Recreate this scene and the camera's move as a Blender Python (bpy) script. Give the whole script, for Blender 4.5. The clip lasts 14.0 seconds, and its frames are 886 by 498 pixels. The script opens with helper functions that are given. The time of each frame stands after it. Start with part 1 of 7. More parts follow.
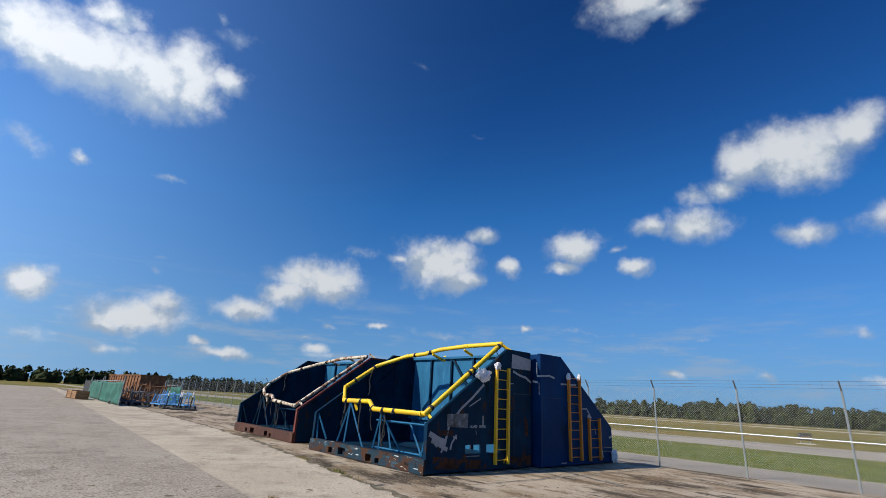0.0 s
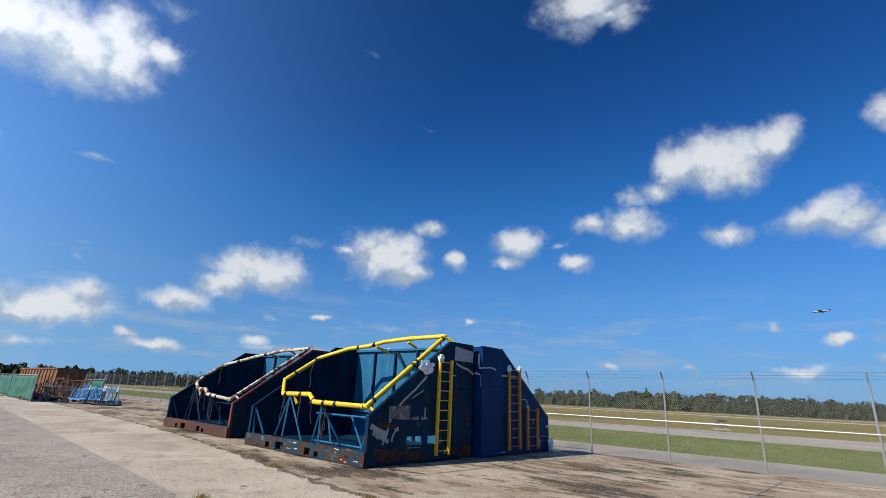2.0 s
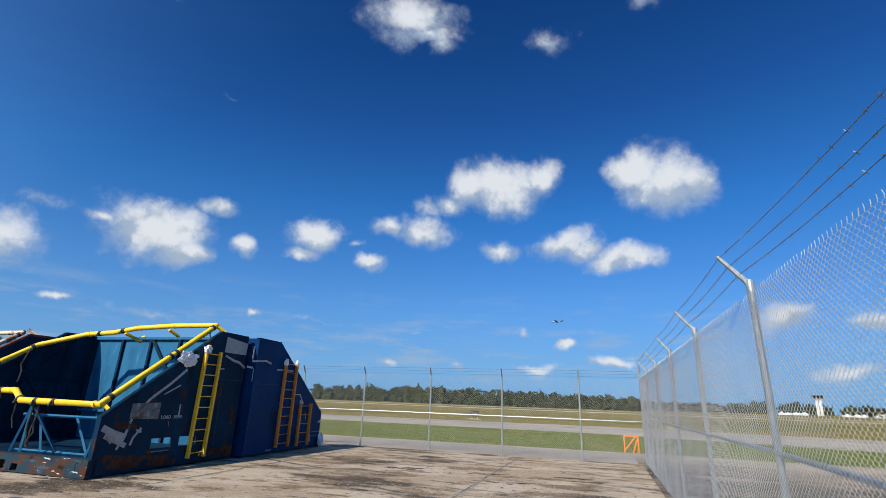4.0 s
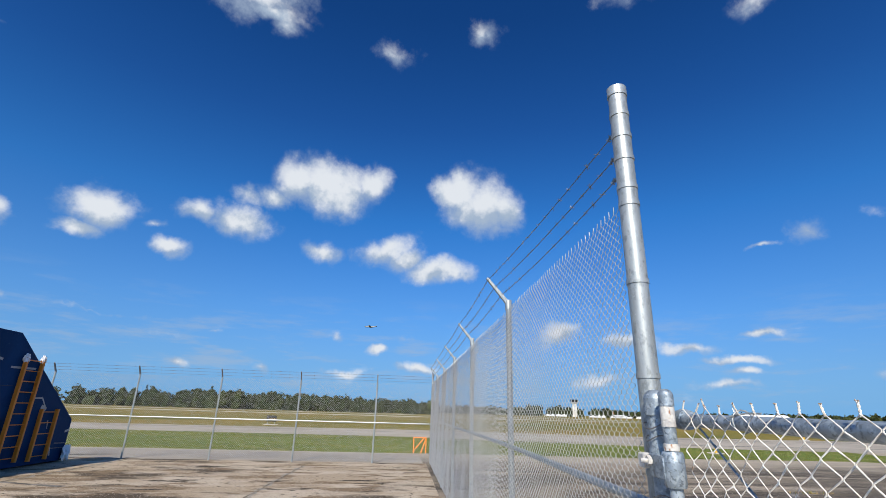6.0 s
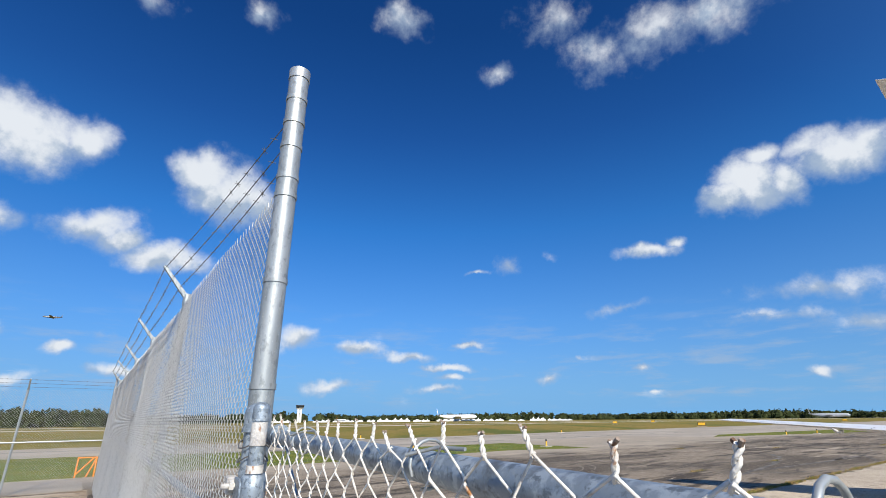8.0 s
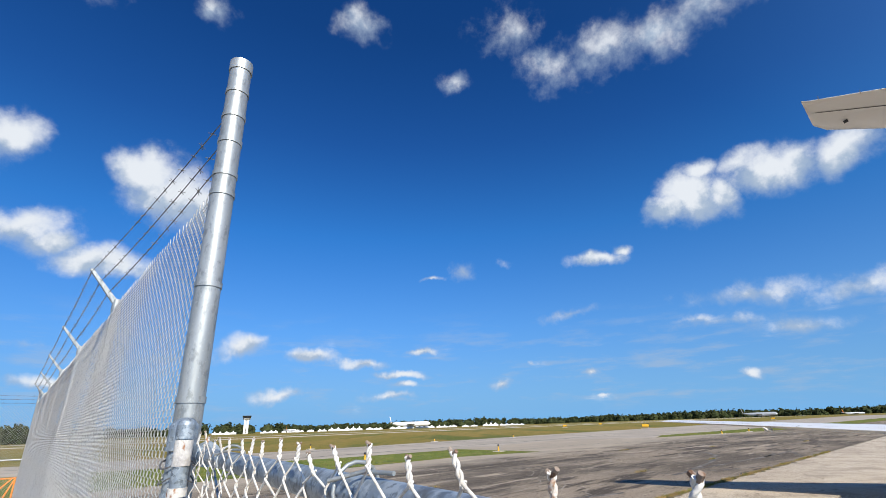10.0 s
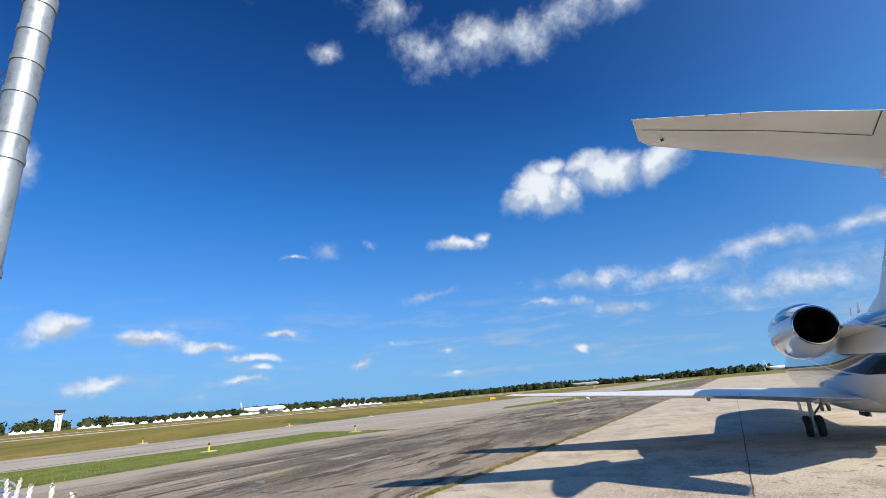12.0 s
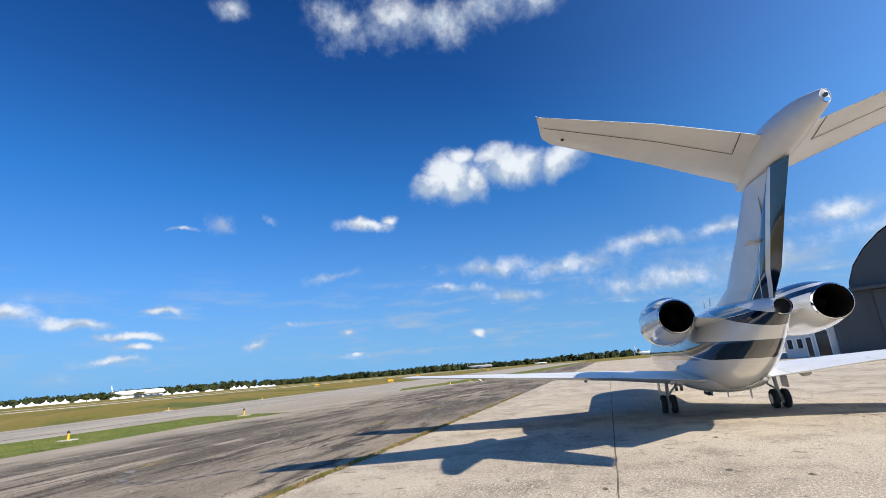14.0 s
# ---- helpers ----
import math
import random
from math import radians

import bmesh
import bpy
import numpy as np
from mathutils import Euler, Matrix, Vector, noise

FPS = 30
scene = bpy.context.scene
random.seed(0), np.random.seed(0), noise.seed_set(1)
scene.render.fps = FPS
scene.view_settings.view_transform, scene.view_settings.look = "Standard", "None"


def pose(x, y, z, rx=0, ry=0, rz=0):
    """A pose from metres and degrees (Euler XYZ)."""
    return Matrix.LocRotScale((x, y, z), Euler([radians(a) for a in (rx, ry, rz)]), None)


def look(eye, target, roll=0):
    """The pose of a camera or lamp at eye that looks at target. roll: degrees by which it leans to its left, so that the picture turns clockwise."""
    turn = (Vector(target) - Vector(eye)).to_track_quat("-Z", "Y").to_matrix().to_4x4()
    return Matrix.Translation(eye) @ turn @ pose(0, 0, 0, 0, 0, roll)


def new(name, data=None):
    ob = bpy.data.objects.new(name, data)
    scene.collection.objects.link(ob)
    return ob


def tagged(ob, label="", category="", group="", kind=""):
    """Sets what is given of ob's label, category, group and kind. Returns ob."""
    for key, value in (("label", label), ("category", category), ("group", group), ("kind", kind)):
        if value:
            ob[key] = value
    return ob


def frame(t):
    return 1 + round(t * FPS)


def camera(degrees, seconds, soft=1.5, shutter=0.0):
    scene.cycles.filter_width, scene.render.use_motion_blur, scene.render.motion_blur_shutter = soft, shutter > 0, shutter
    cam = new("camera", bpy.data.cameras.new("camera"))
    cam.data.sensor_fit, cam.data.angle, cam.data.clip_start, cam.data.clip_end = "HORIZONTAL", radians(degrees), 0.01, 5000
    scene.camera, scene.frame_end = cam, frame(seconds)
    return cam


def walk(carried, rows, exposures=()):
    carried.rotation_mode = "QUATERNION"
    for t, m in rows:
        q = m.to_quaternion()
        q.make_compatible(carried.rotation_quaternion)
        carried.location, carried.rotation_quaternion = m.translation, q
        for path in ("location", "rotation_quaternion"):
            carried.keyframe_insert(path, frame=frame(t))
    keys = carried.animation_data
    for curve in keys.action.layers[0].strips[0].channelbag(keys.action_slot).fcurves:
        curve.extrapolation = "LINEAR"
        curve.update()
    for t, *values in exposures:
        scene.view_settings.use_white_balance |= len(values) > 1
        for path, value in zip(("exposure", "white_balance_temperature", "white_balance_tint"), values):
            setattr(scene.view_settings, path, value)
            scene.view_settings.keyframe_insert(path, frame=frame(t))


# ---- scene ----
# ---- camera and its walk ----
cam = camera(86.77, 14.0, 0.6)
walk(cam, [
    (0.0, pose(-0.000, -0.000, 1.841, 108.04, -3.08, -1.00)),
    (0.5, pose(-0.003, 0.009, 1.834, 107.92, -2.97, -1.81)),
    (1.0, pose(-0.003, 0.018, 1.829, 107.39, -2.87, -3.10)),
    (1.5, pose(0.005, 0.027, 1.828, 107.39, -2.63, -5.18)),
    (2.0, pose(0.026, 0.032, 1.845, 107.46, -2.55, -7.60)),
    (2.5, pose(0.052, 0.039, 1.861, 107.47, -2.47, -10.81)),
    (5.0, pose(0.211, 0.118, 1.831, 108.35, -1.88, -44.58)),
    (5.5, pose(0.213, 0.030, 1.844, 108.65, -2.00, -47.21)),
    (6.0, pose(0.279, -0.179, 1.832, 109.09, -1.60, -55.39)),
    (6.5, pose(0.375, -0.327, 1.837, 109.52, -0.92, -64.76)),
    (7.0, pose(0.513, -0.361, 1.868, 110.27, -0.55, -73.61)),
    (7.5, pose(0.619, -0.505, 1.874, 109.84, -0.10, -81.82)),
    (10.0, pose(0.742, -0.552, 1.889, 110.65, 1.73, -91.67)),
    (10.5, pose(0.746, -0.562, 1.894, 110.39, 2.19, -92.41)),
    (11.0, pose(0.723, -0.558, 1.918, 109.98, 2.83, -94.15)),
    (11.5, pose(0.728, -0.583, 1.927, 108.74, 3.48, -100.04)),
    (12.0, pose(0.758, -0.602, 1.949, 107.48, 4.55, -107.91)),
    (12.5, pose(0.754, -0.616, 1.951, 106.35, 5.05, -112.57)),
    (13.0, pose(0.746, -0.619, 1.951, 105.67, 5.08, -114.37)),
    (13.5, pose(0.756, -0.628, 1.953, 105.10, 5.03, -115.88)),
    (14.0, pose(0.761, -0.648, 1.956, 104.52, 4.53, -119.83)),
], [(0.0, 0.25), (1.0, 0.30), (2.5, 0.40), (5.0, 0.46), (7.5, 0.53), (11.0, 0.6), (12.5, 0.64), (14.0, 0.64)])

# ---- plan ----
# u runs along the runway fence, v away from the camera towards the runway
FIELD = pose(0, 0, 0, 0, 0, -48.69)


def at(u, v, z=0.0, turn=0.0):
    """A pose in the plan's own directions."""
    return FIELD @ pose(u, v, z, 0, 0, turn)


# ---- light ----
SUN_AZ, SUN_EL = 246.0, 37.0
sun_way = Vector((math.sin(radians(SUN_AZ)) * math.cos(radians(SUN_EL)), math.cos(radians(SUN_AZ)) * math.cos(radians(SUN_EL)), math.sin(radians(SUN_EL))))
sun = new("sun", bpy.data.lights.new("sun", "SUN"))
sun.data.energy, sun.data.angle, sun.data.color = 5.0, radians(0.55), (1.0, 0.91, 0.78)
sun.matrix_world = look(sun_way * 200, (0, 0, 0))

world = bpy.data.worlds.new("sky")
scene.world = world
world.use_nodes = True
wn, wl = world.node_tree.nodes, world.node_tree.links
wn.clear()


def wnode(kind, operation="", blend_type="", data_type="", interpolation_type="", vector_type="", use_clamp=False):
    n = wn.new(kind)
    if operation:
        n.operation = operation
    if blend_type:
        n.blend_type = blend_type
    if data_type:
        n.data_type = data_type
    if interpolation_type:
        n.interpolation_type = interpolation_type
    if vector_type:
        n.vector_type = vector_type
    if use_clamp:
        n.use_clamp = True
    if data_type:
        n.blend_type = blend_type or "MIX"
    return n


def wmath(op, a, b=None, clamp=False):
    n = wnode("ShaderNodeMath", operation=op, use_clamp=clamp)
    for i, s in enumerate((a, b)):
        if s is None:
            continue
        if isinstance(s, (int, float)):
            n.inputs[i].default_value = s
        else:
            wl.new(s, n.inputs[i])
    return n.outputs[0]


sky = wnode("ShaderNodeTexSky")
sky.sky_type, sky.sun_disc = "NISHITA", False
sky.sun_elevation, sky.sun_rotation = radians(SUN_EL), radians(SUN_AZ)
sky.altitude, sky.air_density, sky.dust_density, sky.ozone_density = 0.0, 1.0, 0.9, 2.0
coord = wnode("ShaderNodeTexCoord")
split = wnode("ShaderNodeSeparateXYZ")
wl.new(coord.outputs["Generated"], split.inputs[0])
azimuth = wmath("MULTIPLY", wmath("ARCTAN2", split.outputs[0], split.outputs[1]), 57.29578)
elevation = wmath("MULTIPLY", wmath("ARCSINE", split.outputs[2]), 57.29578)


def sky_noise(scale, detail, rough=0.55, shift=0.0):
    n = wnode("ShaderNodeTexNoise")
    n.inputs["Scale"].default_value, n.inputs["Detail"].default_value, n.inputs["Roughness"].default_value = scale, detail, rough
    m = wnode("ShaderNodeVectorMath", operation="ADD")
    m.inputs[1].default_value = (shift, shift * 0.3, -shift * 0.5)
    wl.new(coord.outputs["Generated"], m.inputs[0])
    wl.new(m.outputs[0], n.inputs["Vector"])
    return n


# the clouds' edges are ragged: directions are shifted by noise at two scales
rag = sky_noise(7, 7, 0.55)
off = wnode("ShaderNodeVectorMath", operation="SUBTRACT")
off.inputs[1].default_value = (0.5, 0.5, 0.5)
wl.new(rag.outputs["Color"], off.inputs[0])
grow = wnode("ShaderNodeVectorMath", operation="SCALE")
grow.inputs["Scale"].default_value = 5.0
wl.new(off.outputs[0], grow.inputs[0])
flat = wnode("ShaderNodeCombineXYZ")
wl.new(azimuth, flat.inputs[0])
wl.new(elevation, flat.inputs[1])
bent = wnode("ShaderNodeVectorMath", operation="ADD")
wl.new(flat.outputs[0], bent.inputs[0])
wl.new(grow.outputs[0], bent.inputs[1])
bent_xy = wnode("ShaderNodeSeparateXYZ")
wl.new(bent.outputs[0], bent_xy.inputs[0])
CLOUD = {"cover": None, "lift": None}


def cloud(az, el, wide, high, weight):
    """One billow of cloud, in degrees: where it stands and its half sizes."""
    j = wnode("ShaderNodeCombineXYZ")
    wl.new(bent_xy.outputs[0], j.inputs[0])
    wl.new(bent_xy.outputs[1], j.inputs[1])
    if CLOUD["cover"] is not None:
        wl.new(CLOUD["cover"], j.inputs[2])
    m = wnode("ShaderNodeMapping", vector_type="TEXTURE")
    m.inputs["Location"].default_value = (az, el, 0)
    m.inputs["Scale"].default_value = (wide / math.cos(radians(el)), high, 1e6)
    wl.new(j.outputs[0], m.inputs["Vector"])
    ln = wnode("ShaderNodeVectorMath", operation="LENGTH")
    wl.new(m.outputs[0], ln.inputs[0])
    body = wmath("MULTIPLY", wmath("SUBTRACT", 1.28, ln.outputs["Value"]), weight)
    CLOUD["cover"] = body if CLOUD["cover"] is None else wmath("MAXIMUM", CLOUD["cover"], body)
    if wide * high > 2.0:
        # how high in its cloud: tops are sunlit, bases grey
        part_ = wnode("ShaderNodeSeparateXYZ")
        wl.new(m.outputs[0], part_.inputs[0])
        rise_ = wmath("MULTIPLY", wmath("MAXIMUM", body, 0.0), part_.outputs[1])
        CLOUD["lift"] = rise_ if CLOUD["lift"] is None else wmath("ADD", CLOUD["lift"], rise_)


cloud(-44.2, 29.9, 6.3, 4.1, 1.00)
cloud(-47.4, 29.8, 4.6, 3.7, 1.00)
cloud(-38.0, 29.9, 5.2, 3.7, 1.00)
cloud(-33.8, 31.7, 3.8, 4.1, 0.90)
cloud(-29.1, 33.0, 2.5, 1.4, 0.80)
cloud(-42.1, 34.4, 2.7, 1.9, 0.80)
cloud(-28.7, 36.9, 2.7, 1.1, 0.42)
cloud(-31.8, 37.9, 1.3, 0.6, 0.38)
cloud(-45.5, 20.8, 1.9, 1.0, 0.38)
cloud(-41.1, 21.1, 1.1, 0.6, 0.70)
cloud(-33.0, 20.5, 1.8, 0.4, 0.42)
cloud(-32.3, 11.3, 0.8, 0.5, 0.47)
cloud(-31.8, 12.8, 0.9, 0.3, 0.34)
cloud(-4.8, 39.4, 1.6, 0.6, 0.34)
cloud(3.9, 31.9, 1.2, 0.5, 0.30)
cloud(-41.7, 8.6, 2.5, 1.7, 1.00)
cloud(-32.8, 6.8, 5.5, 2.3, 1.00)
cloud(-35.3, 5.5, 2.5, 1.2, 0.90)
cloud(-30.6, 8.3, 2.8, 1.5, 0.90)
cloud(-40.8, 4.3, 2.3, 1.1, 0.42)
cloud(-22.8, 8.9, 3.4, 1.6, 0.90)
cloud(-14.9, 12.7, 5.8, 2.5, 1.00)
cloud(-18.8, 10.9, 3.1, 1.6, 0.90)
cloud(-0.9, 16.0, 5.2, 3.8, 1.00)
cloud(2.4, 14.1, 2.9, 1.9, 0.90)
cloud(4.7, 19.7, 2.5, 1.4, 0.80)
cloud(-5.1, 16.0, 2.2, 0.8, 0.70)
cloud(-10.2, 16.2, 1.9, 0.7, 0.38)
cloud(8.8, 15.5, 1.8, 1.4, 0.90)
cloud(16.4, 18.3, 3.2, 2.4, 1.00)
cloud(15.3, 15.6, 2.2, 0.9, 0.80)
cloud(21.3, 17.5, 1.2, 0.6, 0.47)
cloud(23.3, 15.4, 2.0, 1.1, 0.90)
cloud(29.7, 19.8, 4.0, 2.1, 0.90)
cloud(25.2, 19.8, 2.4, 1.4, 0.75)
cloud(30.3, 22.8, 2.7, 1.3, 0.51)
cloud(39.8, 25.6, 4.9, 3.5, 1.00)
cloud(36.3, 25.6, 2.6, 2.8, 0.90)
cloud(44.7, 26.6, 2.8, 2.3, 1.00)
cloud(33.8, 23.4, 2.3, 1.7, 0.70)
cloud(24.7, 42.1, 2.8, 1.7, 0.51)
cloud(29.1, 42.6, 3.4, 1.2, 0.70)
cloud(-26.3, 4.4, 1.1, 0.5, 0.80)
cloud(-23.6, 3.6, 3.4, 0.8, 0.80)
cloud(-14.2, 5.1, 1.6, 0.9, 0.80)
cloud(-7.6, 8.5, 1.3, 0.5, 0.80)
cloud(-12.2, 7.6, 0.9, 0.5, 0.51)
cloud(10.5, 8.4, 0.9, 0.5, 0.80)
cloud(1.0, 7.7, 5.4, 0.6, 0.38)
cloud(17.6, 8.2, 5.0, 0.3, 0.34)
cloud(-34.8, 3.0, 3.6, 0.5, 0.42)
cloud(-15.3, 6.6, 1.1, 0.4, 0.51)
cloud(59.7, 24.3, 5.1, 4.0, 1.00)
cloud(56.5, 25.8, 3.3, 3.0, 1.00)
cloud(62.4, 24.0, 3.4, 3.3, 0.90)
cloud(40.0, 18.4, 2.9, 1.5, 0.80)
cloud(48.0, 18.5, 4.1, 1.8, 0.80)
cloud(54.1, 16.3, 4.4, 1.6, 1.00)
cloud(50.2, 17.5, 2.7, 1.6, 0.80)
cloud(26.3, 43.9, 5.3, 2.3, 0.80)
cloud(30.8, 41.9, 1.8, 1.7, 0.51)
cloud(61.1, 44.1, 1.9, 1.7, 0.42)
cloud(45.6, 41.4, 2.9, 1.3, 0.34)
cloud(69.2, 8.8, 2.8, 1.5, 0.90)
cloud(76.6, 7.6, 2.9, 1.0, 0.80)
cloud(47.5, 6.6, 1.5, 0.7, 0.90)
cloud(42.3, 8.0, 1.0, 0.6, 0.47)
cloud(34.9, 3.8, 1.0, 0.6, 0.51)
cloud(52.2, 4.6, 3.0, 0.8, 0.90)
cloud(26.0, 3.7, 1.8, 0.6, 0.70)
cloud(43.5, 4.0, 3.0, 0.7, 0.70)
cloud(50.9, 8.2, 1.9, 0.6, 0.38)
cloud(26.3, 6.5, 1.8, 0.4, 0.34)
cloud(10.4, 8.3, 0.9, 0.5, 0.70)
cloud(29.3, 7.3, 1.3, 0.3, 0.30)
cloud(123.1, 22.8, 3.2, 2.8, 1.00)
cloud(119.9, 21.7, 3.2, 1.6, 0.85)
cloud(124.2, 25.2, 2.1, 1.5, 0.90)
cloud(126.1, 22.1, 1.8, 2.1, 0.90)
cloud(111.3, 17.5, 3.2, 1.0, 0.90)
cloud(113.8, 18.3, 1.3, 1.0, 0.90)
cloud(94.3, 17.5, 2.0, 1.6, 0.50)
cloud(100.5, 19.0, 0.9, 0.9, 0.35)
cloud(90.4, 16.6, 1.4, 0.4, 0.70)
cloud(107.7, 11.5, 3.9, 0.6, 0.40)
cloud(120.1, 9.8, 3.4, 0.5, 0.45)
cloud(94.8, 40.3, 2.0, 1.1, 0.40)
cloud(80.5, 45.9, 2.6, 2.2, 0.60)
cloud(60.1, 44.1, 1.4, 1.6, 0.55)
cloud(76.1, 7.5, 2.4, 1.1, 0.90)
cloud(82.2, 7.0, 3.4, 0.6, 0.70)
cloud(86.9, 5.8, 3.2, 0.5, 0.85)
cloud(73.3, 3.7, 3.2, 0.8, 0.75)
cloud(89.4, 8.3, 2.5, 0.5, 0.75)
cloud(87.2, 4.5, 1.7, 0.5, 0.80)
cloud(99.3, 3.9, 1.6, 0.7, 0.75)
cloud(109.0, 5.7, 1.4, 0.5, 0.60)
cloud(109.8, 2.4, 1.0, 0.4, 0.50)
cloud(85.2, 3.0, 3.6, 0.6, 0.60)
cloud(102.6, 6.1, 0.9, 0.4, 0.40)
cloud(131.1, 23.4, 5.0, 2.3, 0.95)
cloud(136.8, 23.1, 3.2, 1.9, 0.95)
cloud(128.4, 24.8, 2.7, 1.9, 0.72)
cloud(124.6, 4.0, 1.2, 0.6, 0.70)
cloud(109.2, 5.8, 1.2, 0.6, 0.70)
cloud(109.7, 2.6, 0.9, 0.4, 0.72)
cloud(130.2, 8.2, 4.7, 1.1, 0.48)
cloud(121.0, 9.7, 3.4, 0.8, 0.54)
cloud(127.5, 12.0, 7.5, 1.4, 0.56)
cloud(136.0, 10.9, 7.5, 1.3, 0.56)
cloud(145.0, 11.9, 7.0, 1.4, 0.55)
cloud(152.5, 12.4, 5.0, 1.2, 0.55)
cloud(162.0, 11.6, 5.5, 1.2, 0.55)
cloud(158.0, 8.6, 7.0, 2.2, 0.46)
cloud(147.0, 8.0, 12.0, 2.2, 0.43)
cloud(122.5, 9.3, 6.0, 0.9, 0.43)
cloud(166.0, 9.0, 6.0, 2.5, 0.46)
cloud(110.0, 40.2, 4.5, 3.0, 0.48)
cloud(117.0, 40.8, 5.5, 3.4, 0.58)
cloud(123.0, 40.0, 5.0, 3.0, 0.58)
cloud(130.0, 41.0, 5.5, 2.6, 0.52)
cloud(137.0, 40.5, 4.0, 2.0, 0.44)
cloud(104.0, 45.0, 4.0, 3.0, 0.42)

fine = sky_noise(26, 12, 0.62, 0.4)
broad = sky_noise(9, 5, 0.6, 1.7)
ragged = wmath("ADD", CLOUD["cover"], wmath("MULTIPLY", wmath("SUBTRACT", fine.outputs["Fac"], 0.5), 0.95))
ragged = wmath("ADD", ragged, wmath("MULTIPLY", wmath("SUBTRACT", broad.outputs["Fac"], 0.5), 0.55))
cover = wnode("ShaderNodeMapRange", interpolation_type="SMOOTHSTEP")
cover.inputs["From Min"].default_value, cover.inputs["From Max"].default_value = 0.06, 0.92
wl.new(ragged, cover.inputs["Value"])
# cloud brightness: lit on the sun's side, greyer on the lee and in thin veils
puffs = sky_noise(17, 5, 0.55, 0.9)
lee = sky_noise(17, 5, 0.55, 0.9)
lee.inputs["Vector"].links[0].from_node.inputs[1].default_value = (0.9 - 0.020, 0.27 - 0.010, -0.45 + 0.022)
relief = wmath("SUBTRACT", puffs.outputs["Fac"], lee.outputs["Fac"])
shade = wnode("ShaderNodeMapRange", interpolation_type="SMOOTHSTEP")
shade.inputs["From Min"].default_value, shade.inputs["From Max"].default_value = 0.05, 1.15
wl.new(wmath("ADD", wmath("ADD", ragged, wmath("MULTIPLY", CLOUD["lift"], 1.1)), wmath("MULTIPLY", relief, 3.4)), shade.inputs["Value"])
tone = wnode("ShaderNodeMix", data_type="RGBA")
tone.inputs["A"].default_value, tone.inputs["B"].default_value = (0.27, 0.34, 0.44, 1), (0.54, 0.57, 0.61, 1)
wl.new(shade.outputs[0], tone.inputs["Factor"])
# sky light, tinted by height above the horizon as the clip's camera shows it
SKY_TINT = ((0.015, (0.27, 0.43, 0.80)), (0.083, (0.25, 0.44, 0.80)), (0.18, (0.20, 0.49, 0.91)), (0.365, (0.085, 0.48, 0.96)), (0.55, (0.065, 0.345, 0.78)), (0.75, (0.05, 0.28, 0.65)))
ramp = wnode("ShaderNodeValToRGB")
high_ = wmath("DIVIDE", elevation, 60.0, True)
wl.new(high_, ramp.inputs[0])
while len(ramp.color_ramp.elements) < len(SKY_TINT):
    ramp.color_ramp.elements.new(0.5)
for e, (p, c) in zip(ramp.color_ramp.elements, SKY_TINT):
    e.position, e.color = p, (*c, 1)
deep = wnode("ShaderNodeMix", data_type="RGBA", blend_type="MULTIPLY")
deep.inputs["Factor"].default_value = 1.0
wl.new(sky.outputs[0], deep.inputs["A"])
wl.new(ramp.outputs[0], deep.inputs["B"])
SKY_STRENGTH = 0.1
dim = wnode("ShaderNodeVectorMath", operation="SCALE")
dim.inputs["Scale"].default_value = SKY_STRENGTH
wl.new(deep.outputs["Result"], dim.inputs[0])
both = wnode("ShaderNodeMix", data_type="RGBA")
# pale haze low over the horizon
haze = wnode("ShaderNodeMix", data_type="RGBA")
facing = wnode("ShaderNodeVectorMath", operation="DOT_PRODUCT")
wl.new(coord.outputs["Generated"], facing.inputs[0])
facing.inputs[1].default_value = sun_way
sunward = wmath("DIVIDE", facing.outputs["Value"], 0.5, True)
depth_ = wmath("ADD", wmath("MULTIPLY", sunward, 10.0), 9.0)
wl.new(wmath("MULTIPLY", wmath("POWER", 2.718, wmath("DIVIDE", wmath("MULTIPLY", wmath("MAXIMUM", elevation, 0.0), -1.0), depth_)), 0.9), haze.inputs["Factor"])
wl.new(dim.outputs[0], haze.inputs["A"])
mist = wnode("ShaderNodeMix", data_type="RGBA")
mist.inputs["A"].default_value, mist.inputs["B"].default_value = (0.135, 0.335, 0.60, 1), (0.25, 0.41, 0.62, 1)
wl.new(sunward, mist.inputs["Factor"])
wl.new(mist.outputs["Result"], haze.inputs["B"])
# air and cloud shine more towards the sun
glare = wnode("ShaderNodeMapRange", interpolation_type="SMOOTHSTEP")
glare.inputs["From Min"].default_value, glare.inputs["From Max"].default_value = 0.1, 0.75
glare.inputs["To Min"].default_value, glare.inputs["To Max"].default_value = 1.0, 1.5
wl.new(facing.outputs["Value"], glare.inputs["Value"])
# thin streaks of far cloud low over the horizon
long_ = wnode("ShaderNodeMapping")
long_.inputs["Scale"].default_value = (1, 1, 5.5)
wl.new(coord.outputs["Generated"], long_.inputs["Vector"])
streak = wnode("ShaderNodeTexNoise")
streak.inputs["Scale"].default_value, streak.inputs["Detail"].default_value, streak.inputs["Roughness"].default_value = 7.5, 9, 0.6
wl.new(long_.outputs[0], streak.inputs["Vector"])
veil = wnode("ShaderNodeMapRange", interpolation_type="SMOOTHSTEP")
veil.inputs["From Min"].default_value, veil.inputs["From Max"].default_value = 0.47, 0.72
wl.new(streak.outputs["Fac"], veil.inputs["Value"])
low_band = wmath("MULTIPLY", wmath("DIVIDE", wmath("SUBTRACT", elevation, 0.5), 2.0, True), wmath("DIVIDE", wmath("SUBTRACT", 13.0, elevation), 7.0, True))
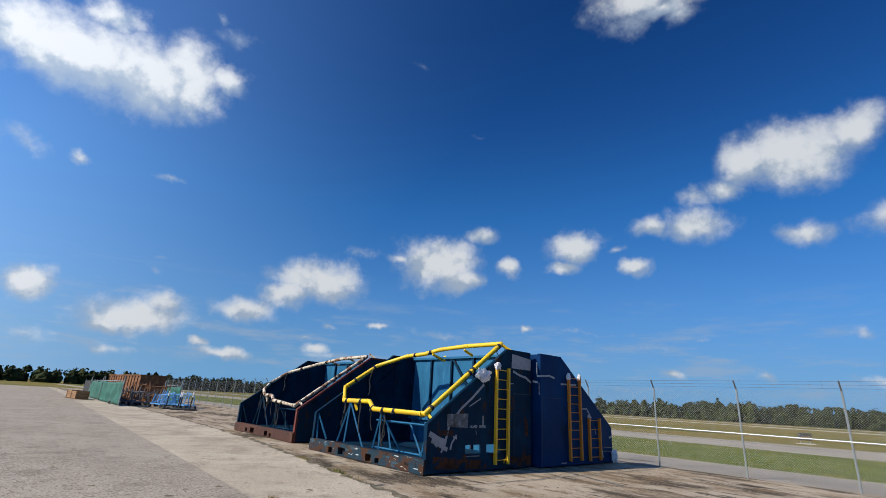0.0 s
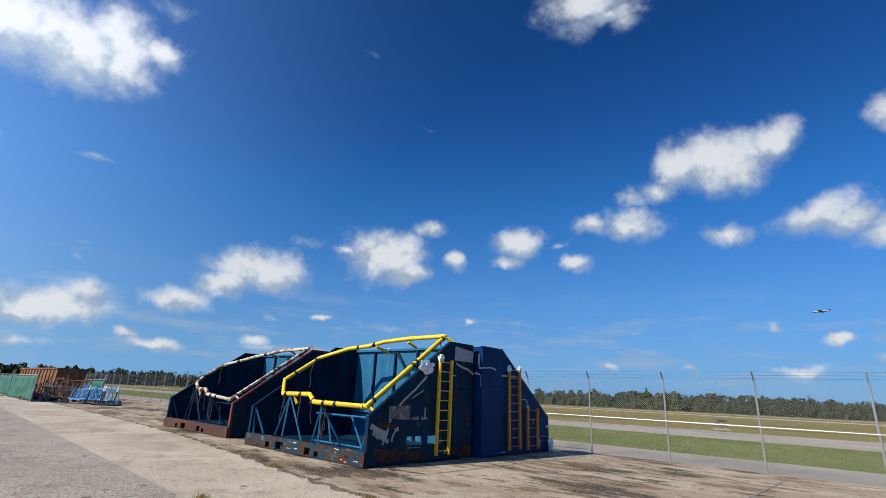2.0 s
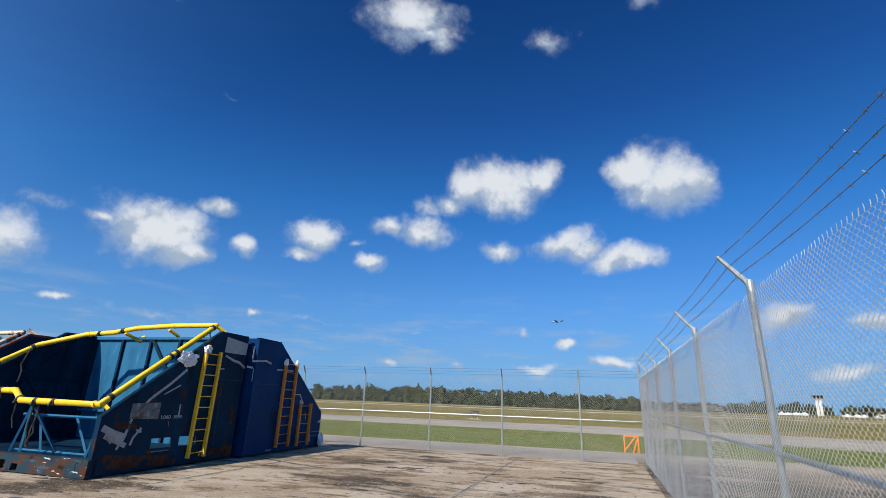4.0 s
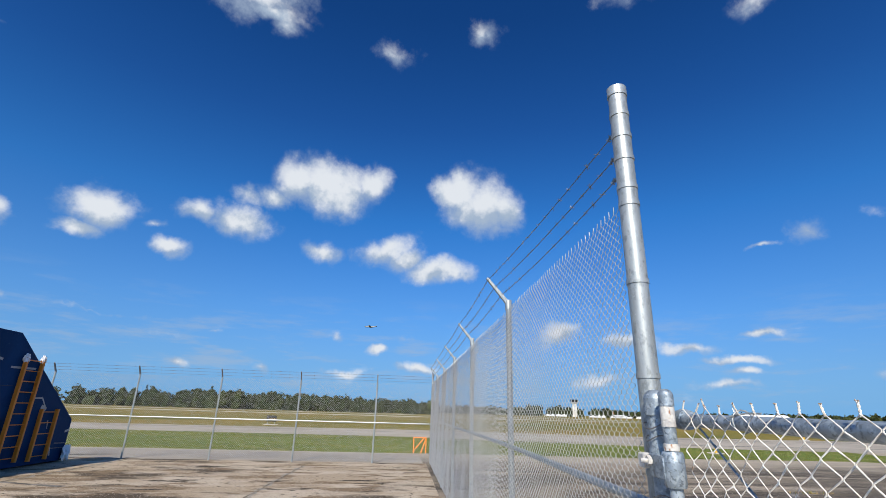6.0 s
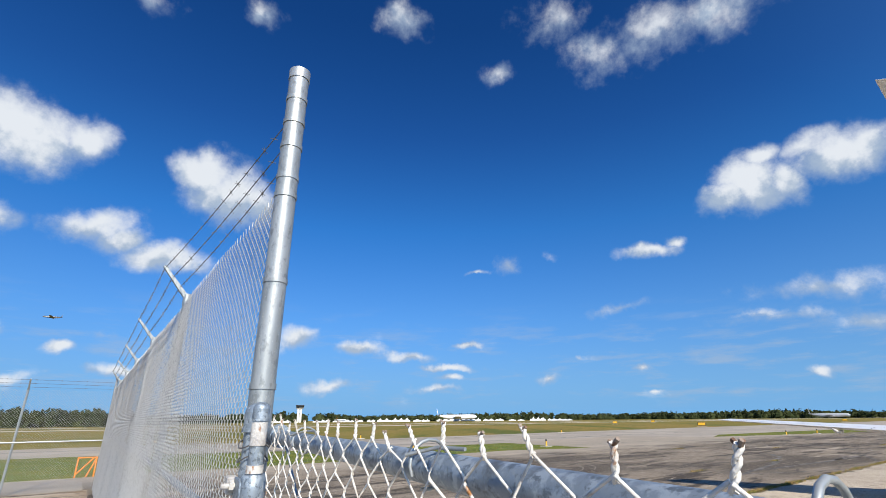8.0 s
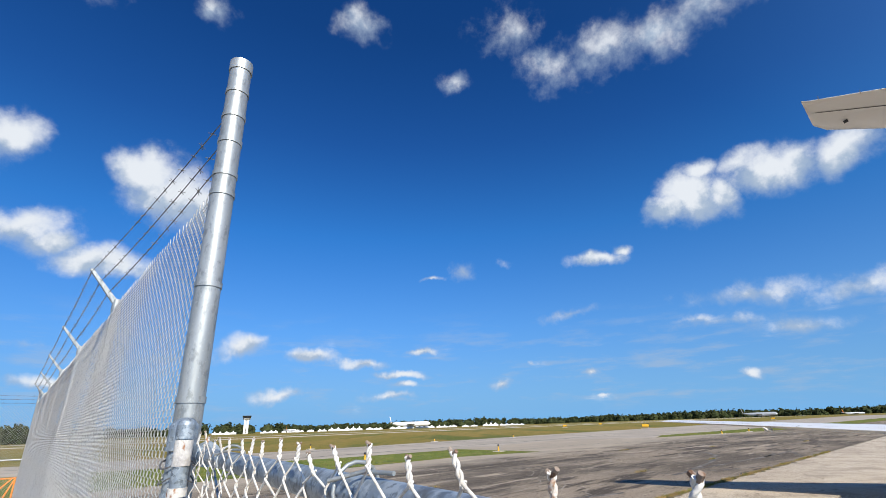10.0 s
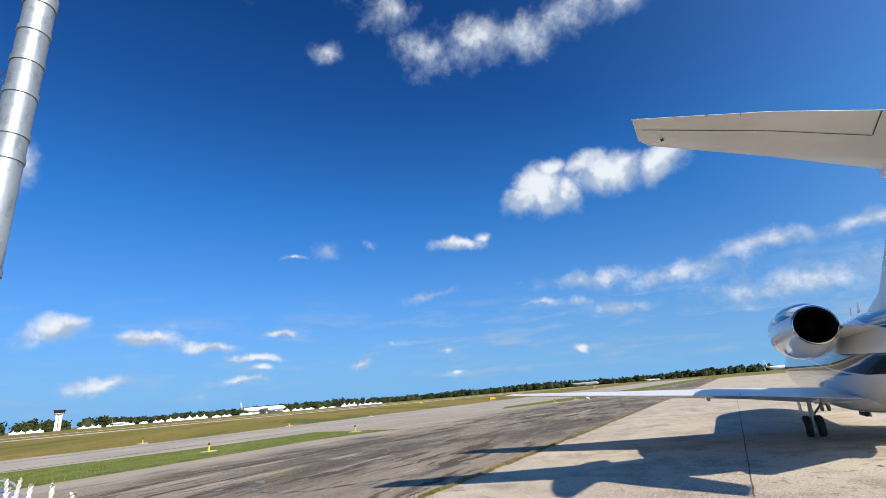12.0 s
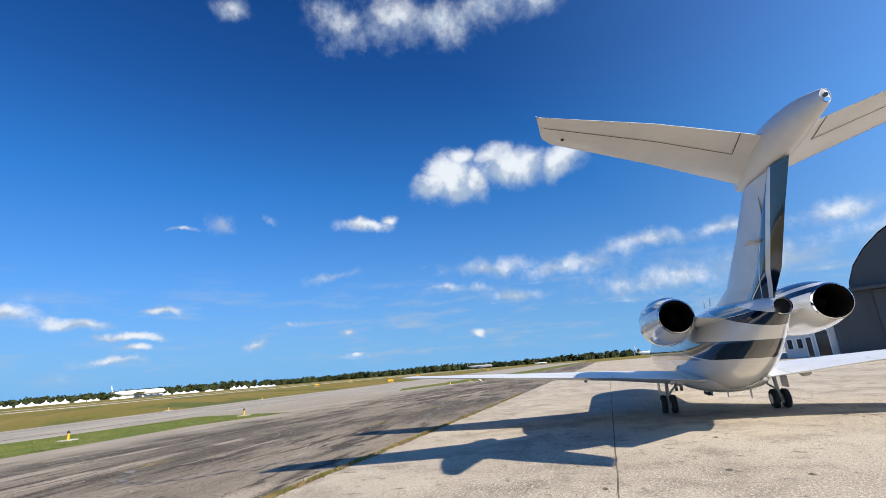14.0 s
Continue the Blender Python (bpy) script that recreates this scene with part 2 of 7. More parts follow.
wl.new(wmath("MAXIMUM", cover.outputs[0], wmath("MULTIPLY", wmath("MULTIPLY", veil.outputs[0], low_band), 0.55)), both.inputs["Factor"])
wl.new(haze.outputs["Result"], both.inputs["A"])
wl.new(tone.outputs["Result"], both.inputs["B"])
back = wnode("ShaderNodeBackground")
wl.new(glare.outputs[0], back.inputs["Strength"])
wl.new(both.outputs["Result"], back.inputs["Color"])
wo = wnode("ShaderNodeOutputWorld")
wl.new(back.outputs[0], wo.inputs["Surface"])


# ---- materials ----
def mat(name, base, rough=0.6, metal=0.0, spots=(), bump=0.0, bump_scale=40.0, vary=0.0, coat=0.0, spec=None):
    """A painted, stained or grainy surface. spots: rows of (colour, scale, low, high, stretch): patches of another colour by noise."""
    m = bpy.data.materials.new(name)
    m.use_nodes = True
    n, l = m.node_tree.nodes, m.node_tree.links
    b = n["Principled BSDF"]
    b.inputs["Roughness"].default_value, b.inputs["Metallic"].default_value = rough, metal
    b.inputs["Coat Weight"].default_value = coat
    b.inputs["Specular IOR Level"].default_value = (0.12 if rough >= 0.85 else 0.5) if spec is None else spec
    tc = n.new("ShaderNodeTexCoord")
    src = tc.outputs["Object"]
    last = None
    rgb = n.new("ShaderNodeRGB")
    rgb.outputs[0].default_value = (*base, 1)
    last = rgb.outputs[0]
    for k, (colour, scale, low, high, stretch) in enumerate(spots):
        mp = n.new("ShaderNodeMapping")
        mp.inputs["Scale"].default_value = stretch
        mp.inputs["Location"].default_value = (k * 7.3, k * 3.1, k * 1.7)
        l.new(src, mp.inputs["Vector"])
        t = n.new("ShaderNodeTexNoise")
        t.inputs["Scale"].default_value, t.inputs["Detail"].default_value, t.inputs["Roughness"].default_value = scale, 8, 0.62
        l.new(mp.outputs[0], t.inputs["Vector"])
        r = n.new("ShaderNodeMapRange")
        r.interpolation_type = "SMOOTHSTEP"
        r.inputs["From Min"].default_value, r.inputs["From Max"].default_value = low, high
        l.new(t.outputs["Fac"], r.inputs["Value"])
        mix = n.new("ShaderNodeMix")
        mix.data_type = "RGBA"
        l.new(r.outputs[0], mix.inputs["Factor"])
        l.new(last, mix.inputs["A"])
        mix.inputs["B"].default_value = (*colour, 1)
        last = mix.outputs["Result"]
    if vary:
        info = n.new("ShaderNodeObjectInfo")
        hs = n.new("ShaderNodeHueSaturation")
        mr = n.new("ShaderNodeMapRange")
        mr.inputs["To Min"].default_value, mr.inputs["To Max"].default_value = 1 - vary, 1 + vary
        l.new(info.outputs["Random"], mr.inputs["Value"])
        l.new(mr.outputs[0], hs.inputs["Value"])
        l.new(last, hs.inputs["Color"])
        last = hs.outputs[0]
    l.new(last, b.inputs["Base Color"])
    if bump:
        t = n.new("ShaderNodeTexNoise")
        t.inputs["Scale"].default_value, t.inputs["Detail"].default_value = bump_scale, 6
        l.new(src, t.inputs["Vector"])
        bp = n.new("ShaderNodeBump")
        bp.inputs["Strength"].default_value, bp.inputs["Distance"].default_value = bump, 0.02
        l.new(t.outputs["Fac"], bp.inputs["Height"])
        l.new(bp.outputs[0], b.inputs["Normal"])
        if rough < 0.95:
            rr = n.new("ShaderNodeMapRange")
            rr.inputs["To Min"].default_value, rr.inputs["To Max"].default_value = max(0.05, rough - 0.12), min(1, rough + 0.12)
            l.new(t.outputs["Fac"], rr.inputs["Value"])
            l.new(rr.outputs[0], b.inputs["Roughness"])
    return m


ONE = (1, 1, 1)
M_APRON = mat("grey_apron", (0.417, 0.3534, 0.2688), 0.9, 0, [((0.4892, 0.4237, 0.3277), 0.22, 0.42, 0.62, ONE), ((0.2992, 0.2517, 0.1938), 0.8, 0.47, 0.66, ONE), ((0.5985, 0.5301, 0.4199), 20, 0.53, 0.62, ONE), ((0.1358, 0.1149, 0.08398), 30, 0.53, 0.63, ONE), ((0.1995, 0.1681, 0.1263), 4.5, 0.58, 0.69, ONE), ((0.09975, 0.08398, 0.06308), 8, 0.68, 0.74, ONE)], 0.7, 45)
M_BROWN = mat("stained_concrete", (0.3145, 0.2507, 0.1742), 0.9, 0, [((0.3995, 0.3357, 0.255), 0.45, 0.44, 0.56, (0.7, 1.3, 1)), ((0.07225, 0.0561, 0.03825), 0.38, 0.52, 0.60, (0.55, 1.3, 1)), ((0.1785, 0.1275, 0.0782), 1.4, 0.50, 0.62, (0.6, 1.4, 1)), ((0.0442, 0.03485, 0.0255), 1.1, 0.58, 0.66, (0.5, 1.5, 1)), ((0.051, 0.03995, 0.02975), 6, 0.60, 0.68, ONE), ((0.425, 0.3655, 0.289), 16, 0.57, 0.65, ONE), ((0.0595, 0.04675, 0.034), 30, 0.57, 0.66, ONE)], 0.6, 45)
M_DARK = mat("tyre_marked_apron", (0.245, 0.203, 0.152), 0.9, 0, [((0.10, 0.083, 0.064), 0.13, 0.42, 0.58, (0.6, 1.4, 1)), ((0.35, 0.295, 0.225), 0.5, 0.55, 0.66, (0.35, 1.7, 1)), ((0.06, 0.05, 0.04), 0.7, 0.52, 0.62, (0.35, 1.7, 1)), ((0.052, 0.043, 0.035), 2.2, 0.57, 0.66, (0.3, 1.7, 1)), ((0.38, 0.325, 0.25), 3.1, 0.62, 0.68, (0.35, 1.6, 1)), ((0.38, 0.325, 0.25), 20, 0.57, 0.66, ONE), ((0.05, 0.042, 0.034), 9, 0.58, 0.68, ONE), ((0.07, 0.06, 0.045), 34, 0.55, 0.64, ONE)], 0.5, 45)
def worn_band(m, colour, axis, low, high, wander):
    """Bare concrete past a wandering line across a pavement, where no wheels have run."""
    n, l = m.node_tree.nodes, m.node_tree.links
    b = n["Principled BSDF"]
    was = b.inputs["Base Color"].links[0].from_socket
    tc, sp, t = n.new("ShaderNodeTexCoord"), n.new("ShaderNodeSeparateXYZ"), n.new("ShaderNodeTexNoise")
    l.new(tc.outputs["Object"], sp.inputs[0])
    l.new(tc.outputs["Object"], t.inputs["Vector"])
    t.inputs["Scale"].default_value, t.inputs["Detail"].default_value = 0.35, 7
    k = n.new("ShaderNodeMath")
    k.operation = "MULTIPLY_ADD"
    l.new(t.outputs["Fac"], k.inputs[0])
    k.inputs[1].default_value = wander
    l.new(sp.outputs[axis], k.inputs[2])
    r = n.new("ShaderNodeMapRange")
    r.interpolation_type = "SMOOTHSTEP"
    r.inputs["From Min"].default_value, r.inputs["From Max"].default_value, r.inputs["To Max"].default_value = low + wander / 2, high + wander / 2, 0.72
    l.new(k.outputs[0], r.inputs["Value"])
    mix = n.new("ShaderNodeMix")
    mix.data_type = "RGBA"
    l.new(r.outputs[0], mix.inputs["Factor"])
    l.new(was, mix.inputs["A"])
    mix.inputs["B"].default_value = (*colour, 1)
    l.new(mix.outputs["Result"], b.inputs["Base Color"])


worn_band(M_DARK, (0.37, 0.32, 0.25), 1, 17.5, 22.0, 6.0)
M_APRON_OLD = mat("dark_grey_apron", (0.3154, 0.2722, 0.2192), 0.9, 0, [((0.3618, 0.3154, 0.2549), 0.22, 0.42, 0.62, ONE), ((0.2322, 0.1998, 0.1609), 0.8, 0.5, 0.68, ONE), ((0.4752, 0.4212, 0.3456), 18, 0.54, 0.62, ONE), ((0.1188, 0.1026, 0.07992), 26, 0.53, 0.62, ONE), ((0.162, 0.1382, 0.108), 4.5, 0.58, 0.69, ONE)], 0.8, 45)
M_ASPHALT = mat("taxiway_asphalt", (0.289, 0.257, 0.212), 0.9, 0, [((0.348, 0.31, 0.253), 0.15, 0.45, 0.6, ONE), ((0.136, 0.123, 0.11), 0.5, 0.6, 0.7, (0.12, 2.2, 1)), ((0.383, 0.343, 0.284), 12, 0.5, 0.7, ONE)], 0.3, 40)
M_RUNWAY = mat("pale_runway", (0.496, 0.448, 0.368), 0.9, 0, [((0.36, 0.344, 0.312), 0.2, 0.45, 0.6, ONE)], 0.2, 30)
M_FIELD = mat("dry_airfield_grass", (0.181, 0.145, 0.0274), 0.95, 0, [((0.237, 0.163, 0.0432), 0.02, 0.42, 0.58, (0.5, 2.5, 1)), ((0.081, 0.101, 0.0187), 0.035, 0.50, 0.64, (0.4, 2.5, 1)), ((0.114, 0.114, 0.023), 0.6, 0.45, 0.65, ONE), ((0.267, 0.194, 0.0648), 3.0, 0.56, 0.72, ONE), ((0.0476, 0.0528, 0.0115), 1.2, 0.60, 0.72, ONE)], 0.6, 8)
M_GRASS = mat("green_turf", (0.115, 0.135, 0.02), 0.95, 0, [((0.165, 0.165, 0.033), 0.35, 0.45, 0.6, ONE), ((0.062, 0.084, 0.0155), 1.5, 0.50, 0.66, ONE), ((0.035, 0.047, 0.010), 9, 0.56, 0.66, ONE), ((0.33, 0.26, 0.14), 3.5, 0.60, 0.70, ONE), ((0.42, 0.38, 0.27), 7, 0.64, 0.70, ONE)], 0.8, 30)
M_BLADE = mat("grass_blades", (0.10, 0.155, 0.03), 0.8, 0, [((0.17, 0.17, 0.055), 0.8, 0.45, 0.62, ONE), ((0.06, 0.10, 0.02), 2.5, 0.5, 0.7, ONE)])
M_WEED = mat("weeds_in_joint", (0.16, 0.15, 0.04), 0.85, 0, [((0.30, 0.21, 0.09), 3, 0.42, 0.56, ONE), ((0.09, 0.12, 0.03), 5, 0.56, 0.66, ONE)])
M_GALV = mat("galvanised_steel", (0.30, 0.325, 0.325), 0.46, 0.55, [((0.36, 0.385, 0.385), 9, 0.45, 0.6, (1, 1, 0.35)), ((0.22, 0.24, 0.24), 40, 0.5, 0.66, (1, 1, 0.5)), ((0.42, 0.44, 0.44), 90, 0.6, 0.7, ONE)], 0.025, 110)
M_GALV_OLD = mat("weathered_galvanised_pipe", (0.215, 0.262, 0.305), 0.48, 0.45, [((0.33, 0.385, 0.43), 34, 0.48, 0.58, ONE), ((0.13, 0.16, 0.185), 75, 0.52, 0.62, ONE), ((0.12, 0.135, 0.145), 14, 0.58, 0.70, (1, 1, 0.4)), ((0.223, 0.128, 0.0661), 13, 0.71, 0.77, (1, 1, 0.4))], 0.10, 150)
M_WIRE = mat("galvanised_wire", (0.46, 0.47, 0.46), 0.42, 0.45, [((0.30, 0.31, 0.30), 25, 0.5, 0.65, ONE)])
M_WIRE_FAR = mat("dull_fence_wire", (0.40, 0.41, 0.40), 0.55, 0.5)
M_WIRE_WHITE = mat("flaking_white_coated_wire", (0.60, 0.585, 0.54), 0.65, 0.0, [((0.44, 0.41, 0.36), 22, 0.5, 0.62, ONE), ((0.30, 0.14, 0.05), 13, 0.60, 0.66, (1, 1, 0.7)), ((0.10, 0.05, 0.025), 30, 0.65, 0.72, ONE)], 0.25, 260, spec=0.2)
M_RUSTTIP = mat("rusted_wire_end", (0.22, 0.17, 0.13), 0.8, 0, [((0.12, 0.06, 0.03), 90, 0.5, 0.6, ONE), ((0.40, 0.36, 0.3), 60, 0.55, 0.65, ONE)])
M_BARB = mat("dark_barbed_wire", (0.16, 0.16, 0.16), 0.5, 0.6)
M_RUST = mat("rust_streaked_white_fitting", (0.50, 0.49, 0.46), 0.7, 0.1, [((0.36, 0.35, 0.34), 14, 0.45, 0.6, ONE), ((0.26, 0.12, 0.05), 26, 0.60, 0.68, (1, 1, 0.5))], 0.3, 80)
# Rack blue twice: shade put into the first colour, sunlight into the second.
M_BLUE = mat("worn_shaded_blue_paint", (0.002496, 0.02059, 0.0468), 0.55, 0, [((0.003744, 0.03089, 0.0663), 0.9, 0.45, 0.62, ONE), ((0.002496, 0.01373, 0.0234), 1.6, 0.52, 0.66, (1, 1, 0.35)), ((0.0468, 0.02402, 0.00936), 2.2, 0.58, 0.67, (1, 1, 0.5)), ((0.0312, 0.01716, 0.0078), 9, 0.60, 0.68, (1, 1, 0.6)), ((0.07488, 0.1459, 0.1638), 40, 0.68, 0.74, ONE)], 0.15, 14, spec=0.07)
M_BLUE_IN = mat("sunlit_blue_paint", (0.018, 0.115, 0.225), 0.6, 0, [((0.0115, 0.08, 0.17), 1.2, 0.45, 0.62, (1, 1, 0.3)), ((0.04, 0.15, 0.25), 5, 0.58, 0.7, (1, 1, 0.25)), ((0.05, 0.035, 0.018), 3, 0.66, 0.74, (1, 1, 0.3))], 0.12, 14, spec=0.15)
M_BLUE_B = mat("deep_royal_blue_paint", (0.002296, 0.02558, 0.0902), 0.5, 0, [((0.00287, 0.03485, 0.1205), 0.7, 0.45, 0.65, ONE), ((0.001722, 0.01624, 0.0474), 2.0, 0.58, 0.70, (1, 1, 0.4)), ((0.03444, 0.02911, 0.01722), 3.0, 0.68, 0.74, (1, 1, 0.5)), ((0.1148, 0.2911, 0.3009), 45, 0.70, 0.75, ONE)], 0.12, 12, spec=0.07)
M_BEAM = mat("scuffed_blue_beam", (0.00868, 0.0279, 0.0434), 0.7, 0, [((0.0527, 0.02108, 0.00868), 2.4, 0.46, 0.55, (1, 1, 1.5)), ((0.005766, 0.004166, 0.00323), 5, 0.56, 0.66, ONE), ((0.0248, 0.062, 0.0868), 3, 0.57, 0.64, (0.6, 1, 2)), ((0.42, 0.45, 0.46), 5, 0.625, 0.65, (0.6, 1, 2.4))], 0.35, 40, spec=0.25)
M_BEAM_RUST = mat("rust_covered_beam", (0.04914, 0.01458, 0.00588), 0.8, 0, [((0.0678, 0.02304, 0.01002), 1.4, 0.45, 0.6, ONE), ((0.0189, 0.0069, 0.004164), 3, 0.55, 0.68, ONE), ((0.1038, 0.0738, 0.0702), 14, 0.69, 0.74, ONE)], 0.3, 40)
M_RUSTPATCH = mat("rust_over_blue_paint", (0.075, 0.03, 0.014), 0.85, 0, [((0.035, 0.018, 0.012), 5, 0.45, 0.6, ONE), ((0.0035, 0.026, 0.06), 3.2, 0.50, 0.56, ONE)], 0.3, 40)
M_RED = mat("red_primer_paint", (0.132, 0.021, 0.012), 0.7, 0, [((0.077, 0.018, 0.012), 2, 0.5, 0.65, ONE)], 0.2, 30)
M_YELLOW = mat("yellow_pipe_paint", (0.72, 0.475, 0.015), 0.42, 0, [((0.63, 0.399, 0.02), 2, 0.5, 0.65, ONE), ((0.225, 0.104, 0.02), 9, 0.70, 0.74, ONE)], 0.12, 40)
M_LADDER = mat("yellow_ladder_paint", (0.72, 0.42, 0.015), 0.5, 0, [((0.30, 0.15, 0.03), 9, 0.66, 0.72, ONE)], 0.15, 40)
M_LADDER_B = mat("orange_ladder_paint", (0.522, 0.173, 0.012), 0.5, 0, [((0.285, 0.0936, 0.02), 9, 0.62, 0.72, ONE)], 0.15, 40)
M_CREAM = mat("rusted_cream_pipe_paint", (0.52, 0.45, 0.34), 0.6, 0, [((0.20, 0.085, 0.035), 2.5, 0.50, 0.58, ONE), ((0.06, 0.035, 0.022), 7, 0.56, 0.63, ONE)], 0.3, 40)
M_TAPE = mat("grey_duct_tape", (0.288, 0.295, 0.31), 0.45, 0.1, [((0.216, 0.223, 0.238), 8, 0.5, 0.65, ONE)], 0.4, 30)
M_PLASTIC = mat("crumpled_white_plastic", (0.66, 0.67, 0.69), 0.45, 0, [((0.5, 0.51, 0.53), 6, 0.5, 0.65, ONE)], 0.6, 20)
M_BLACK = mat("black_rubber", (0.022, 0.022, 0.022), 0.8, 0, [((0.045, 0.043, 0.04), 12, 0.5, 0.7, ONE)], 0.2, 60)
M_STRAP = mat("black_strap", (0.02, 0.02, 0.02), 0.75)
M_STENCIL = mat("faded_scraped_plate", (0.10, 0.11, 0.115), 0.7, 0, [((0.20, 0.22, 0.23), 6, 0.52, 0.62, ONE), ((0.05, 0.03, 0.02), 4, 0.55, 0.65, ONE)])
M_STENCIL_PALE = mat("pale_stencil_paint", (0.34, 0.36, 0.37), 0.7, 0, [((0.22, 0.24, 0.25), 12, 0.5, 0.62, ONE)])
M_WHITE = mat("white_aircraft_paint", (0.68, 0.67, 0.65), 0.30, 0, [((0.62, 0.61, 0.59), 0.6, 0.45, 0.65, ONE)], 0, coat=0.12)
M_NAVY = mat("glossy_navy_aircraft_paint", (0.012, 0.03, 0.085), 0.12, 0, [((0.018, 0.04, 0.10), 0.8, 0.45, 0.6, ONE)], 0, coat=0.8)
M_TEAL = mat("glossy_steel_blue_aircraft_paint", (0.06, 0.16, 0.26), 0.14, 0, [((0.05, 0.13, 0.22), 0.9, 0.45, 0.6, ONE)], 0, coat=0.7)
M_CHROME = mat("polished_metal", (0.74, 0.74, 0.75), 0.12, 1.0)
M_SEALGAP = mat("dark_panel_gap", (0.03, 0.03, 0.032), 0.7)
M_SOOT = mat("sooty_exhaust_lining", (0.012, 0.011, 0.010), 0.85, 0.0)
M_STRUT = mat("gear_strut_metal", (0.45, 0.46, 0.47), 0.4, 0.5)
M_HANGAR = mat("dark_grey_hangar_sheet", (0.0575, 0.0675, 0.078), 0.6, 0.1, [((0.075, 0.085, 0.0962), 0.4, 0.45, 0.65, (1, 1, 0.2)), ((0.0425, 0.05, 0.0572), 1.5, 0.55, 0.7, (1, 1, 0.1))], 0.1, 5)
M_OFFICE = mat("pale_grey_office_wall", (0.56, 0.58, 0.59), 0.8, 0, [((0.48, 0.50, 0.52), 0.5, 0.45, 0.6, ONE)])
M_GLASS = mat("dark_window_glass", (0.02, 0.025, 0.03), 0.08)
M_WHITEPLAIN = mat("white_tent_canvas", (0.741, 0.741, 0.731), 0.8, 0, [((0.665, 0.665, 0.665), 0.1, 0.45, 0.6, ONE)])
M_PALE = mat("pale_tower_concrete", (0.62, 0.60, 0.55), 0.8, 0, [((0.55, 0.53, 0.48), 0.3, 0.45, 0.6, ONE)])
M_ORANGE = mat("safety_orange_paint", (0.75, 0.22, 0.02), 0.6)
M_SIGNY = mat("airfield_sign_yellow", (0.62, 0.36, 0.02), 0.5)
M_GREEN = mat("green_screen_fabric", (0.012, 0.085, 0.06), 0.75, 0, [((0.02, 0.12, 0.085), 0.8, 0.45, 0.62, ONE)], 0.4, 6)
M_WOOD = mat("weathered_crate_wood", (0.23, 0.13, 0.07), 0.85, 0, [((0.30, 0.19, 0.11), 3, 0.45, 0.6, (0.3, 1, 3))], 0.3, 30)
M_SCRAP = mat("rusty_scrap_steel", (0.16, 0.085, 0.05), 0.85, 0.1, [((0.28, 0.13, 0.06), 2, 0.45, 0.6, ONE)], 0.2, 30)
M_LIGHTBLUE = mat("light_blue_stand_paint", (0.12, 0.33, 0.62), 0.5)
M_BARK = mat("tree_bark", (0.10, 0.075, 0.05), 0.9, 0, [((0.15, 0.12, 0.09), 3, 0.45, 0.6, ONE)])
M_LEAF = mat("tree_foliage", (0.02448, 0.03384, 0.01224), 0.9, 0, [((0.04464, 0.054, 0.01944), 0.12, 0.42, 0.6, ONE), ((0.01296, 0.01872, 0.00792), 0.35, 0.5, 0.7, ONE), ((0.054, 0.0612, 0.0252), 0.9, 0.56, 0.7, ONE)])
M_CARWHITE = mat("white_car_paint", (0.72, 0.72, 0.72), 0.25, coat=0.5)
M_GREYJET = mat("military_grey_paint", (0.35, 0.37, 0.39), 0.5)
M_SEAM = mat("dark_joint_dirt", (0.108, 0.0922, 0.0648), 0.95, 0, [((0.216, 0.184, 0.13), 3, 0.45, 0.65, ONE)])


# ---- building helpers ----
def finish(name, bm, material, parent=None, label="", m=None, smooth=False, category="", kind=""):
    me = bpy.data.meshes.new(name)
    bmesh.ops.recalc_face_normals(bm, faces=bm.faces)
    if smooth:
        for f in bm.faces:
            f.smooth = True
    bm.to_mesh(me)
    bm.free()
    for x in (material if isinstance(material, (list, tuple)) else [material]):
        me.materials.append(x)
    ob = new(name, me)
    if parent is not None:
        ob.parent = parent
    if m is not None:
        ob.matrix_basis = m
    return tagged(ob, label, category, "", kind)


def part(name, bm, material, parent, label="", smooth=False, m=None, kind=""):
    return finish(name, bm, material, parent, label, m, smooth, kind=kind)


def raw(name, verts, faces, material, parent=None, label="", kind="", smooth=False, m=None):
    """A mesh from computed vertices and faces."""
    me = bpy.data.meshes.new(name)
    me.from_pydata(verts, [], faces)
    me.materials.append(material)
    if smooth:
        me.polygons.foreach_set("use_smooth", [True] * len(me.polygons))
    me.update()
    ob = new(name, me)
    if parent is not None:
        ob.parent = parent
    if m is not None:
        ob.matrix_basis = m
    return tagged(ob, label, "", "", kind)


def thing(name, m, label, category, group="", kind=""):
    ob = new(name)
    ob.empty_display_size = 0.2
    ob.matrix_basis = m
    return tagged(ob, label, category, group, kind)


def box(bm, x0, x1, y0, y1, z0, z1, bevel=0.0):
    vs = [bm.verts.new((x, y, z)) for x in (x0, x1) for y in (y0, y1) for z in (z0, z1)]
    fs = [bm.faces.new([vs[i] for i in q]) for q in ((0, 1, 3, 2), (4, 6, 7, 5), (0, 4, 5, 1), (2, 3, 7, 6), (0, 2, 6, 4), (1, 5, 7, 3))]
    if bevel:
        es = list({e for f in fs for e in f.edges})
        bmesh.ops.bevel(bm, geom=es, offset=bevel, segments=1, affect="EDGES")
    return bm


def nb():
    return bmesh.new()


def ring(bm, c, a, b, r, seg, r2=None):
    r2 = r if r2 is None else r2
    return [bm.verts.new(c + a * (r * math.cos(2 * math.pi * i / seg)) + b * (r2 * math.sin(2 * math.pi * i / seg))) for i in range(seg)]


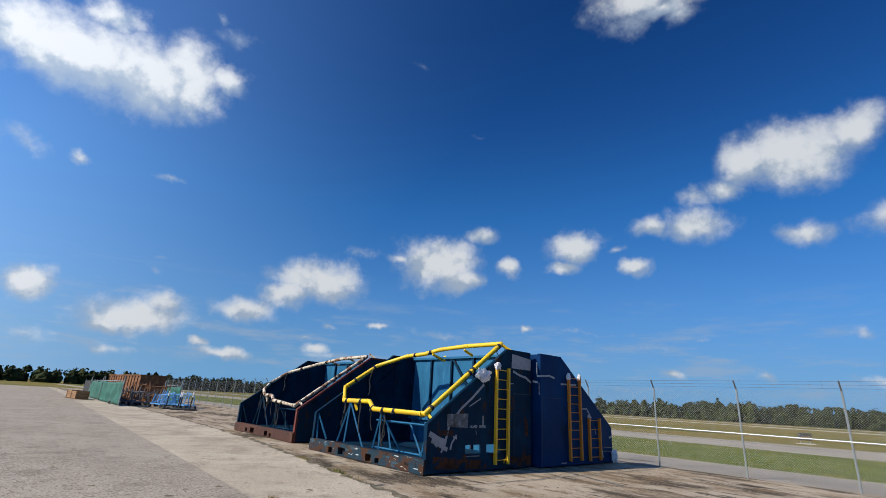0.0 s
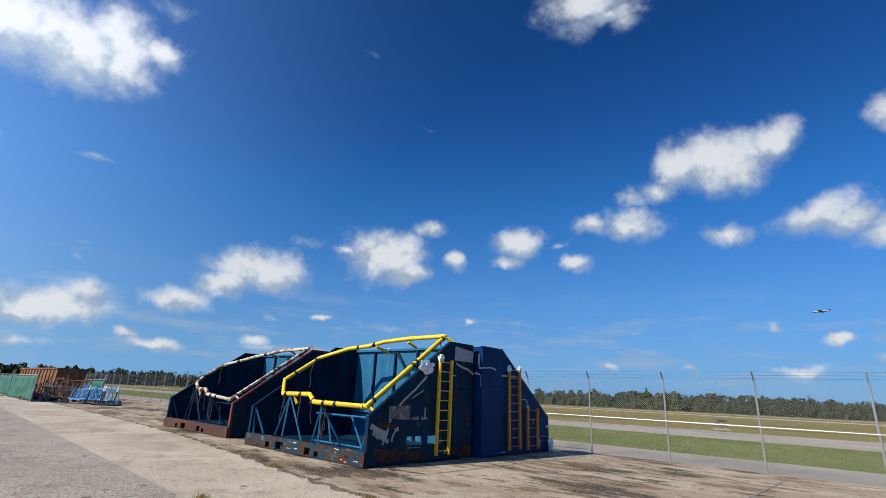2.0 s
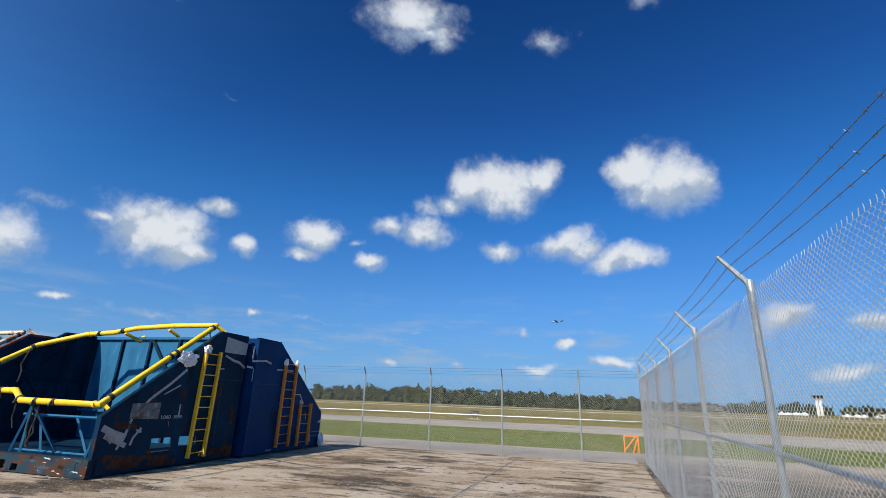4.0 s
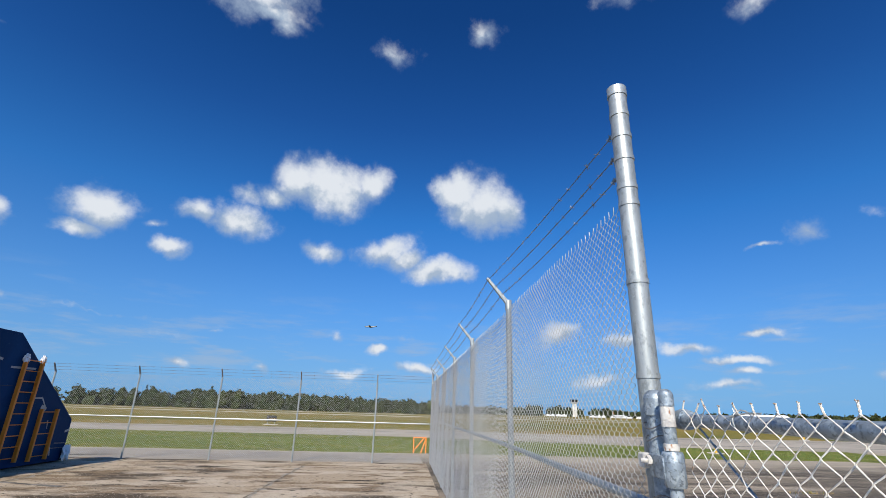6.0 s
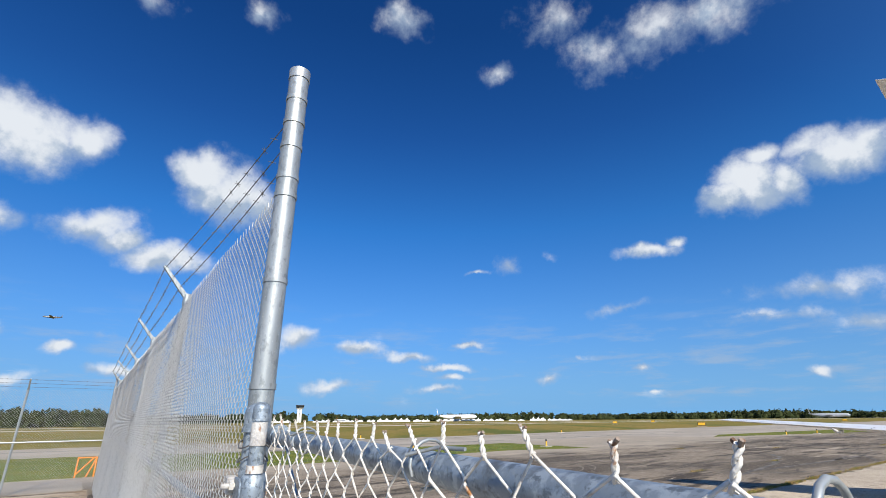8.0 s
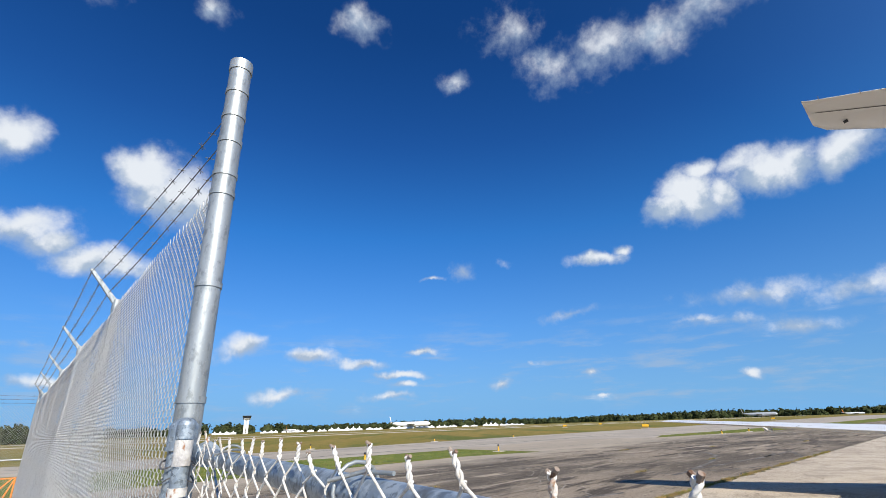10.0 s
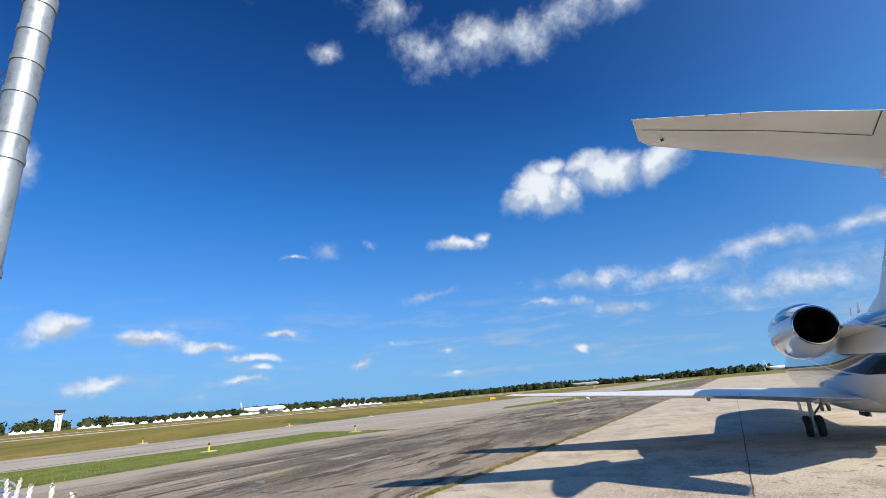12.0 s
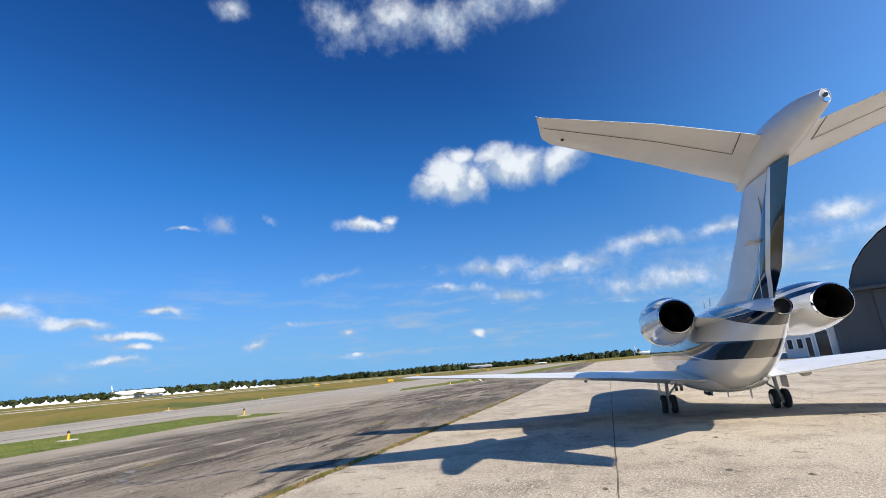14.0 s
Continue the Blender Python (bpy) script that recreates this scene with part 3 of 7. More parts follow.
def tube(bm, pts, r, seg=10, caps=True):
    """A pipe through points, mitred at its bends."""
    pts = [Vector(p) for p in pts]
    rs = r if isinstance(r, (list, tuple)) else [r] * len(pts)
    last = None
    ref = None
    for i, p in enumerate(pts):
        d = (pts[min(i + 1, len(pts) - 1)] - pts[max(i - 1, 0)]).normalized()
        if ref is None:
            ref = Vector((0, 0, 1)) if abs(d.z) < 0.9 else Vector((1, 0, 0))
        a = ref - d * ref.dot(d)
        a.normalize()
        ref = a
        b = d.cross(a)
        k = 1.0
        if 0 < i < len(pts) - 1:
            d1 = (pts[i] - pts[i - 1]).normalized()
            k = min(1.6, 1 / max(0.3, d.dot(d1)))
        cur = ring(bm, p, a, b, rs[i] * k if k > 1.3 else rs[i], seg)
        if last:
            for j in range(seg):
                bm.faces.new((last[j], last[(j + 1) % seg], cur[(j + 1) % seg], cur[j]))
        elif caps:
            bm.faces.new(cur[::-1])
        last = cur
    if caps:
        bm.faces.new(last)
    return bm


def plate(bm, outline, y0, y1, axis="x"):
    """A flat plate: an outline in two directions, thick along the axis."""
    def p(a, b, t):
        return (t, a, b) if axis == "x" else ((a, t, b) if axis == "y" else (a, b, t))
    lo = [bm.verts.new(p(a, b, y0)) for a, b in outline]
    hi = [bm.verts.new(p(a, b, y1)) for a, b in outline]
    bm.faces.new(lo)
    bm.faces.new(hi[::-1])
    n = len(outline)
    for i in range(n):
        bm.faces.new((lo[i], hi[i], hi[(i + 1) % n], lo[(i + 1) % n]))
    return bm


def loft(bm, rings_, close=True):
    for r0, r1 in zip(rings_, rings_[1:]):
        n = len(r0)
        for j in range(n):
            bm.faces.new((r0[j], r0[(j + 1) % n], r1[(j + 1) % n], r1[j]))
    if close:
        bm.faces.new(rings_[0][::-1])
        bm.faces.new(rings_[-1])
    return bm


def sheet(name, outline, z, material, label, thick=0.25):
    bm = nb()
    plate(bm, outline, z - thick, z, "z")
    return finish(name, bm, material, None, label, FIELD, kind="structure")


# ---- ground, pavements, field ----
bm = nb()
outer = [bm.verts.new((4200 * math.cos(a), 4200 * math.sin(a), -0.03)) for a in [math.tau * i / 48 for i in range(48)]]
inner = [bm.verts.new((400 * math.cos(a), 400 * math.sin(a), -0.03)) for a in [math.tau * i / 48 for i in range(48)]]
for i in range(48):
    bm.faces.new((outer[i], outer[(i + 1) % 48], inner[(i + 1) % 48], inner[i]))
bm.faces.new(inner)
finish("ground", bm, M_FIELD, None, "dry yellow-green airfield grass reaching to the horizon", kind="structure")

sheet("apron_pavement", [(-160, -120), (260, -120), (260, 5.2), (60, 5.75), (9, 6.2), (-8, 6.45), (-20, 8.0), (-27, 8.4), (-48, 9.2), (-160, 10)], 0.0, M_APRON, "old light grey speckled concrete apron")
sheet("apron_pavement_old", [(-160, -119), (3.2, -119), (3.2, -0.6), (0.5, 3.36), (-9.4, 3.9), (-18.1, 4.27), (-66, 6.1), (-160, 9.4)], 0.0015, M_APRON_OLD, "older darker grey speckled concrete slab")
sheet("storage_pavement", [(-8, 6.47), (1.45, 6.3), (1.95, 18.9), (-120, 18.9), (-160, 18.9), (-160, 10.02), (-48, 9.22), (-27, 8.42), (-20, 8.02)], -0.004, M_BROWN, "brown stained concrete pad with dark oil marks")
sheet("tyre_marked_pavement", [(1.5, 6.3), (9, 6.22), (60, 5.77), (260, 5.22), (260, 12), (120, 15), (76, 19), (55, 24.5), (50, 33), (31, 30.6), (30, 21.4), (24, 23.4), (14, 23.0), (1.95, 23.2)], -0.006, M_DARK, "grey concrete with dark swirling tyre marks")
sheet("service_road", [(-300, 18.92), (1.93, 18.92), (1.93, 23.2), (-300, 23.4)], -0.012, M_ASPHALT, "narrow grey asphalt service road behind the fence")
sheet("taxiway", [(-600, 38.5), (-19, 37.6), (2, 37.0), (12, 33.6), (20, 31.4), (28, 30.7), (31, 30.62), (50, 33.02), (55, 24.52), (62, 27), (90, 25), (140, 22), (400, 16), (400, 52), (65, 49), (27, 47), (3, 50.2), (-25, 48.4), (-600, 48)], -0.009, M_ASPHALT, "long grey asphalt taxiway across the field")
sheet("grass_verge", [(-300, 23.42), (1.95, 23.22), (14, 23.02), (24, 23.42), (30, 21.42), (31, 30.6), (28, 30.68), (20, 31.38), (12, 33.58), (2, 36.98), (-19, 37.58), (-300, 38)], -0.002, M_GRASS, "strip of green turf between pavement and taxiway")
sheet("grass_island", [(55.2, 24.5), (76, 19.05), (120, 15.05), (260, 12.05), (260, 19), (140, 21.9), (90, 24.9), (62, 26.9)], -0.002, M_GRASS, "green turf island beside the taxiway")
sheet("runway", [(-900, 150), (900, 150), (900, 162), (-900, 162)], -0.008, M_RUNWAY, "pale concrete runway far across the grass")
sheet("far_taxiway", [(-900, 212), (900, 212), (900, 224), (-900, 224)], -0.008, M_RUNWAY, "pale far taxiway in front of the trees")


# ---- chain-link fences ----
def chain_link(name, length, z0, z1, pitch, r, material, parent, label, x0=0.0, twist=True, y0=0.0, rise=0.0, seg=3, bent=False, bulge=0.0):
    """Woven wire: zigzag wires, each hooked into the next. rise: half a diamond's height; bent: rounded elbows."""
    rise = rise or pitch
    nodes = int((z1 - z0) / rise)
    wires = int(length / pitch)
    k = np.arange(nodes + 1)
    rng = np.random.RandomState(7)
    turns = [math.tau * q / seg for q in range(seg)]
    allv, allf = [], []
    base = 0
    for i in range(wires):
        side = np.where((k + i) % 2 == 0, 1.0, -1.0)
        cx = x0 + (i + 0.5) * pitch + side * (pitch * 0.5 + r * 0.5) + rng.normal(0, pitch * 0.02, nodes + 1)
        cy = y0 + side * r * 1.1 + bulge * np.sin(cx * 2.3 + 0.6) * np.sin(k * rise * 1.9) + 0.4 * bulge * np.sin(cx * 5.1 + k * rise * 3.3)
        z = z0 + k * rise + rng.normal(0, rise * 0.025, nodes + 1)
        if bent:
            # each elbow becomes three points on a soft bend
            m = np.zeros((nodes + 1, 3, 3))
            for q, w in enumerate((-0.30, 0.0, 0.30)):
                m[:, q, 0] = cx - side * pitch * (abs(w) * 0.72 + (0.07 if w == 0 else 0.0))
                m[:, q, 1] = cy - side * r * abs(w) * 1.5
                m[:, q, 2] = z + w * rise
            path = m.reshape(-1, 3)
        else:
            path = np.stack([cx, cy, z], 1)
        n = len(path)
        ring_ = np.repeat(path[:, None, :], seg, 1)
        for q, a in enumerate(turns):
            ring_[:, q, 0] += r * math.cos(a)
            ring_[:, q, 1] += r * math.sin(a)
        allv.append(ring_.reshape(-1, 3))
        st = base + seg * np.arange(n - 1)
        for q in range(seg):
            q2 = (q + 1) % seg
            allf.append(np.stack([st + q, st + q2, st + seg + q2, st + seg + q], 1))
        base += seg * n
        if twist and (i + nodes) % 2 == 0:
            # twisted pickets standing over the top edge
            top = path[-1]
            a = np.array([[r, 0, 0], [-0.5 * r, 0.87 * r, 0], [-0.5 * r, -0.87 * r, 0]])
            tip = top + np.array([rng.normal(0, 0.004), rng.normal(0, 0.003), 0.026])
            allv.append(np.concatenate([top + a * 1.7, tip + a * 1.4]))
            allf.append(np.array([[base, base + 1, base + 4, base + 3], [base + 1, base + 2, base + 5, base + 4], [base + 2, base, base + 3, base + 5]]))
            base += 6
    v = np.concatenate(allv)
    f = np.concatenate(allf)
    return raw(name, v.tolist(), f.tolist(), material, parent, label, kind="stuff", smooth=bent)


def barbed_wire(parent, points, r, step, material):
    bm = nb()
    tube(bm, points, r, 5)
    rng = random.Random(3)
    for a, b in zip(points, points[1:]):
        a, b = Vector(a), Vector(b)
        n = max(1, int((b - a).length / step))
        for i in range(n):
            p = a.lerp(b, (i + 0.5 + rng.uniform(-0.15, 0.15)) / n)
            for q in range(2):
                w = Vector((rng.uniform(-0.5, 0.5), rng.uniform(-1, 1), rng.uniform(-1, 1))).normalized() * (r * 7.5)
                tube(bm, [p - w, p + w], r * 0.7, 3)
            d = (b - a).normalized() * r * 3
            tube(bm, [p - d, p + d], r * 1.8, 4)
    return part("barbed_wire", bm, material, parent, "three-strand barbed wire")


def pipe_part(name, parent, pts, r, material, seg=12, label=""):
    bm = nb()
    tube(bm, pts, r, seg)
    return part(name, bm, material, parent, label, smooth=False)


def smooth_by_angle(ob, deg=40):
    me = ob.data
    me.polygons.foreach_set("use_smooth", [True] * len(me.polygons))
    me.set_sharp_from_angle(angle=radians(deg))
    return ob


def dome(bm, c, r, high, seg=14):
    """A domed cap."""
    rings_ = []
    for k in range(5):
        a = k / 4 * math.pi / 2
        rings_.append(ring(bm, Vector((c[0], c[1], c[2] + high * math.sin(a))), Vector((1, 0, 0)), Vector((0, 1, 0)), max(r * math.cos(a), 0.002), seg))
    loft(bm, rings_)


# tall fence beside the camera, its end post nearest
NEAR = at(1.44, 2.07, 0, 87.8)
near_fence = thing("chain_link_fence", NEAR, "tall galvanised chain-link fence with barbed wire on leaning arms", "fence")
bm = nb()
tube(bm, [(0, 0, -0.3), (0, 0, 3.47)], 0.046, 24)
end_post = smooth_by_angle(part("end_post", bm, M_GALV, near_fence, "thick galvanised end post"))
bm = nb()
tube(bm, [(0, 0, 3.435), (0, 0, 3.487)], 0.050, 24)
dome(bm, (0, 0, 3.487), 0.049, 0.012, 24)
smooth_by_angle(part("post_cap", bm, M_GALV, end_post))
for zz in (3.32, 3.19, 3.06, 2.90, 2.81, 2.42, 2.0, 1.62, 1.2, 0.8, 0.4):
    bm = nb()
    tube(bm, [(0, 0, zz - 0.011), (0, 0, zz + 0.011)], 0.0495, 24)
    box(bm, 0.045, 0.075, -0.006, 0.006, zz - 0.011, zz + 0.011)
    tube(bm, [(0.066, -0.018, zz), (0.066, 0.02, zz)], 0.006, 6)
    smooth_by_angle(part("tension_band", bm, M_GALV, end_post))
bm = nb()
box(bm, 0.058, 0.064, -0.009, 0.009, 0.1, 2.86)
# Plain galvanised bar; the post's shade is put in as a dark colour.
part("tension_bar", bm, M_BARB, near_fence, "flat tension bar with shade put into its colour")
ARMS = [2.80 * k for k in range(1, 6)]
for x in ARMS:
    bm = nb()
    tube(bm, [(x, 0, -0.3), (x, 0, 2.93)], 0.030, 12)
    smooth_by_angle(part("line_post", bm, M_GALV, near_fence))
    bm = nb()
    tube(bm, [(x, 0, 2.86), (x, 0, 2.965)], 0.035, 12)
    plate(bm, [(-0.022, 2.93), (0.016, 2.91), (0.235, 3.19), (0.22, 3.205)], x - 0.018, x + 0.018)
    part("barb_arm", bm, M_GALV, near_fence, "pressed steel arm leaning inwards")
for x in (16.68,):
    bm = nb()
    tube(bm, [(x, 0.0, -0.3), (x, 0.0, 3.2)], 0.038, 14)
    smooth_by_angle(part("corner_post", bm, M_GALV, near_fence))
pipe_part("mid_rail", near_fence, [(0, -0.0, 1.49), (2.8, -0.0, 1.53), (16.68, -0.0, 1.53)], 0.021, M_GALV_OLD)
chain_link("wire_mesh", 5.54, 0.06, 2.83, 0.0285, 0.0018, M_WIRE, near_fence, "woven galvanised diamond mesh", 0.06, y0=0.034, rise=0.0235, seg=5, bent=True, bulge=0.008)
chain_link("wire_mesh", 11.06, 0.06, 2.83, 0.0285, 0.0013, M_WIRE, near_fence, "woven galvanised diamond mesh", 5.60, y0=0.034, rise=0.0235, seg=4, bulge=0.008)
for q, (ph, ah) in enumerate(((3.26, 0.245), (3.12, 0.165), (3.0, 0.085))):
    pts = [(0.05, 0, ph)]
    for x in ARMS:
        prev = pts[-1]
        target = Vector((x, 0.9 * ah, 2.93 + ah))
        for s in (0.25, 0.5, 0.75):
            m_ = Vector(prev).lerp(target, s)
            m_.z -= 0.03 * math.sin(math.pi * s)
            pts.append(m_)
        pts.append(target)
    pts.append((16.68, 0.0, 3.0 + 0.08 * (2 - q)))
    barbed_wire(near_fence, pts, 0.0026, 0.125, M_BARB)
for zz in (3.26, 3.12, 3.0):
    bm = nb()
    for j in range(7):
        tube(bm, [(0.045 + 0.016 * j, -0.008, zz - 0.008 + 0.004 * (j % 3)), (0.053 + 0.016 * j, 0.009, zz + 0.008)], 0.0045, 5)
    part("wire_knot", bm, M_GALV_OLD, near_fence, "twisted wire end round the post")

# low gate-height fence that carries on past the camera
low = thing("low_chain_link_fence", at(1.44, 2.07, 0, 81.5), "low chain-link fence with flaking white wire and galvanised top rail", "fence")
TIP = 1.886


def fall(x):
    """How far the low fence has dropped at x, away from its post."""
    return 0.014 * min(0.0, x + 0.3)


bm = nb()
tube(bm, [(-0.095, 0.02, -0.3), (-0.095, 0.02, 1.89)], 0.038, 18)
gate_post = smooth_by_angle(part("post", bm, M_GALV_OLD, low))
bm = nb()
tube(bm, [(-0.095, 0.02, 1.84), (-0.095, 0.02, 1.905)], 0.044, 18)
tube(bm, [(-0.095, 0.02, 1.84), (-0.095, 0.02, 1.852)], 0.048, 18)
dome(bm, (-0.095, 0.02, 1.905), 0.044, 0.035, 18)
smooth_by_angle(part("post_cap", bm, M_GALV_OLD, gate_post, "cast loop cap"))
for zz, mm in ((1.70, M_GALV_OLD), (1.64, M_RUST), (1.50, M_GALV_OLD), (1.2, M_GALV_OLD), (0.7, M_GALV_OLD)):
    bm = nb()
    tube(bm, [(-0.095, 0.02, zz - 0.016), (-0.095, 0.02, zz + 0.016)], 0.041, 18)
    smooth_by_angle(part("brace_band", bm, mm, gate_post))
bm = nb()
tube(bm, [(-0.225, 0.03, -0.3), (-0.225, 0.03, 1.90)], 0.0235, 16)
pin_post = smooth_by_angle(part("post", bm, M_GALV_OLD, low))
bm = nb()
tube(bm, [(-0.225, 0.03, 1.875), (-0.225, 0.03, 1.915)], 0.0275, 16)
dome(bm, (-0.225, 0.03, 1.915), 0.0275, 0.022, 16)
smooth_by_angle(part("post_cap", bm, M_GALV_OLD, pin_post, "rounded aluminium cap"))
bm = nb()
tube(bm, [(-0.225, 0.03, 1.80), (-0.225, 0.03, 1.872)], 0.0258, 16)
smooth_by_angle(part("collar", bm, M_RUST, pin_post, "rust-streaked white collar"))
bm = nb()
tube(bm, [(-0.225, 0.03, 1.595), (-0.225, 0.03, 1.605), (-0.225, 0.03, 1.705), (-0.225, 0.03, 1.715)], [0.034, 0.039, 0.039, 0.034], 20)
box(bm, -0.235, -0.10, 0.060, 0.072, 1.62, 1.70, 0.003)
hinge = smooth_by_angle(part("hinge_clamp", bm, M_GALV_OLD, pin_post, "pressed steel hinge strap"))
bm = nb()
tube(bm, [(-0.225, 0.03, 1.718), (-0.225, 0.03, 1.742)], 0.0275, 16)
smooth_by_angle(part("collar", bm, M_RUST, pin_post, "rusty lower collar"))
bm = nb()
tube(bm, [(-0.13, 0.06, 1.675), (-0.13, 0.115, 1.675)], 0.009, 10)
tube(bm, [(-0.13, 0.076, 1.675), (-0.13, 0.090, 1.675)], 0.019, 6)
part("bolt", bm, M_RUST, hinge, "white rusted carriage bolt")
bm = nb()
box(bm, -0.105, -0.045, 0.058, 0.094, 1.645, 1.70, 0.005)
part("bolt_lug", bm, M_RUST, hinge, "rust-stained white lug")
# loose black tie wires wound round the posts
for q, (zz, rad) in enumerate(((1.80, 0.052), (1.755, 0.05), (1.545, 0.048))):
    bm = nb()
    tube(bm, [(-0.095 + rad * math.cos(a), 0.02 + rad * math.sin(a), zz + 0.012 * math.sin(2.3 * a + q)) for a in [k * 0.35 for k in range(20)]], 0.0025, 5)
    part("tie_wire", bm, M_BARB, gate_post, "dark tie wire")
# the rail lies behind the wires
RAIL_Z = TIP - 0.059
bm = nb()
tube(bm, [(-0.20, -0.030, RAIL_Z), (-1.8, -0.030, RAIL_Z + fall(-1.8)), (-3.4, -0.030, RAIL_Z + fall(-3.4))], 0.0220, 20)
smooth_by_angle(part("top_rail", bm, M_GALV_OLD, low, "mottled galvanised top rail"))
bm = nb()
tube(bm, [(-0.235, -0.04, RAIL_Z), (-0.17, -0.04, RAIL_Z)], 0.036, 14)
dome(bm, (-0.2, -0.04, RAIL_Z + 0.01), 0.03, 0.03, 12)
smooth_by_angle(part("rail_end_cup", bm, M_GALV_OLD, low))
LOW_PITCH = 0.04375
LOW_RISE = 0.034
FIRST = -0.2925


def coarse_mesh():
    """Big-wired diamonds with twisted tips, the wires round and bent."""
    rng = random.Random(11)
    count = int(3.1 / LOW_PITCH)
    levels = int(1.70 / LOW_RISE)
    rows = []
    jig = {}
    for i in range(count + 1):
        x = FIRST - (i + 0.5) * LOW_PITCH
        pts = []
        for k in range(levels + 1):
            z = TIP - 0.024 - k * LOW_RISE + fall(x)
            s = 1 if (k + i) % 2 == 0 else -1
            key = (round((x + s * LOW_PITCH / 2) / LOW_PITCH * 2), k)
            if key not in jig:
                jig[key] = (rng.gauss(0, 0.004), rng.gauss(0, 0.003), rng.gauss(0, 0.004))
            j = jig[key]
            pts.append(Vector((x + s * LOW_PITCH / 2 + j[0] - s * 0.003, s * 0.004 + j[1], z + j[2])))
        # round the bends: each corner becomes two points
        out = []
        for k, p in enumerate(pts):
            if 0 < k < len(pts) - 1:
                out.append(p.lerp(pts[k - 1], 0.09))
                out.append(p.lerp(pts[k + 1], 0.09))
            else:
                out.append(p)
        rows.append(out)
    return rows


LOW_WIRES = coarse_mesh()
for pts in LOW_WIRES:
    bm = nb()
    tube(bm, pts, 0.0016, 7)
    smooth_by_angle(part("wire", bm, M_WIRE_WHITE, low), 60)
rng = random.Random(5)
tops = {}
for pts in LOW_WIRES:
    tops.setdefault(round((pts[0].x - FIRST) / (2 * LOW_PITCH)), []).append(pts[0])
for q in tops.values():
    c = sum(q, Vector()) / len(q)
    lean = Vector((rng.gauss(0, 0.006), rng.gauss(0, 0.004), 0))
    high = rng.uniform(0.024, 0.031)
    bm = nb()
    for s in (0, math.pi):
        helix = []
        for k in range(11):
            t = k / 10
            a = s + t * 3.4 * math.pi
            helix.append(c + lean * t + Vector((0.0018 * math.cos(a), 0.0018 * math.sin(a), -0.006 + t * high)))
        tube(bm, helix, 0.0017, 7)
    pk = smooth_by_angle(part("picket", bm, M_WIRE_WHITE, low), 60)
    bm = nb()
    for s in (-1, 1):
        w = Vector((rng.uniform(0.002, 0.007) * s, rng.uniform(-0.002, 0.002), rng.uniform(0.002, 0.005)))
        p = c + lean + Vector((0, 0, high - 0.008))
        tube(bm, [p, p + w], 0.0019, 7)
    part("cut_end", bm, M_RUSTTIP, pk, "rusty cut wire end")


def tie(x):
    """A soft wire tie hooked over a wire and round the rail."""
    bm = nb()
    pts = []
    for k in range(15):
        a = k / 14 * 1.7 * math.pi - 0.4
        pts.append(Vector((x + 0.02 * k / 14, -0.028 + 0.034 * math.cos(a), RAIL_Z + fall(x) + 0.033 * math.sin(a) + 0.004)))
    tube(bm, pts, 0.0026, 8)
    tube(bm, [(x + 0.004, 0.012, RAIL_Z + fall(x) + 0.018), (x - 0.03, -0.02, RAIL_Z + fall(x) + 0.028), (x - 0.085, -0.03, RAIL_Z + fall(x) + 0.028)], 0.0026, 8)
    smooth_by_angle(part("wire_tie", bm, M_GALV, low, "bright aluminium tie"), 60)


for x in (-0.62, -1.34, -1.83, -2.3):
    tie(x)
# slack brace cable that drops away from the hinge
bm = nb()
tube(bm, [(-0.245, -0.03, 1.846), (-0.33, -0.045, 1.785), (-0.433, -0.05, 1.710), (-0.593, -0.05, 1.61), (-0.80, -0.05, 1.47), (-1.25, -0.05, 1.15)], 0.0035, 8)
smooth_by_angle(part("brace_cable", bm, M_GALV_OLD, low, "grey brace cable running down from the hinge"), 60)

# fence along the runway side
FAR = at(2.08, 18.74, 0, 180)
far_fence = thing("chain_link_fence", FAR, "weathered chain-link boundary fence with barbed wire outriggers", "fence")
FAR_X = [2.1, 4.92, 7.75, 10.6] + [10.6 + 2.835 * k for k in range(1, 44)]
for x in FAR_X:
    bm = nb()
    tube(bm, [(x, 0.03, -0.3), (x, 0.03, 2.82)], 0.030, 8)
    lp = smooth_by_angle(part("line_post", bm, M_GALV, far_fence))
    bm = nb()
    plate(bm, [(0.01, 2.80), (0.055, 2.78), (0.23, 3.06), (0.215, 3.08)], x - 0.02, x + 0.02)
    part("barb_arm", bm, M_BARB if x > 4 else M_GALV, lp)
pipe_part("mid_rail", far_fence, [(0, 0.04, 1.36), (132, 0.04, 1.36)], 0.022, M_GALV, 8)
chain_link("wire_mesh", 38, 0.05, 2.8, 0.036, 0.0031, M_WIRE_FAR, far_fence, "woven wire mesh", 0.05, False)
chain_link("wire_mesh", 94, 0.05, 2.8, 0.10, 0.0045, M_WIRE_FAR, far_fence, "woven wire mesh", 38.1, False)
for yy, zz in ((0.215, 3.05), (0.15, 2.95), (0.085, 2.85)):
    barbed_wire(far_fence, [(0, 0, zz)] + [(x, yy, zz) for x in FAR_X], 0.0035, 0.30, M_BARB)


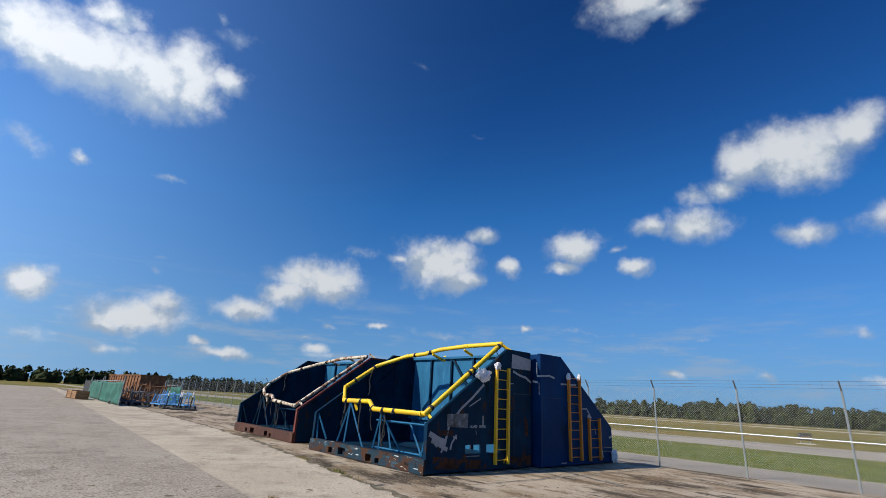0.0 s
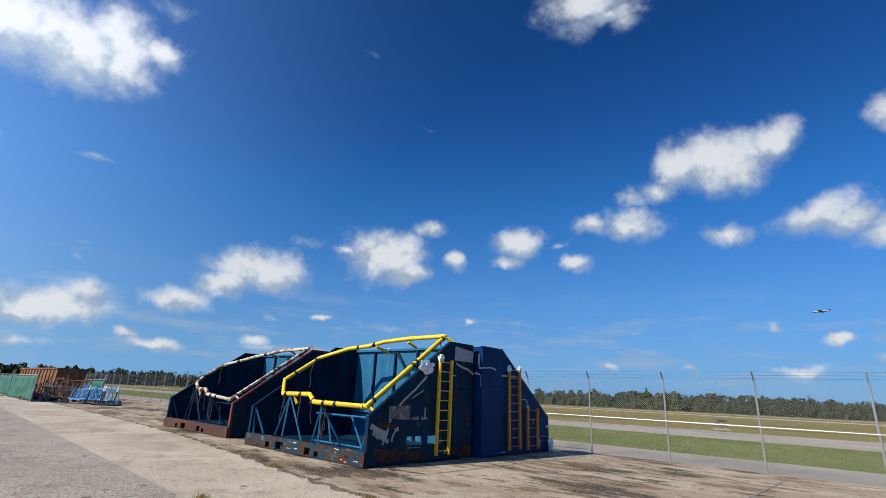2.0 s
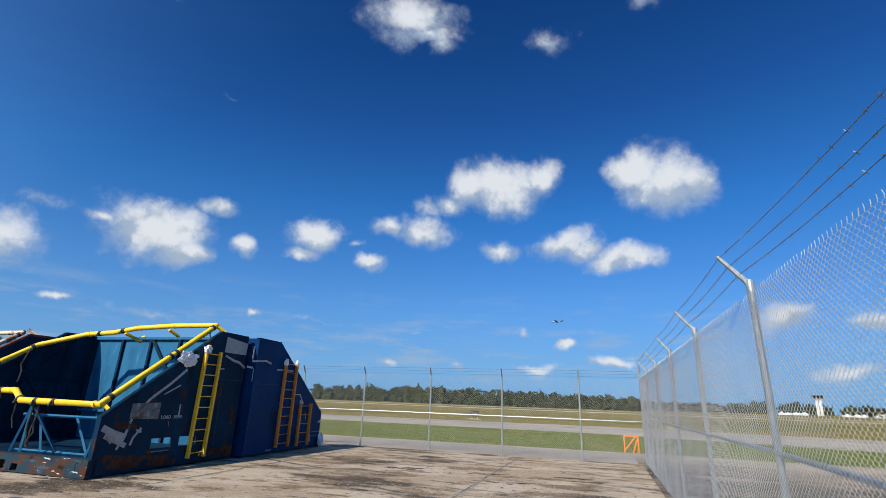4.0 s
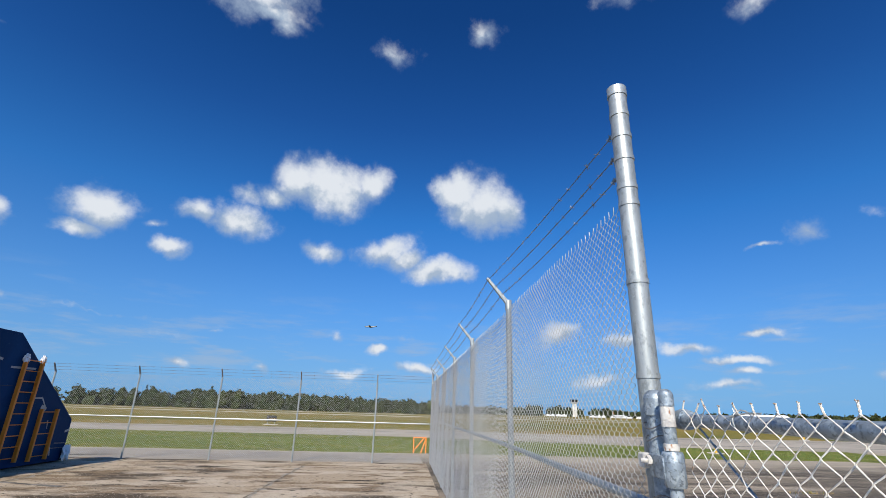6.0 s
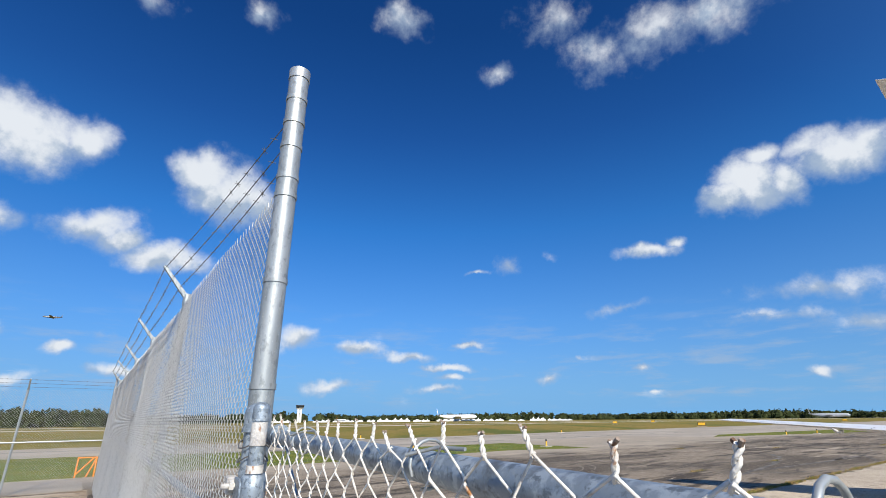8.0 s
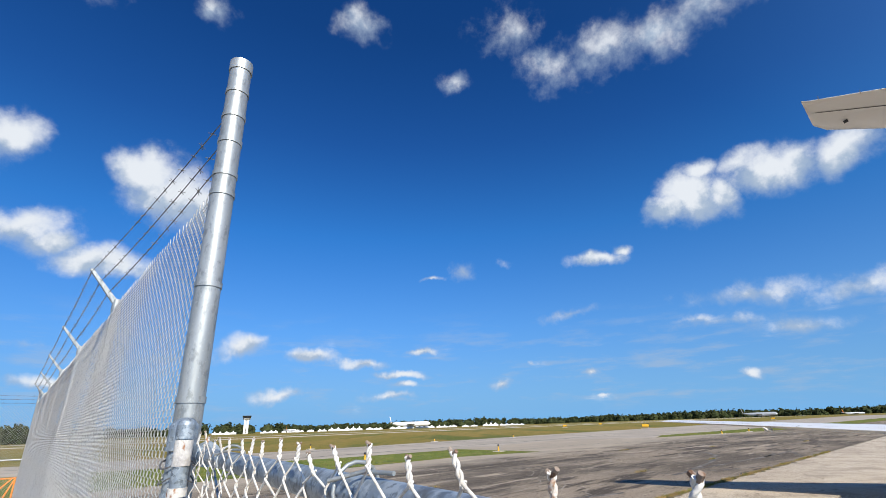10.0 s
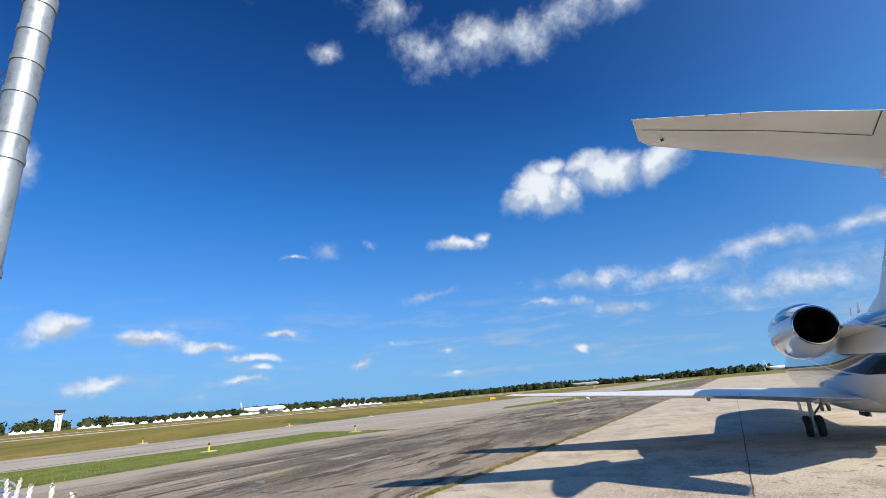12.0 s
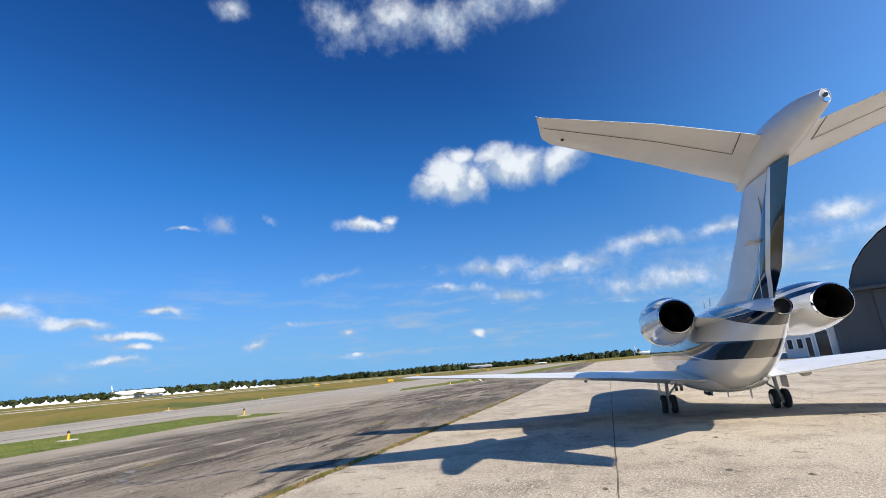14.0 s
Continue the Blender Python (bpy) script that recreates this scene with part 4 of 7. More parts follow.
# ---- engine-shaped steel racks ----
def rig(m, label, w_body, w_in, w_beam, w_hoop, hoop_pts, red=False, holes=False):
    """A steel rack: sloping side plates, ribbed back wall, pocketed base beam, pipe hoop on struts."""
    rg = thing("steel_transport_rack", m, label, "rack", "blue steel racks")
    W_, D_, T_ = 6.25, 4.4, 3.56
    prof = [(0.0, 0.04), (0.0, 1.25), (3.2, T_ - 0.01), (D_, T_), (D_, 0.04)]
    for x0, x1, wn_ in ((0, 0.05, 0), (W_ - 0.05, W_, 1)):
        bm = nb()
        if wn_ and holes:
            # three plates round two openings
            plate(bm, [(0.0, 0.04), (0.0, 0.49), (D_, 0.49), (D_, 0.04)], x0, x1)
            plate(bm, [(0.0, 0.72), (0.0, 1.25), (3.2, T_ - 0.01), (D_, T_), (D_, 0.72)], x0, x1)
            for a, b in ((0.0, 1.44), (2.06, 2.31), (2.91, D_)):
                plate(bm, [(a, 0.49), (a, 0.72), (b, 0.72), (b, 0.49)], x0, x1)
        else:
            plate(bm, prof, x0, x1)
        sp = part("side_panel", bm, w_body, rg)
        bm = nb()
        xe0, xe1 = (x0 - 0.0, x1 + 0.07) if wn_ == 0 else (x0 - 0.07, x1)
        plate(bm, [(0.0, 1.25), (3.2, T_ - 0.01), (3.2, T_ - 0.09), (0.06, 1.21)], xe0 - 0.004, xe1 + 0.004)
        plate(bm, [(3.2, T_ + 0.004), (D_, T_ + 0.004), (D_, T_ - 0.07), (3.2, T_ - 0.07)], xe0 - 0.004, xe1 + 0.004)
        plate(bm, [(-0.004, 0.04), (-0.004, 1.25), (0.07, 1.25), (0.07, 0.04)], xe0 - 0.004, xe1 + 0.004)
        part("edge_flange", bm, M_RED if (red and wn_) else w_body, sp)
        # inside braces
        s = 1 if wn_ == 0 else -1
        xi = x1 if wn_ == 0 else x0
        for pts in (((0.5, 0.4), (3.6, 3.3)), ((3.9, 0.4), (2.0, 2.55)), ((1.2, 2.1), (4.3, 2.1)), ((2.3, 0.4), (2.3, 2.8)), ((3.4, 0.4), (3.4, 3.4)), ((1.1, 0.4), (1.1, 2.0))):
            (a, b), (c, d) = pts
            dd = Vector((c - a, d - b)).normalized() * 0.03
            nn = Vector((-dd.y, dd.x))
            bm = nb()
            plate(bm, [(a + nn.x, b + nn.y), (c + nn.x, d + nn.y), (c - nn.x, d - nn.y), (a - nn.x, b - nn.y)], min(xi, xi + s * 0.06), max(xi, xi + s * 0.06))
            part("brace", bm, w_body, sp)
    # back wall and its frame
    bm = nb()
    box(bm, 0.05, W_ - 0.05, D_ - 0.06, D_, 0.04, T_ - 0.02)
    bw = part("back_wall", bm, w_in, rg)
    for x in (0.1, 1.3, 2.5, 3.7, 4.9, 6.08):
        bm = nb()
        box(bm, x - 0.04, x + 0.04, D_ - 0.15, D_ - 0.06, 0.3, T_ - 0.02)
        part("post", bm, w_body, bw)
    for z in (T_ - 0.06, 1.15):
        bm = nb()
        box(bm, 0.05, W_ - 0.05, D_ - 0.165, D_ - 0.06, z - 0.04, z + 0.04)
        part("rail", bm, w_in, bw)
    for a, b in (((2.55, T_ - 0.1), (4.4, 1.2)), ((6.0, T_ - 0.3), (4.9, 2.3)), ((4.9, 2.35), (3.4, 2.35)), ((3.4, 2.35), (2.9, 1.6))):
        d_ = Vector((b[0] - a[0], b[1] - a[1])).normalized() * 0.05
        n_ = Vector((-d_.y, d_.x))
        bm = nb()
        plate(bm, [(a[0] + n_.x, a[1] + n_.y), (b[0] + n_.x, b[1] + n_.y), (b[0] - n_.x, b[1] - n_.y), (a[0] - n_.x, a[1] - n_.y)], D_ - 0.13, D_ - 0.058, "y")
        part("brace", bm, w_body, bw)
    # base: deck, front beam with fork pockets
    bm = nb()
    box(bm, 0.05, W_ - 0.05, 0.16, D_ - 0.06, 0.08, 0.28)
    part("deck", bm, w_body, rg)
    fb = nb()
    cuts = [0.0, 1.35, 1.58, 1.95, 2.40, 3.55, 3.85, 4.05, 4.25, 6.25]
    pockets = {(1.35, 1.58): 0.17, (1.95, 2.40): 0.22, (3.55, 3.85): 0.20, (4.05, 4.25): 0.14}
    for a, b in zip(cuts, cuts[1:]):
        if (a, b) in pockets:
            z = pockets[(a, b)]
            box(fb, a, b, -0.06, 0.14, 0.05 + z, 0.38)
            box(fb, a, b, -0.06, 0.14, 0.02, 0.05)
            box(fb, a, b, 0.10, 0.14, 0.05, 0.05 + z)
        else:
            box(fb, a, b, -0.06, 0.14, 0.02, 0.38)
    part("base_beam", fb, w_beam, rg, "scuffed base beam with fork pockets")
    for x in (0.35, W_ - 0.35):
        bm = nb()
        plate(bm, [(x - 0.35, 0.02), (x - 0.25, -0.0), (x + 0.25, -0.0), (x + 0.35, 0.02)], -0.05, 0.3, "y")
        part("foot", bm, w_beam, rg)
    # hoop
    bm = nb()
    tube(bm, hoop_pts + [hoop_pts[0]], 0.075, 14, caps=False)
    hp = smooth_by_angle(part("pipe_hoop", bm, w_hoop, rg, "bent round pipe hoop"), 35)
    for i in range(0, len(hoop_pts)):
        p = Vector(hoop_pts[i])
        bm = nb()
        nx = Vector(hoop_pts[(i + 1) % len(hoop_pts)])
        d_ = (nx - p).normalized()
        tube(bm, [p + d_ * 0.10, p + d_ * 0.15], 0.083, 14)
        part("pipe_collar", bm, w_hoop, hp)
    # struts under the hoop
    for a, b in STRUTS:
        bm = nb()
        tube(bm, [a, b], 0.034, 4)
        part("strut", bm, M_BLUE_IN if not red else w_body, rg)
    for p, q in HANGERS:
        bm = nb()
        tube(bm, [p, q], 0.05, 4)
        part("hoop_bracket", bm, w_hoop, hp)
    for i, (x, y, z) in enumerate(((2.35, 0.35, 1.7), (4.0, 0.22, 1.45), (3.75, 0.3, 1.45), (1.2, 0.5, 1.75), (0.5, 2.0, 2.9))):
        bm = nb()
        rr = random.Random(i)
        pts = [Vector((x, y, z))]
        for k in range(6):
            pts.append(pts[-1] + Vector((rr.uniform(-0.06, 0.06), rr.uniform(-0.05, 0.05), -0.16)))
        tube(bm, pts, 0.022, 5)
        part("hanging_strap", bm, M_STRAP, rg, "black ratchet strap hanging loose")
    return rg


STRUTS = [((1.2, 0.32, 0.38), (1.65, 0.42, 1.65)), ((1.65, 0.32, 0.38), (1.65, 0.42, 1.65)), ((2.5, 0.5, 0.3), (1.7, 0.42, 1.6)),
          ((3.35, 0.3, 0.38), (3.75, 0.25, 1.42)), ((3.75, 0.25, 0.38), (3.75, 0.25, 1.42)), ((4.0, 0.9, 0.3), (3.78, 0.3, 1.35)),
          ((0.15, 0.12, 0.38), (0.08, 0.1, 1.2)), ((0.5, 0.3, 0.38), (0.1, 0.1, 1.2)), ((5.7, 0.3, 0.38), (6.12, 0.12, 1.15)),
          ((5.0, 0.9, 0.3), (4.4, 0.9, 1.15)), ((5.0, 0.9, 0.3), (5.5, 0.9, 1.15)), ((2.6, 0.9, 1.15), (6.15, 0.9, 1.15)), ((2.6, 0.9, 0.32), (6.15, 0.9, 0.32)), ((3.2, 0.9, 1.15), (3.5, 0.9, 0.32))]
HANGERS = [((4.25, 3.22, 3.62), (4.35, 3.55, 3.45)), ((2.75, 3.05, 3.5), (2.85, 3.6, 3.3)), ((1.75, 0.5, 1.68), (1.9, 0.55, 1.4)), ((5.85, 3.35, 3.75), (6.15, 3.6, 3.5)), ((5.9, 0.25, 1.5), (6.2, 0.3, 1.3))]
HOOP_A = [(5.83, 3.40, 3.78), (5.91, 0.16, 1.49), (3.42, 0.18, 1.51), (2.73, 0.47, 1.72), (1.18, 0.44, 1.70), (0.05, 1.10, 2.17), (0.25, 2.34, 3.06), (1.33, 2.95, 3.46), (2.37, 3.0, 3.52), (3.0, 3.21, 3.68), (4.22, 3.32, 3.76)]
HOOP_C = [(5.85, 3.25, 3.62), (5.75, 0.10, 1.36), (3.4, 0.20, 1.50), (2.62, 0.45, 1.68), (1.6, 0.5, 1.70), (0.7, 0.8, 1.93), (0.15, 1.3, 2.28), (0.3, 2.1, 2.85), (2.05, 2.8, 3.3), (3.76, 3.2, 3.58)]
HOOP_B = [(0.25 + 0.92 * x, y + 0.3, 0.84 * z) for x, y, z in HOOP_A]
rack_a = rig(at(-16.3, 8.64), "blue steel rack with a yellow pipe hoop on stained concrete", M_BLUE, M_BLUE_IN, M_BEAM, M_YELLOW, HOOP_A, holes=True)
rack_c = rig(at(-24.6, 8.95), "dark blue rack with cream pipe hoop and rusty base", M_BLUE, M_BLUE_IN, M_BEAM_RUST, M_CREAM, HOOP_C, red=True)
rack_b = rig(at(-9.80, 17.65, 0, 180), "royal blue steel rack standing back to back with another", M_BLUE_B, M_BLUE_B, M_BEAM, M_YELLOW, HOOP_B)


def ladder(parent, x, y0, y1, z0, z1, rungs, material):
    """A fixed ladder on a side plate; x is the plate's face."""
    s = 1 if x > 3 else -1
    ld = new("ladder")
    ld.parent = parent
    ld["label"] = "fixed steel ladder"
    for y in (y0, y1):
        b2 = nb()
        box(b2, min(x + s * 0.03, x + s * 0.13), max(x + s * 0.03, x + s * 0.13), y - 0.035, y + 0.035, z0, z1, 0.006)
        part("stile", b2, material, ld)
    for i in range(rungs):
        z = z0 + 0.12 + (z1 - z0 - 0.2) * i / (rungs - 1)
        b2 = nb()
        tube(b2, [(x + s * 0.08, y0, z), (x + s * 0.08, y1, z)], 0.014, 6)
        part("rung", b2, material, ld)
    return ld


ladder(rack_a, 6.25, 2.62, 3.18, 0.17, 2.95, 10, M_LADDER)
ladder(rack_b, 0.0, 2.20, 2.88, 0.17, 2.95, 10, M_LADDER_B)
ladder(rack_b, 0.0, 0.96, 1.66, 0.14, 1.56, 5, M_LADDER_B)


def clamp(rack, hoop, i, t, hang=0.0):
    """A black clip round the hoop, some with a loose strap hanging from it."""
    a, b = Vector(hoop[i]), Vector(hoop[(i + 1) % len(hoop)])
    p, d = a.lerp(b, t), (b - a).normalized()
    bm = nb()
    tube(bm, [p - d * 0.045, p + d * 0.045], 0.086, 12)
    tube(bm, [p + Vector((0, -0.09, 0.02)), p + Vector((0, -0.13, -0.09))], 0.022, 6)
    cl = part("clamp", bm, M_STRAP, rack, "black clip round the pipe")
    if hang:
        bm = nb()
        pts = [p + Vector((0.03 * math.sin(k * 1.3), -0.09 + 0.012 * k, -0.05 - hang * k / 6)) for k in range(7)]
        tube(bm, pts, 0.016, 5)
        part("strap", bm, M_STRAP, cl, "loose black strap")


for rack, hoop in ((rack_a, HOOP_A), (rack_c, HOOP_C)):
    for i, t, hang in ((0, 0.05, 0.25), (0, 0.42, 0.0), (0, 0.47, 0.0), (0, 0.93, 0.35), (1, 0.55, 0.0), (1, 0.78, 0.9), (2, 0.1, 0.6), (3, 0.3, 0.3), (3, 0.85, 0.55), (5, 0.3, 0.4), (5, 0.9, 0.0), (7, 0.5, 0.0), (8, 0.4, 0.0)):
        clamp(rack, hoop, i, t, hang)


# ---- business jet ----
def livery(name, base, bands, rough=0.1):
    """Glossy paint with stripes. bands: rows of (colour, low0, low1, low2, high0, high1, high2): between two curves z = a + b x + c x x."""
    m = bpy.data.materials.new(name)
    m.use_nodes = True
    n, l = m.node_tree.nodes, m.node_tree.links
    b = n["Principled BSDF"]
    b.inputs["Roughness"].default_value, b.inputs["Coat Weight"].default_value = rough, 0.6
    b.inputs["Coat Roughness"].default_value = 0.02
    tc = n.new("ShaderNodeTexCoord")
    sp = n.new("ShaderNodeSeparateXYZ")
    l.new(tc.outputs["Object"], sp.inputs[0])

    def calc(op, p, q):
        k = n.new("ShaderNodeMath")
        k.operation = op
        for i, s in enumerate((p, q)):
            if isinstance(s, (int, float)):
                k.inputs[i].default_value = s
            else:
                l.new(s, k.inputs[i])
        return k.outputs[0]

    x, z = sp.outputs[0], sp.outputs[2]
    noise_ = n.new("ShaderNodeTexNoise")
    noise_.inputs["Scale"].default_value = 1.3
    l.new(tc.outputs["Object"], noise_.inputs["Vector"])
    first = n.new("ShaderNodeMix")
    first.data_type = "RGBA"
    first.inputs["A"].default_value = (*base, 1)
    first.inputs["B"].default_value = (*[c * 0.93 for c in base], 1)
    l.new(noise_.outputs["Fac"], first.inputs["Factor"])
    last = first.outputs["Result"]
    for colour, l0, l1, l2, h0, h1, h2 in bands:
        lo = calc("ADD", calc("ADD", calc("MULTIPLY", x, l1), l0), calc("MULTIPLY", calc("MULTIPLY", x, x), l2))
        hi = calc("ADD", calc("ADD", calc("MULTIPLY", x, h1), h0), calc("MULTIPLY", calc("MULTIPLY", x, x), h2))
        inside = calc("MULTIPLY", calc("GREATER_THAN", z, lo), calc("LESS_THAN", z, hi))
        mix = n.new("ShaderNodeMix")
        mix.data_type = "RGBA"
        l.new(inside, mix.inputs["Factor"])
        l.new(last, mix.inputs["A"])
        mix.inputs["B"].default_value = (*colour, 1)
        last = mix.outputs["Result"]
    l.new(last, b.inputs["Base Color"])
    return m


WHITE, NAVY, TEAL = (0.74, 0.74, 0.73), (0.004, 0.012, 0.028), (0.018, 0.085, 0.14)
M_FUSELAGE = livery("fuselage_livery", WHITE, [(TEAL, 2.04, 0.0, 0.0, 2.26, 0.035, 0.0), (NAVY, 1.66, 0.0, 0.0, 2.04, 0.0, 0.0), (NAVY, 3.50, 0.18, 0.0, 3.84, 0.185, 0.0), (WHITE, 1.98, 0.10, 0.0, 2.03, 0.10, 0.0)])
M_NACELLE = livery("nacelle_livery", WHITE, [(NAVY, 2.72, -0.06, 0.0, 2.86, -0.06, 0.0), (NAVY, 2.96, -0.06, 0.0, 3.14, -0.06, 0.0), (TEAL, 3.20, -0.06, 0.0, 3.26, -0.06, 0.0)])
M_RUDDER = livery("rudder_livery", NAVY, [(WHITE, -5.20, -1.20, 0.0, -4.98, -1.20, 0.0), (WHITE, -4.65, -1.20, 0.0, -4.60, -1.20, 0.0)])

jet = thing("business_jet", pose(10.06, -16.25, 0, 0, 0, -48.09), "white twin-engine business jet with navy and teal stripes on the apron", "airplane")
XA, YA, ZA = Vector((1, 0, 0)), Vector((0, 1, 0)), Vector((0, 0, 1))


def sections(rows, seg=40, cy=0.0):
    """A smooth hull from rows of (x, centre z, half width, half height)."""
    bm = nb()
    rs = []
    for a, b in zip(rows, rows[1:]):
        for k in range(4):
            t = k / 4
            t2 = t
            x, zc, w, h = [p + (q - p) * t2 for p, q in zip(a, b)]
            rs.append(ring(bm, Vector((x, cy, zc)), YA, ZA, w, seg, h))
    x, zc, w, h = rows[-1]
    rs.append(ring(bm, Vector((x, cy, zc)), YA, ZA, w, seg, h))
    loft(bm, rs)
    return bm


def curved(rows, steps=6):
    """More rows between the given ones, eased by a cubic."""
    out = []
    n = len(rows)
    for i in range(n - 1):
        p0, p1, p2, p3 = rows[max(i - 1, 0)], rows[i], rows[i + 1], rows[min(i + 2, n - 1)]
        for k in range(steps):
            t = k / steps
            out.append(tuple(0.5 * ((2 * b) + (-a + c) * t + (2 * a - 5 * b + 4 * c - d) * t * t + (-a + 3 * b - 3 * c + d) * t ** 3) for a, b, c, d in zip(p0, p1, p2, p3)))
    out.append(rows[-1])
    return out


def hull(name, rows, material, parent, label="", cy=0.0, seg=40):
    bm = nb()
    rs = [ring(bm, Vector((x, cy, zc)), YA, ZA, max(w, 0.005), seg, max(h, 0.005)) for x, zc, w, h in curved(rows)]
    loft(bm, rs)
    return smooth_by_angle(part(name, bm, material, parent, label), 50)


hull("fuselage", [(12.6, 1.55, 0.02, 0.02), (12.2, 1.6, 0.32, 0.3), (11.2, 1.72, 0.72, 0.66), (9.6, 1.86, 1.02, 1.0), (7.5, 1.92, 1.12, 1.15), (3, 1.92, 1.13, 1.16), (0, 1.92, 1.13, 1.17), (-2.0, 1.95, 1.08, 1.18), (-3.5, 2.08, 0.92, 1.0), (-5.0, 2.30, 0.62, 0.70), (-6.2, 2.52, 0.36, 0.40), (-7.0, 2.64, 0.17, 0.17)], M_FUSELAGE, jet, "white fuselage with teal and navy bands", seg=48)
bm = nb()
tube(bm, [(-6.9, 0, 2.63), (-7.10, 0, 2.655)], [0.165, 0.160], 24, caps=False)
tube(bm, [(-7.10, 0, 2.655), (-6.7, 0, 2.62)], [0.160, 0.145], 24, caps=False)
smooth_by_angle(part("apu_exhaust", bm, M_CHROME, jet, "round metal tail exhaust"))
bm = nb()
tube(bm, [(-7.03, 0, 2.65), (-7.02, 0, 2.65)], 0.145, 24)
part("exhaust_lining", bm, M_SOOT, jet)
bm = nb()
rs = [ring(bm, Vector((x, 0, z)), YA, ZA, w, 32, h) for x, z, w, h in curved([(2.8, 0.95, 0.3, 0.1), (2.0, 0.95, 0.95, 0.3), (0.0, 0.98, 1.15, 0.36), (-1.6, 1.0, 1.0, 0.32), (-2.9, 1.12, 0.4, 0.12)])]
loft(bm, rs)
smooth_by_angle(part("belly_fairing", bm, M_FUSELAGE, jet))


def engine(s):
    cy, cz = 1.62 * s, 2.78
    nc = new("engine")
    nc.parent = jet
    nc["label"] = "rear-mounted turbofan engine nacelle"
    bm = nb()
    rs = [ring(bm, Vector((x, cy, cz)), YA, ZA, r, 36) for x, r, p_, q_ in curved([(-1.5, 0.50, 0, 0), (-1.65, 0.57, 0, 0), (-2.3, 0.66, 0, 0), (-3.2, 0.67, 0, 0), (-4.2, 0.58, 0, 0), (-5.05, 0.42, 0, 0)])]
    for r0, r1 in zip(rs, rs[1:]):
        for j in range(36):
            bm.faces.new((r0[j], r0[(j + 1) % 36], r1[(j + 1) % 36], r1[j]))
    smooth_by_angle(part("cowl", bm, M_NACELLE, nc, "white cowl with navy bands"), 50)
    def lathe(rows):
        q = nb()
        rr = [ring(q, Vector((x, cy, cz)), YA, ZA, r, 36) for x, r in rows]
        for r0, r1 in zip(rr, rr[1:]):
            for k in range(36):
                q.faces.new((r0[k], r0[(k + 1) % 36], r1[(k + 1) % 36], r1[k]))
        return q

    smooth_by_angle(part("nozzle_ring", lathe(((-4.98, 0.432), (-5.10, 0.400), (-5.11, 0.385), (-5.08, 0.372))), M_CHROME, nc, "bare metal nozzle ring"), 60)
    smooth_by_angle(part("exhaust_duct", lathe(((-5.085, 0.372), (-4.6, 0.35), (-3.9, 0.30), (-3.9, 0.16), (-4.3, 0.15), (-4.55, 0.08), (-4.62, 0.004))), M_SOOT, nc, "black sooty exhaust duct"), 60)
    smooth_by_angle(part("intake", lathe(((-1.5, 0.50), (-1.46, 0.49), (-1.55, 0.47), (-2.2, 0.45), (-2.2, 0.004))), M_SOOT, nc), 60)
    bm = nb()
    rows = []
    for y, xl, xt, zc, th in ((0.55 * s, -2.0, -5.1, 2.62, 0.13), (1.1 * s, -2.1, -4.95, 2.70, 0.13)):
        rows.append([bm.verts.new((xl + (xt - xl) * t, y, zc + th * k)) for t, k in ((0, 0), (0.12, 0.8), (0.4, 1), (0.8, 0.5), (1, 0), (0.8, -0.5), (0.4, -1), (0.12, -0.8))])
    loft(bm, rows)
    smooth_by_angle(part("pylon", bm, M_WHITE, nc, "white engine pylon"), 40)


engine(1)
engine(-1)


FOIL = ((0, 0), (0.02, 0.3), (0.08, 0.62), (0.2, 0.92), (0.35, 1.0), (0.55, 0.82), (0.78, 0.42), (1.0, 0.03), (1.0, -0.03), (0.78, -0.42), (0.55, -0.82), (0.35, -1.0), (0.2, -0.92), (0.08, -0.62), (0.02, -0.3))


def surface(name, parent, rows, material, label="", vertical=False, t0=0.0, t1=1.0):
    """A wing-like surface. rows: leading edge point, trailing edge point, half thickness. t0, t1: the share of the chord that it covers."""
    bm = nb()
    rs = []
    for le, te, th in rows:
        le, te = Vector(le), Vector(te)
        up = YA if vertical else ZA
        if t0 == 0.0:
            pts = [le.lerp(te, t * t1) + up * (th * k) for t, k in FOIL]
        else:
            pts = [le.lerp(te, t0), le.lerp(te, t0) + up * th * 0.55, le.lerp(te, 0.85) + up * th * 0.32, te + up * 0.006, te - up * 0.006, le.lerp(te, 0.85) - up * th * 0.32, le.lerp(te, t0) - up * th * 0.55]
        rs.append([bm.verts.new(p) for p in pts])
    loft(bm, rs)
    return smooth_by_angle(part(name, bm, material, parent, label), 30)


FIN = [((-1.2, 0, 3.0), (-6.55, 0, 2.75), 0.16), ((-3.5, 0, 3.42), (-7.45, 0, 3.35), 0.17), ((-5.27, 0, 4.35), (-8.30, 0, 4.30), 0.16), ((-6.55, 0, 5.15), (-9.0, 0, 5.0), 0.14)]
surface("fin", jet, FIN, M_WHITE, "tall white swept fin", True, 0, 1.0)
RUD = [(Vector(l).lerp(Vector(t), 0.66), Vector(t) + Vector((-0.06, 0, 0)), th * 0.85) for l, t, th in FIN]
surface("rudder", jet, [(l, t, th) for l, t, th in RUD], M_RUDDER, "navy rudder with a white slanting line", True)
for s in (1, -1):
    bm = nb()
    pts = [(-7.05, 4.35), (-7.55, 4.30), (-7.62, 4.75), (-7.2, 4.85)]
    plate(bm, pts, min(s * 0.115, s * 0.122), max(s * 0.115, s * 0.122), "y")
    part("trim_panel", bm, M_WHITE, jet, "white panel on the rudder")
bm = nb()
box(bm, -7.0, -6.7, 0.1, 0.32, 3.98, 4.03, 0.01)
part("vane", bm, M_WHITE, jet)
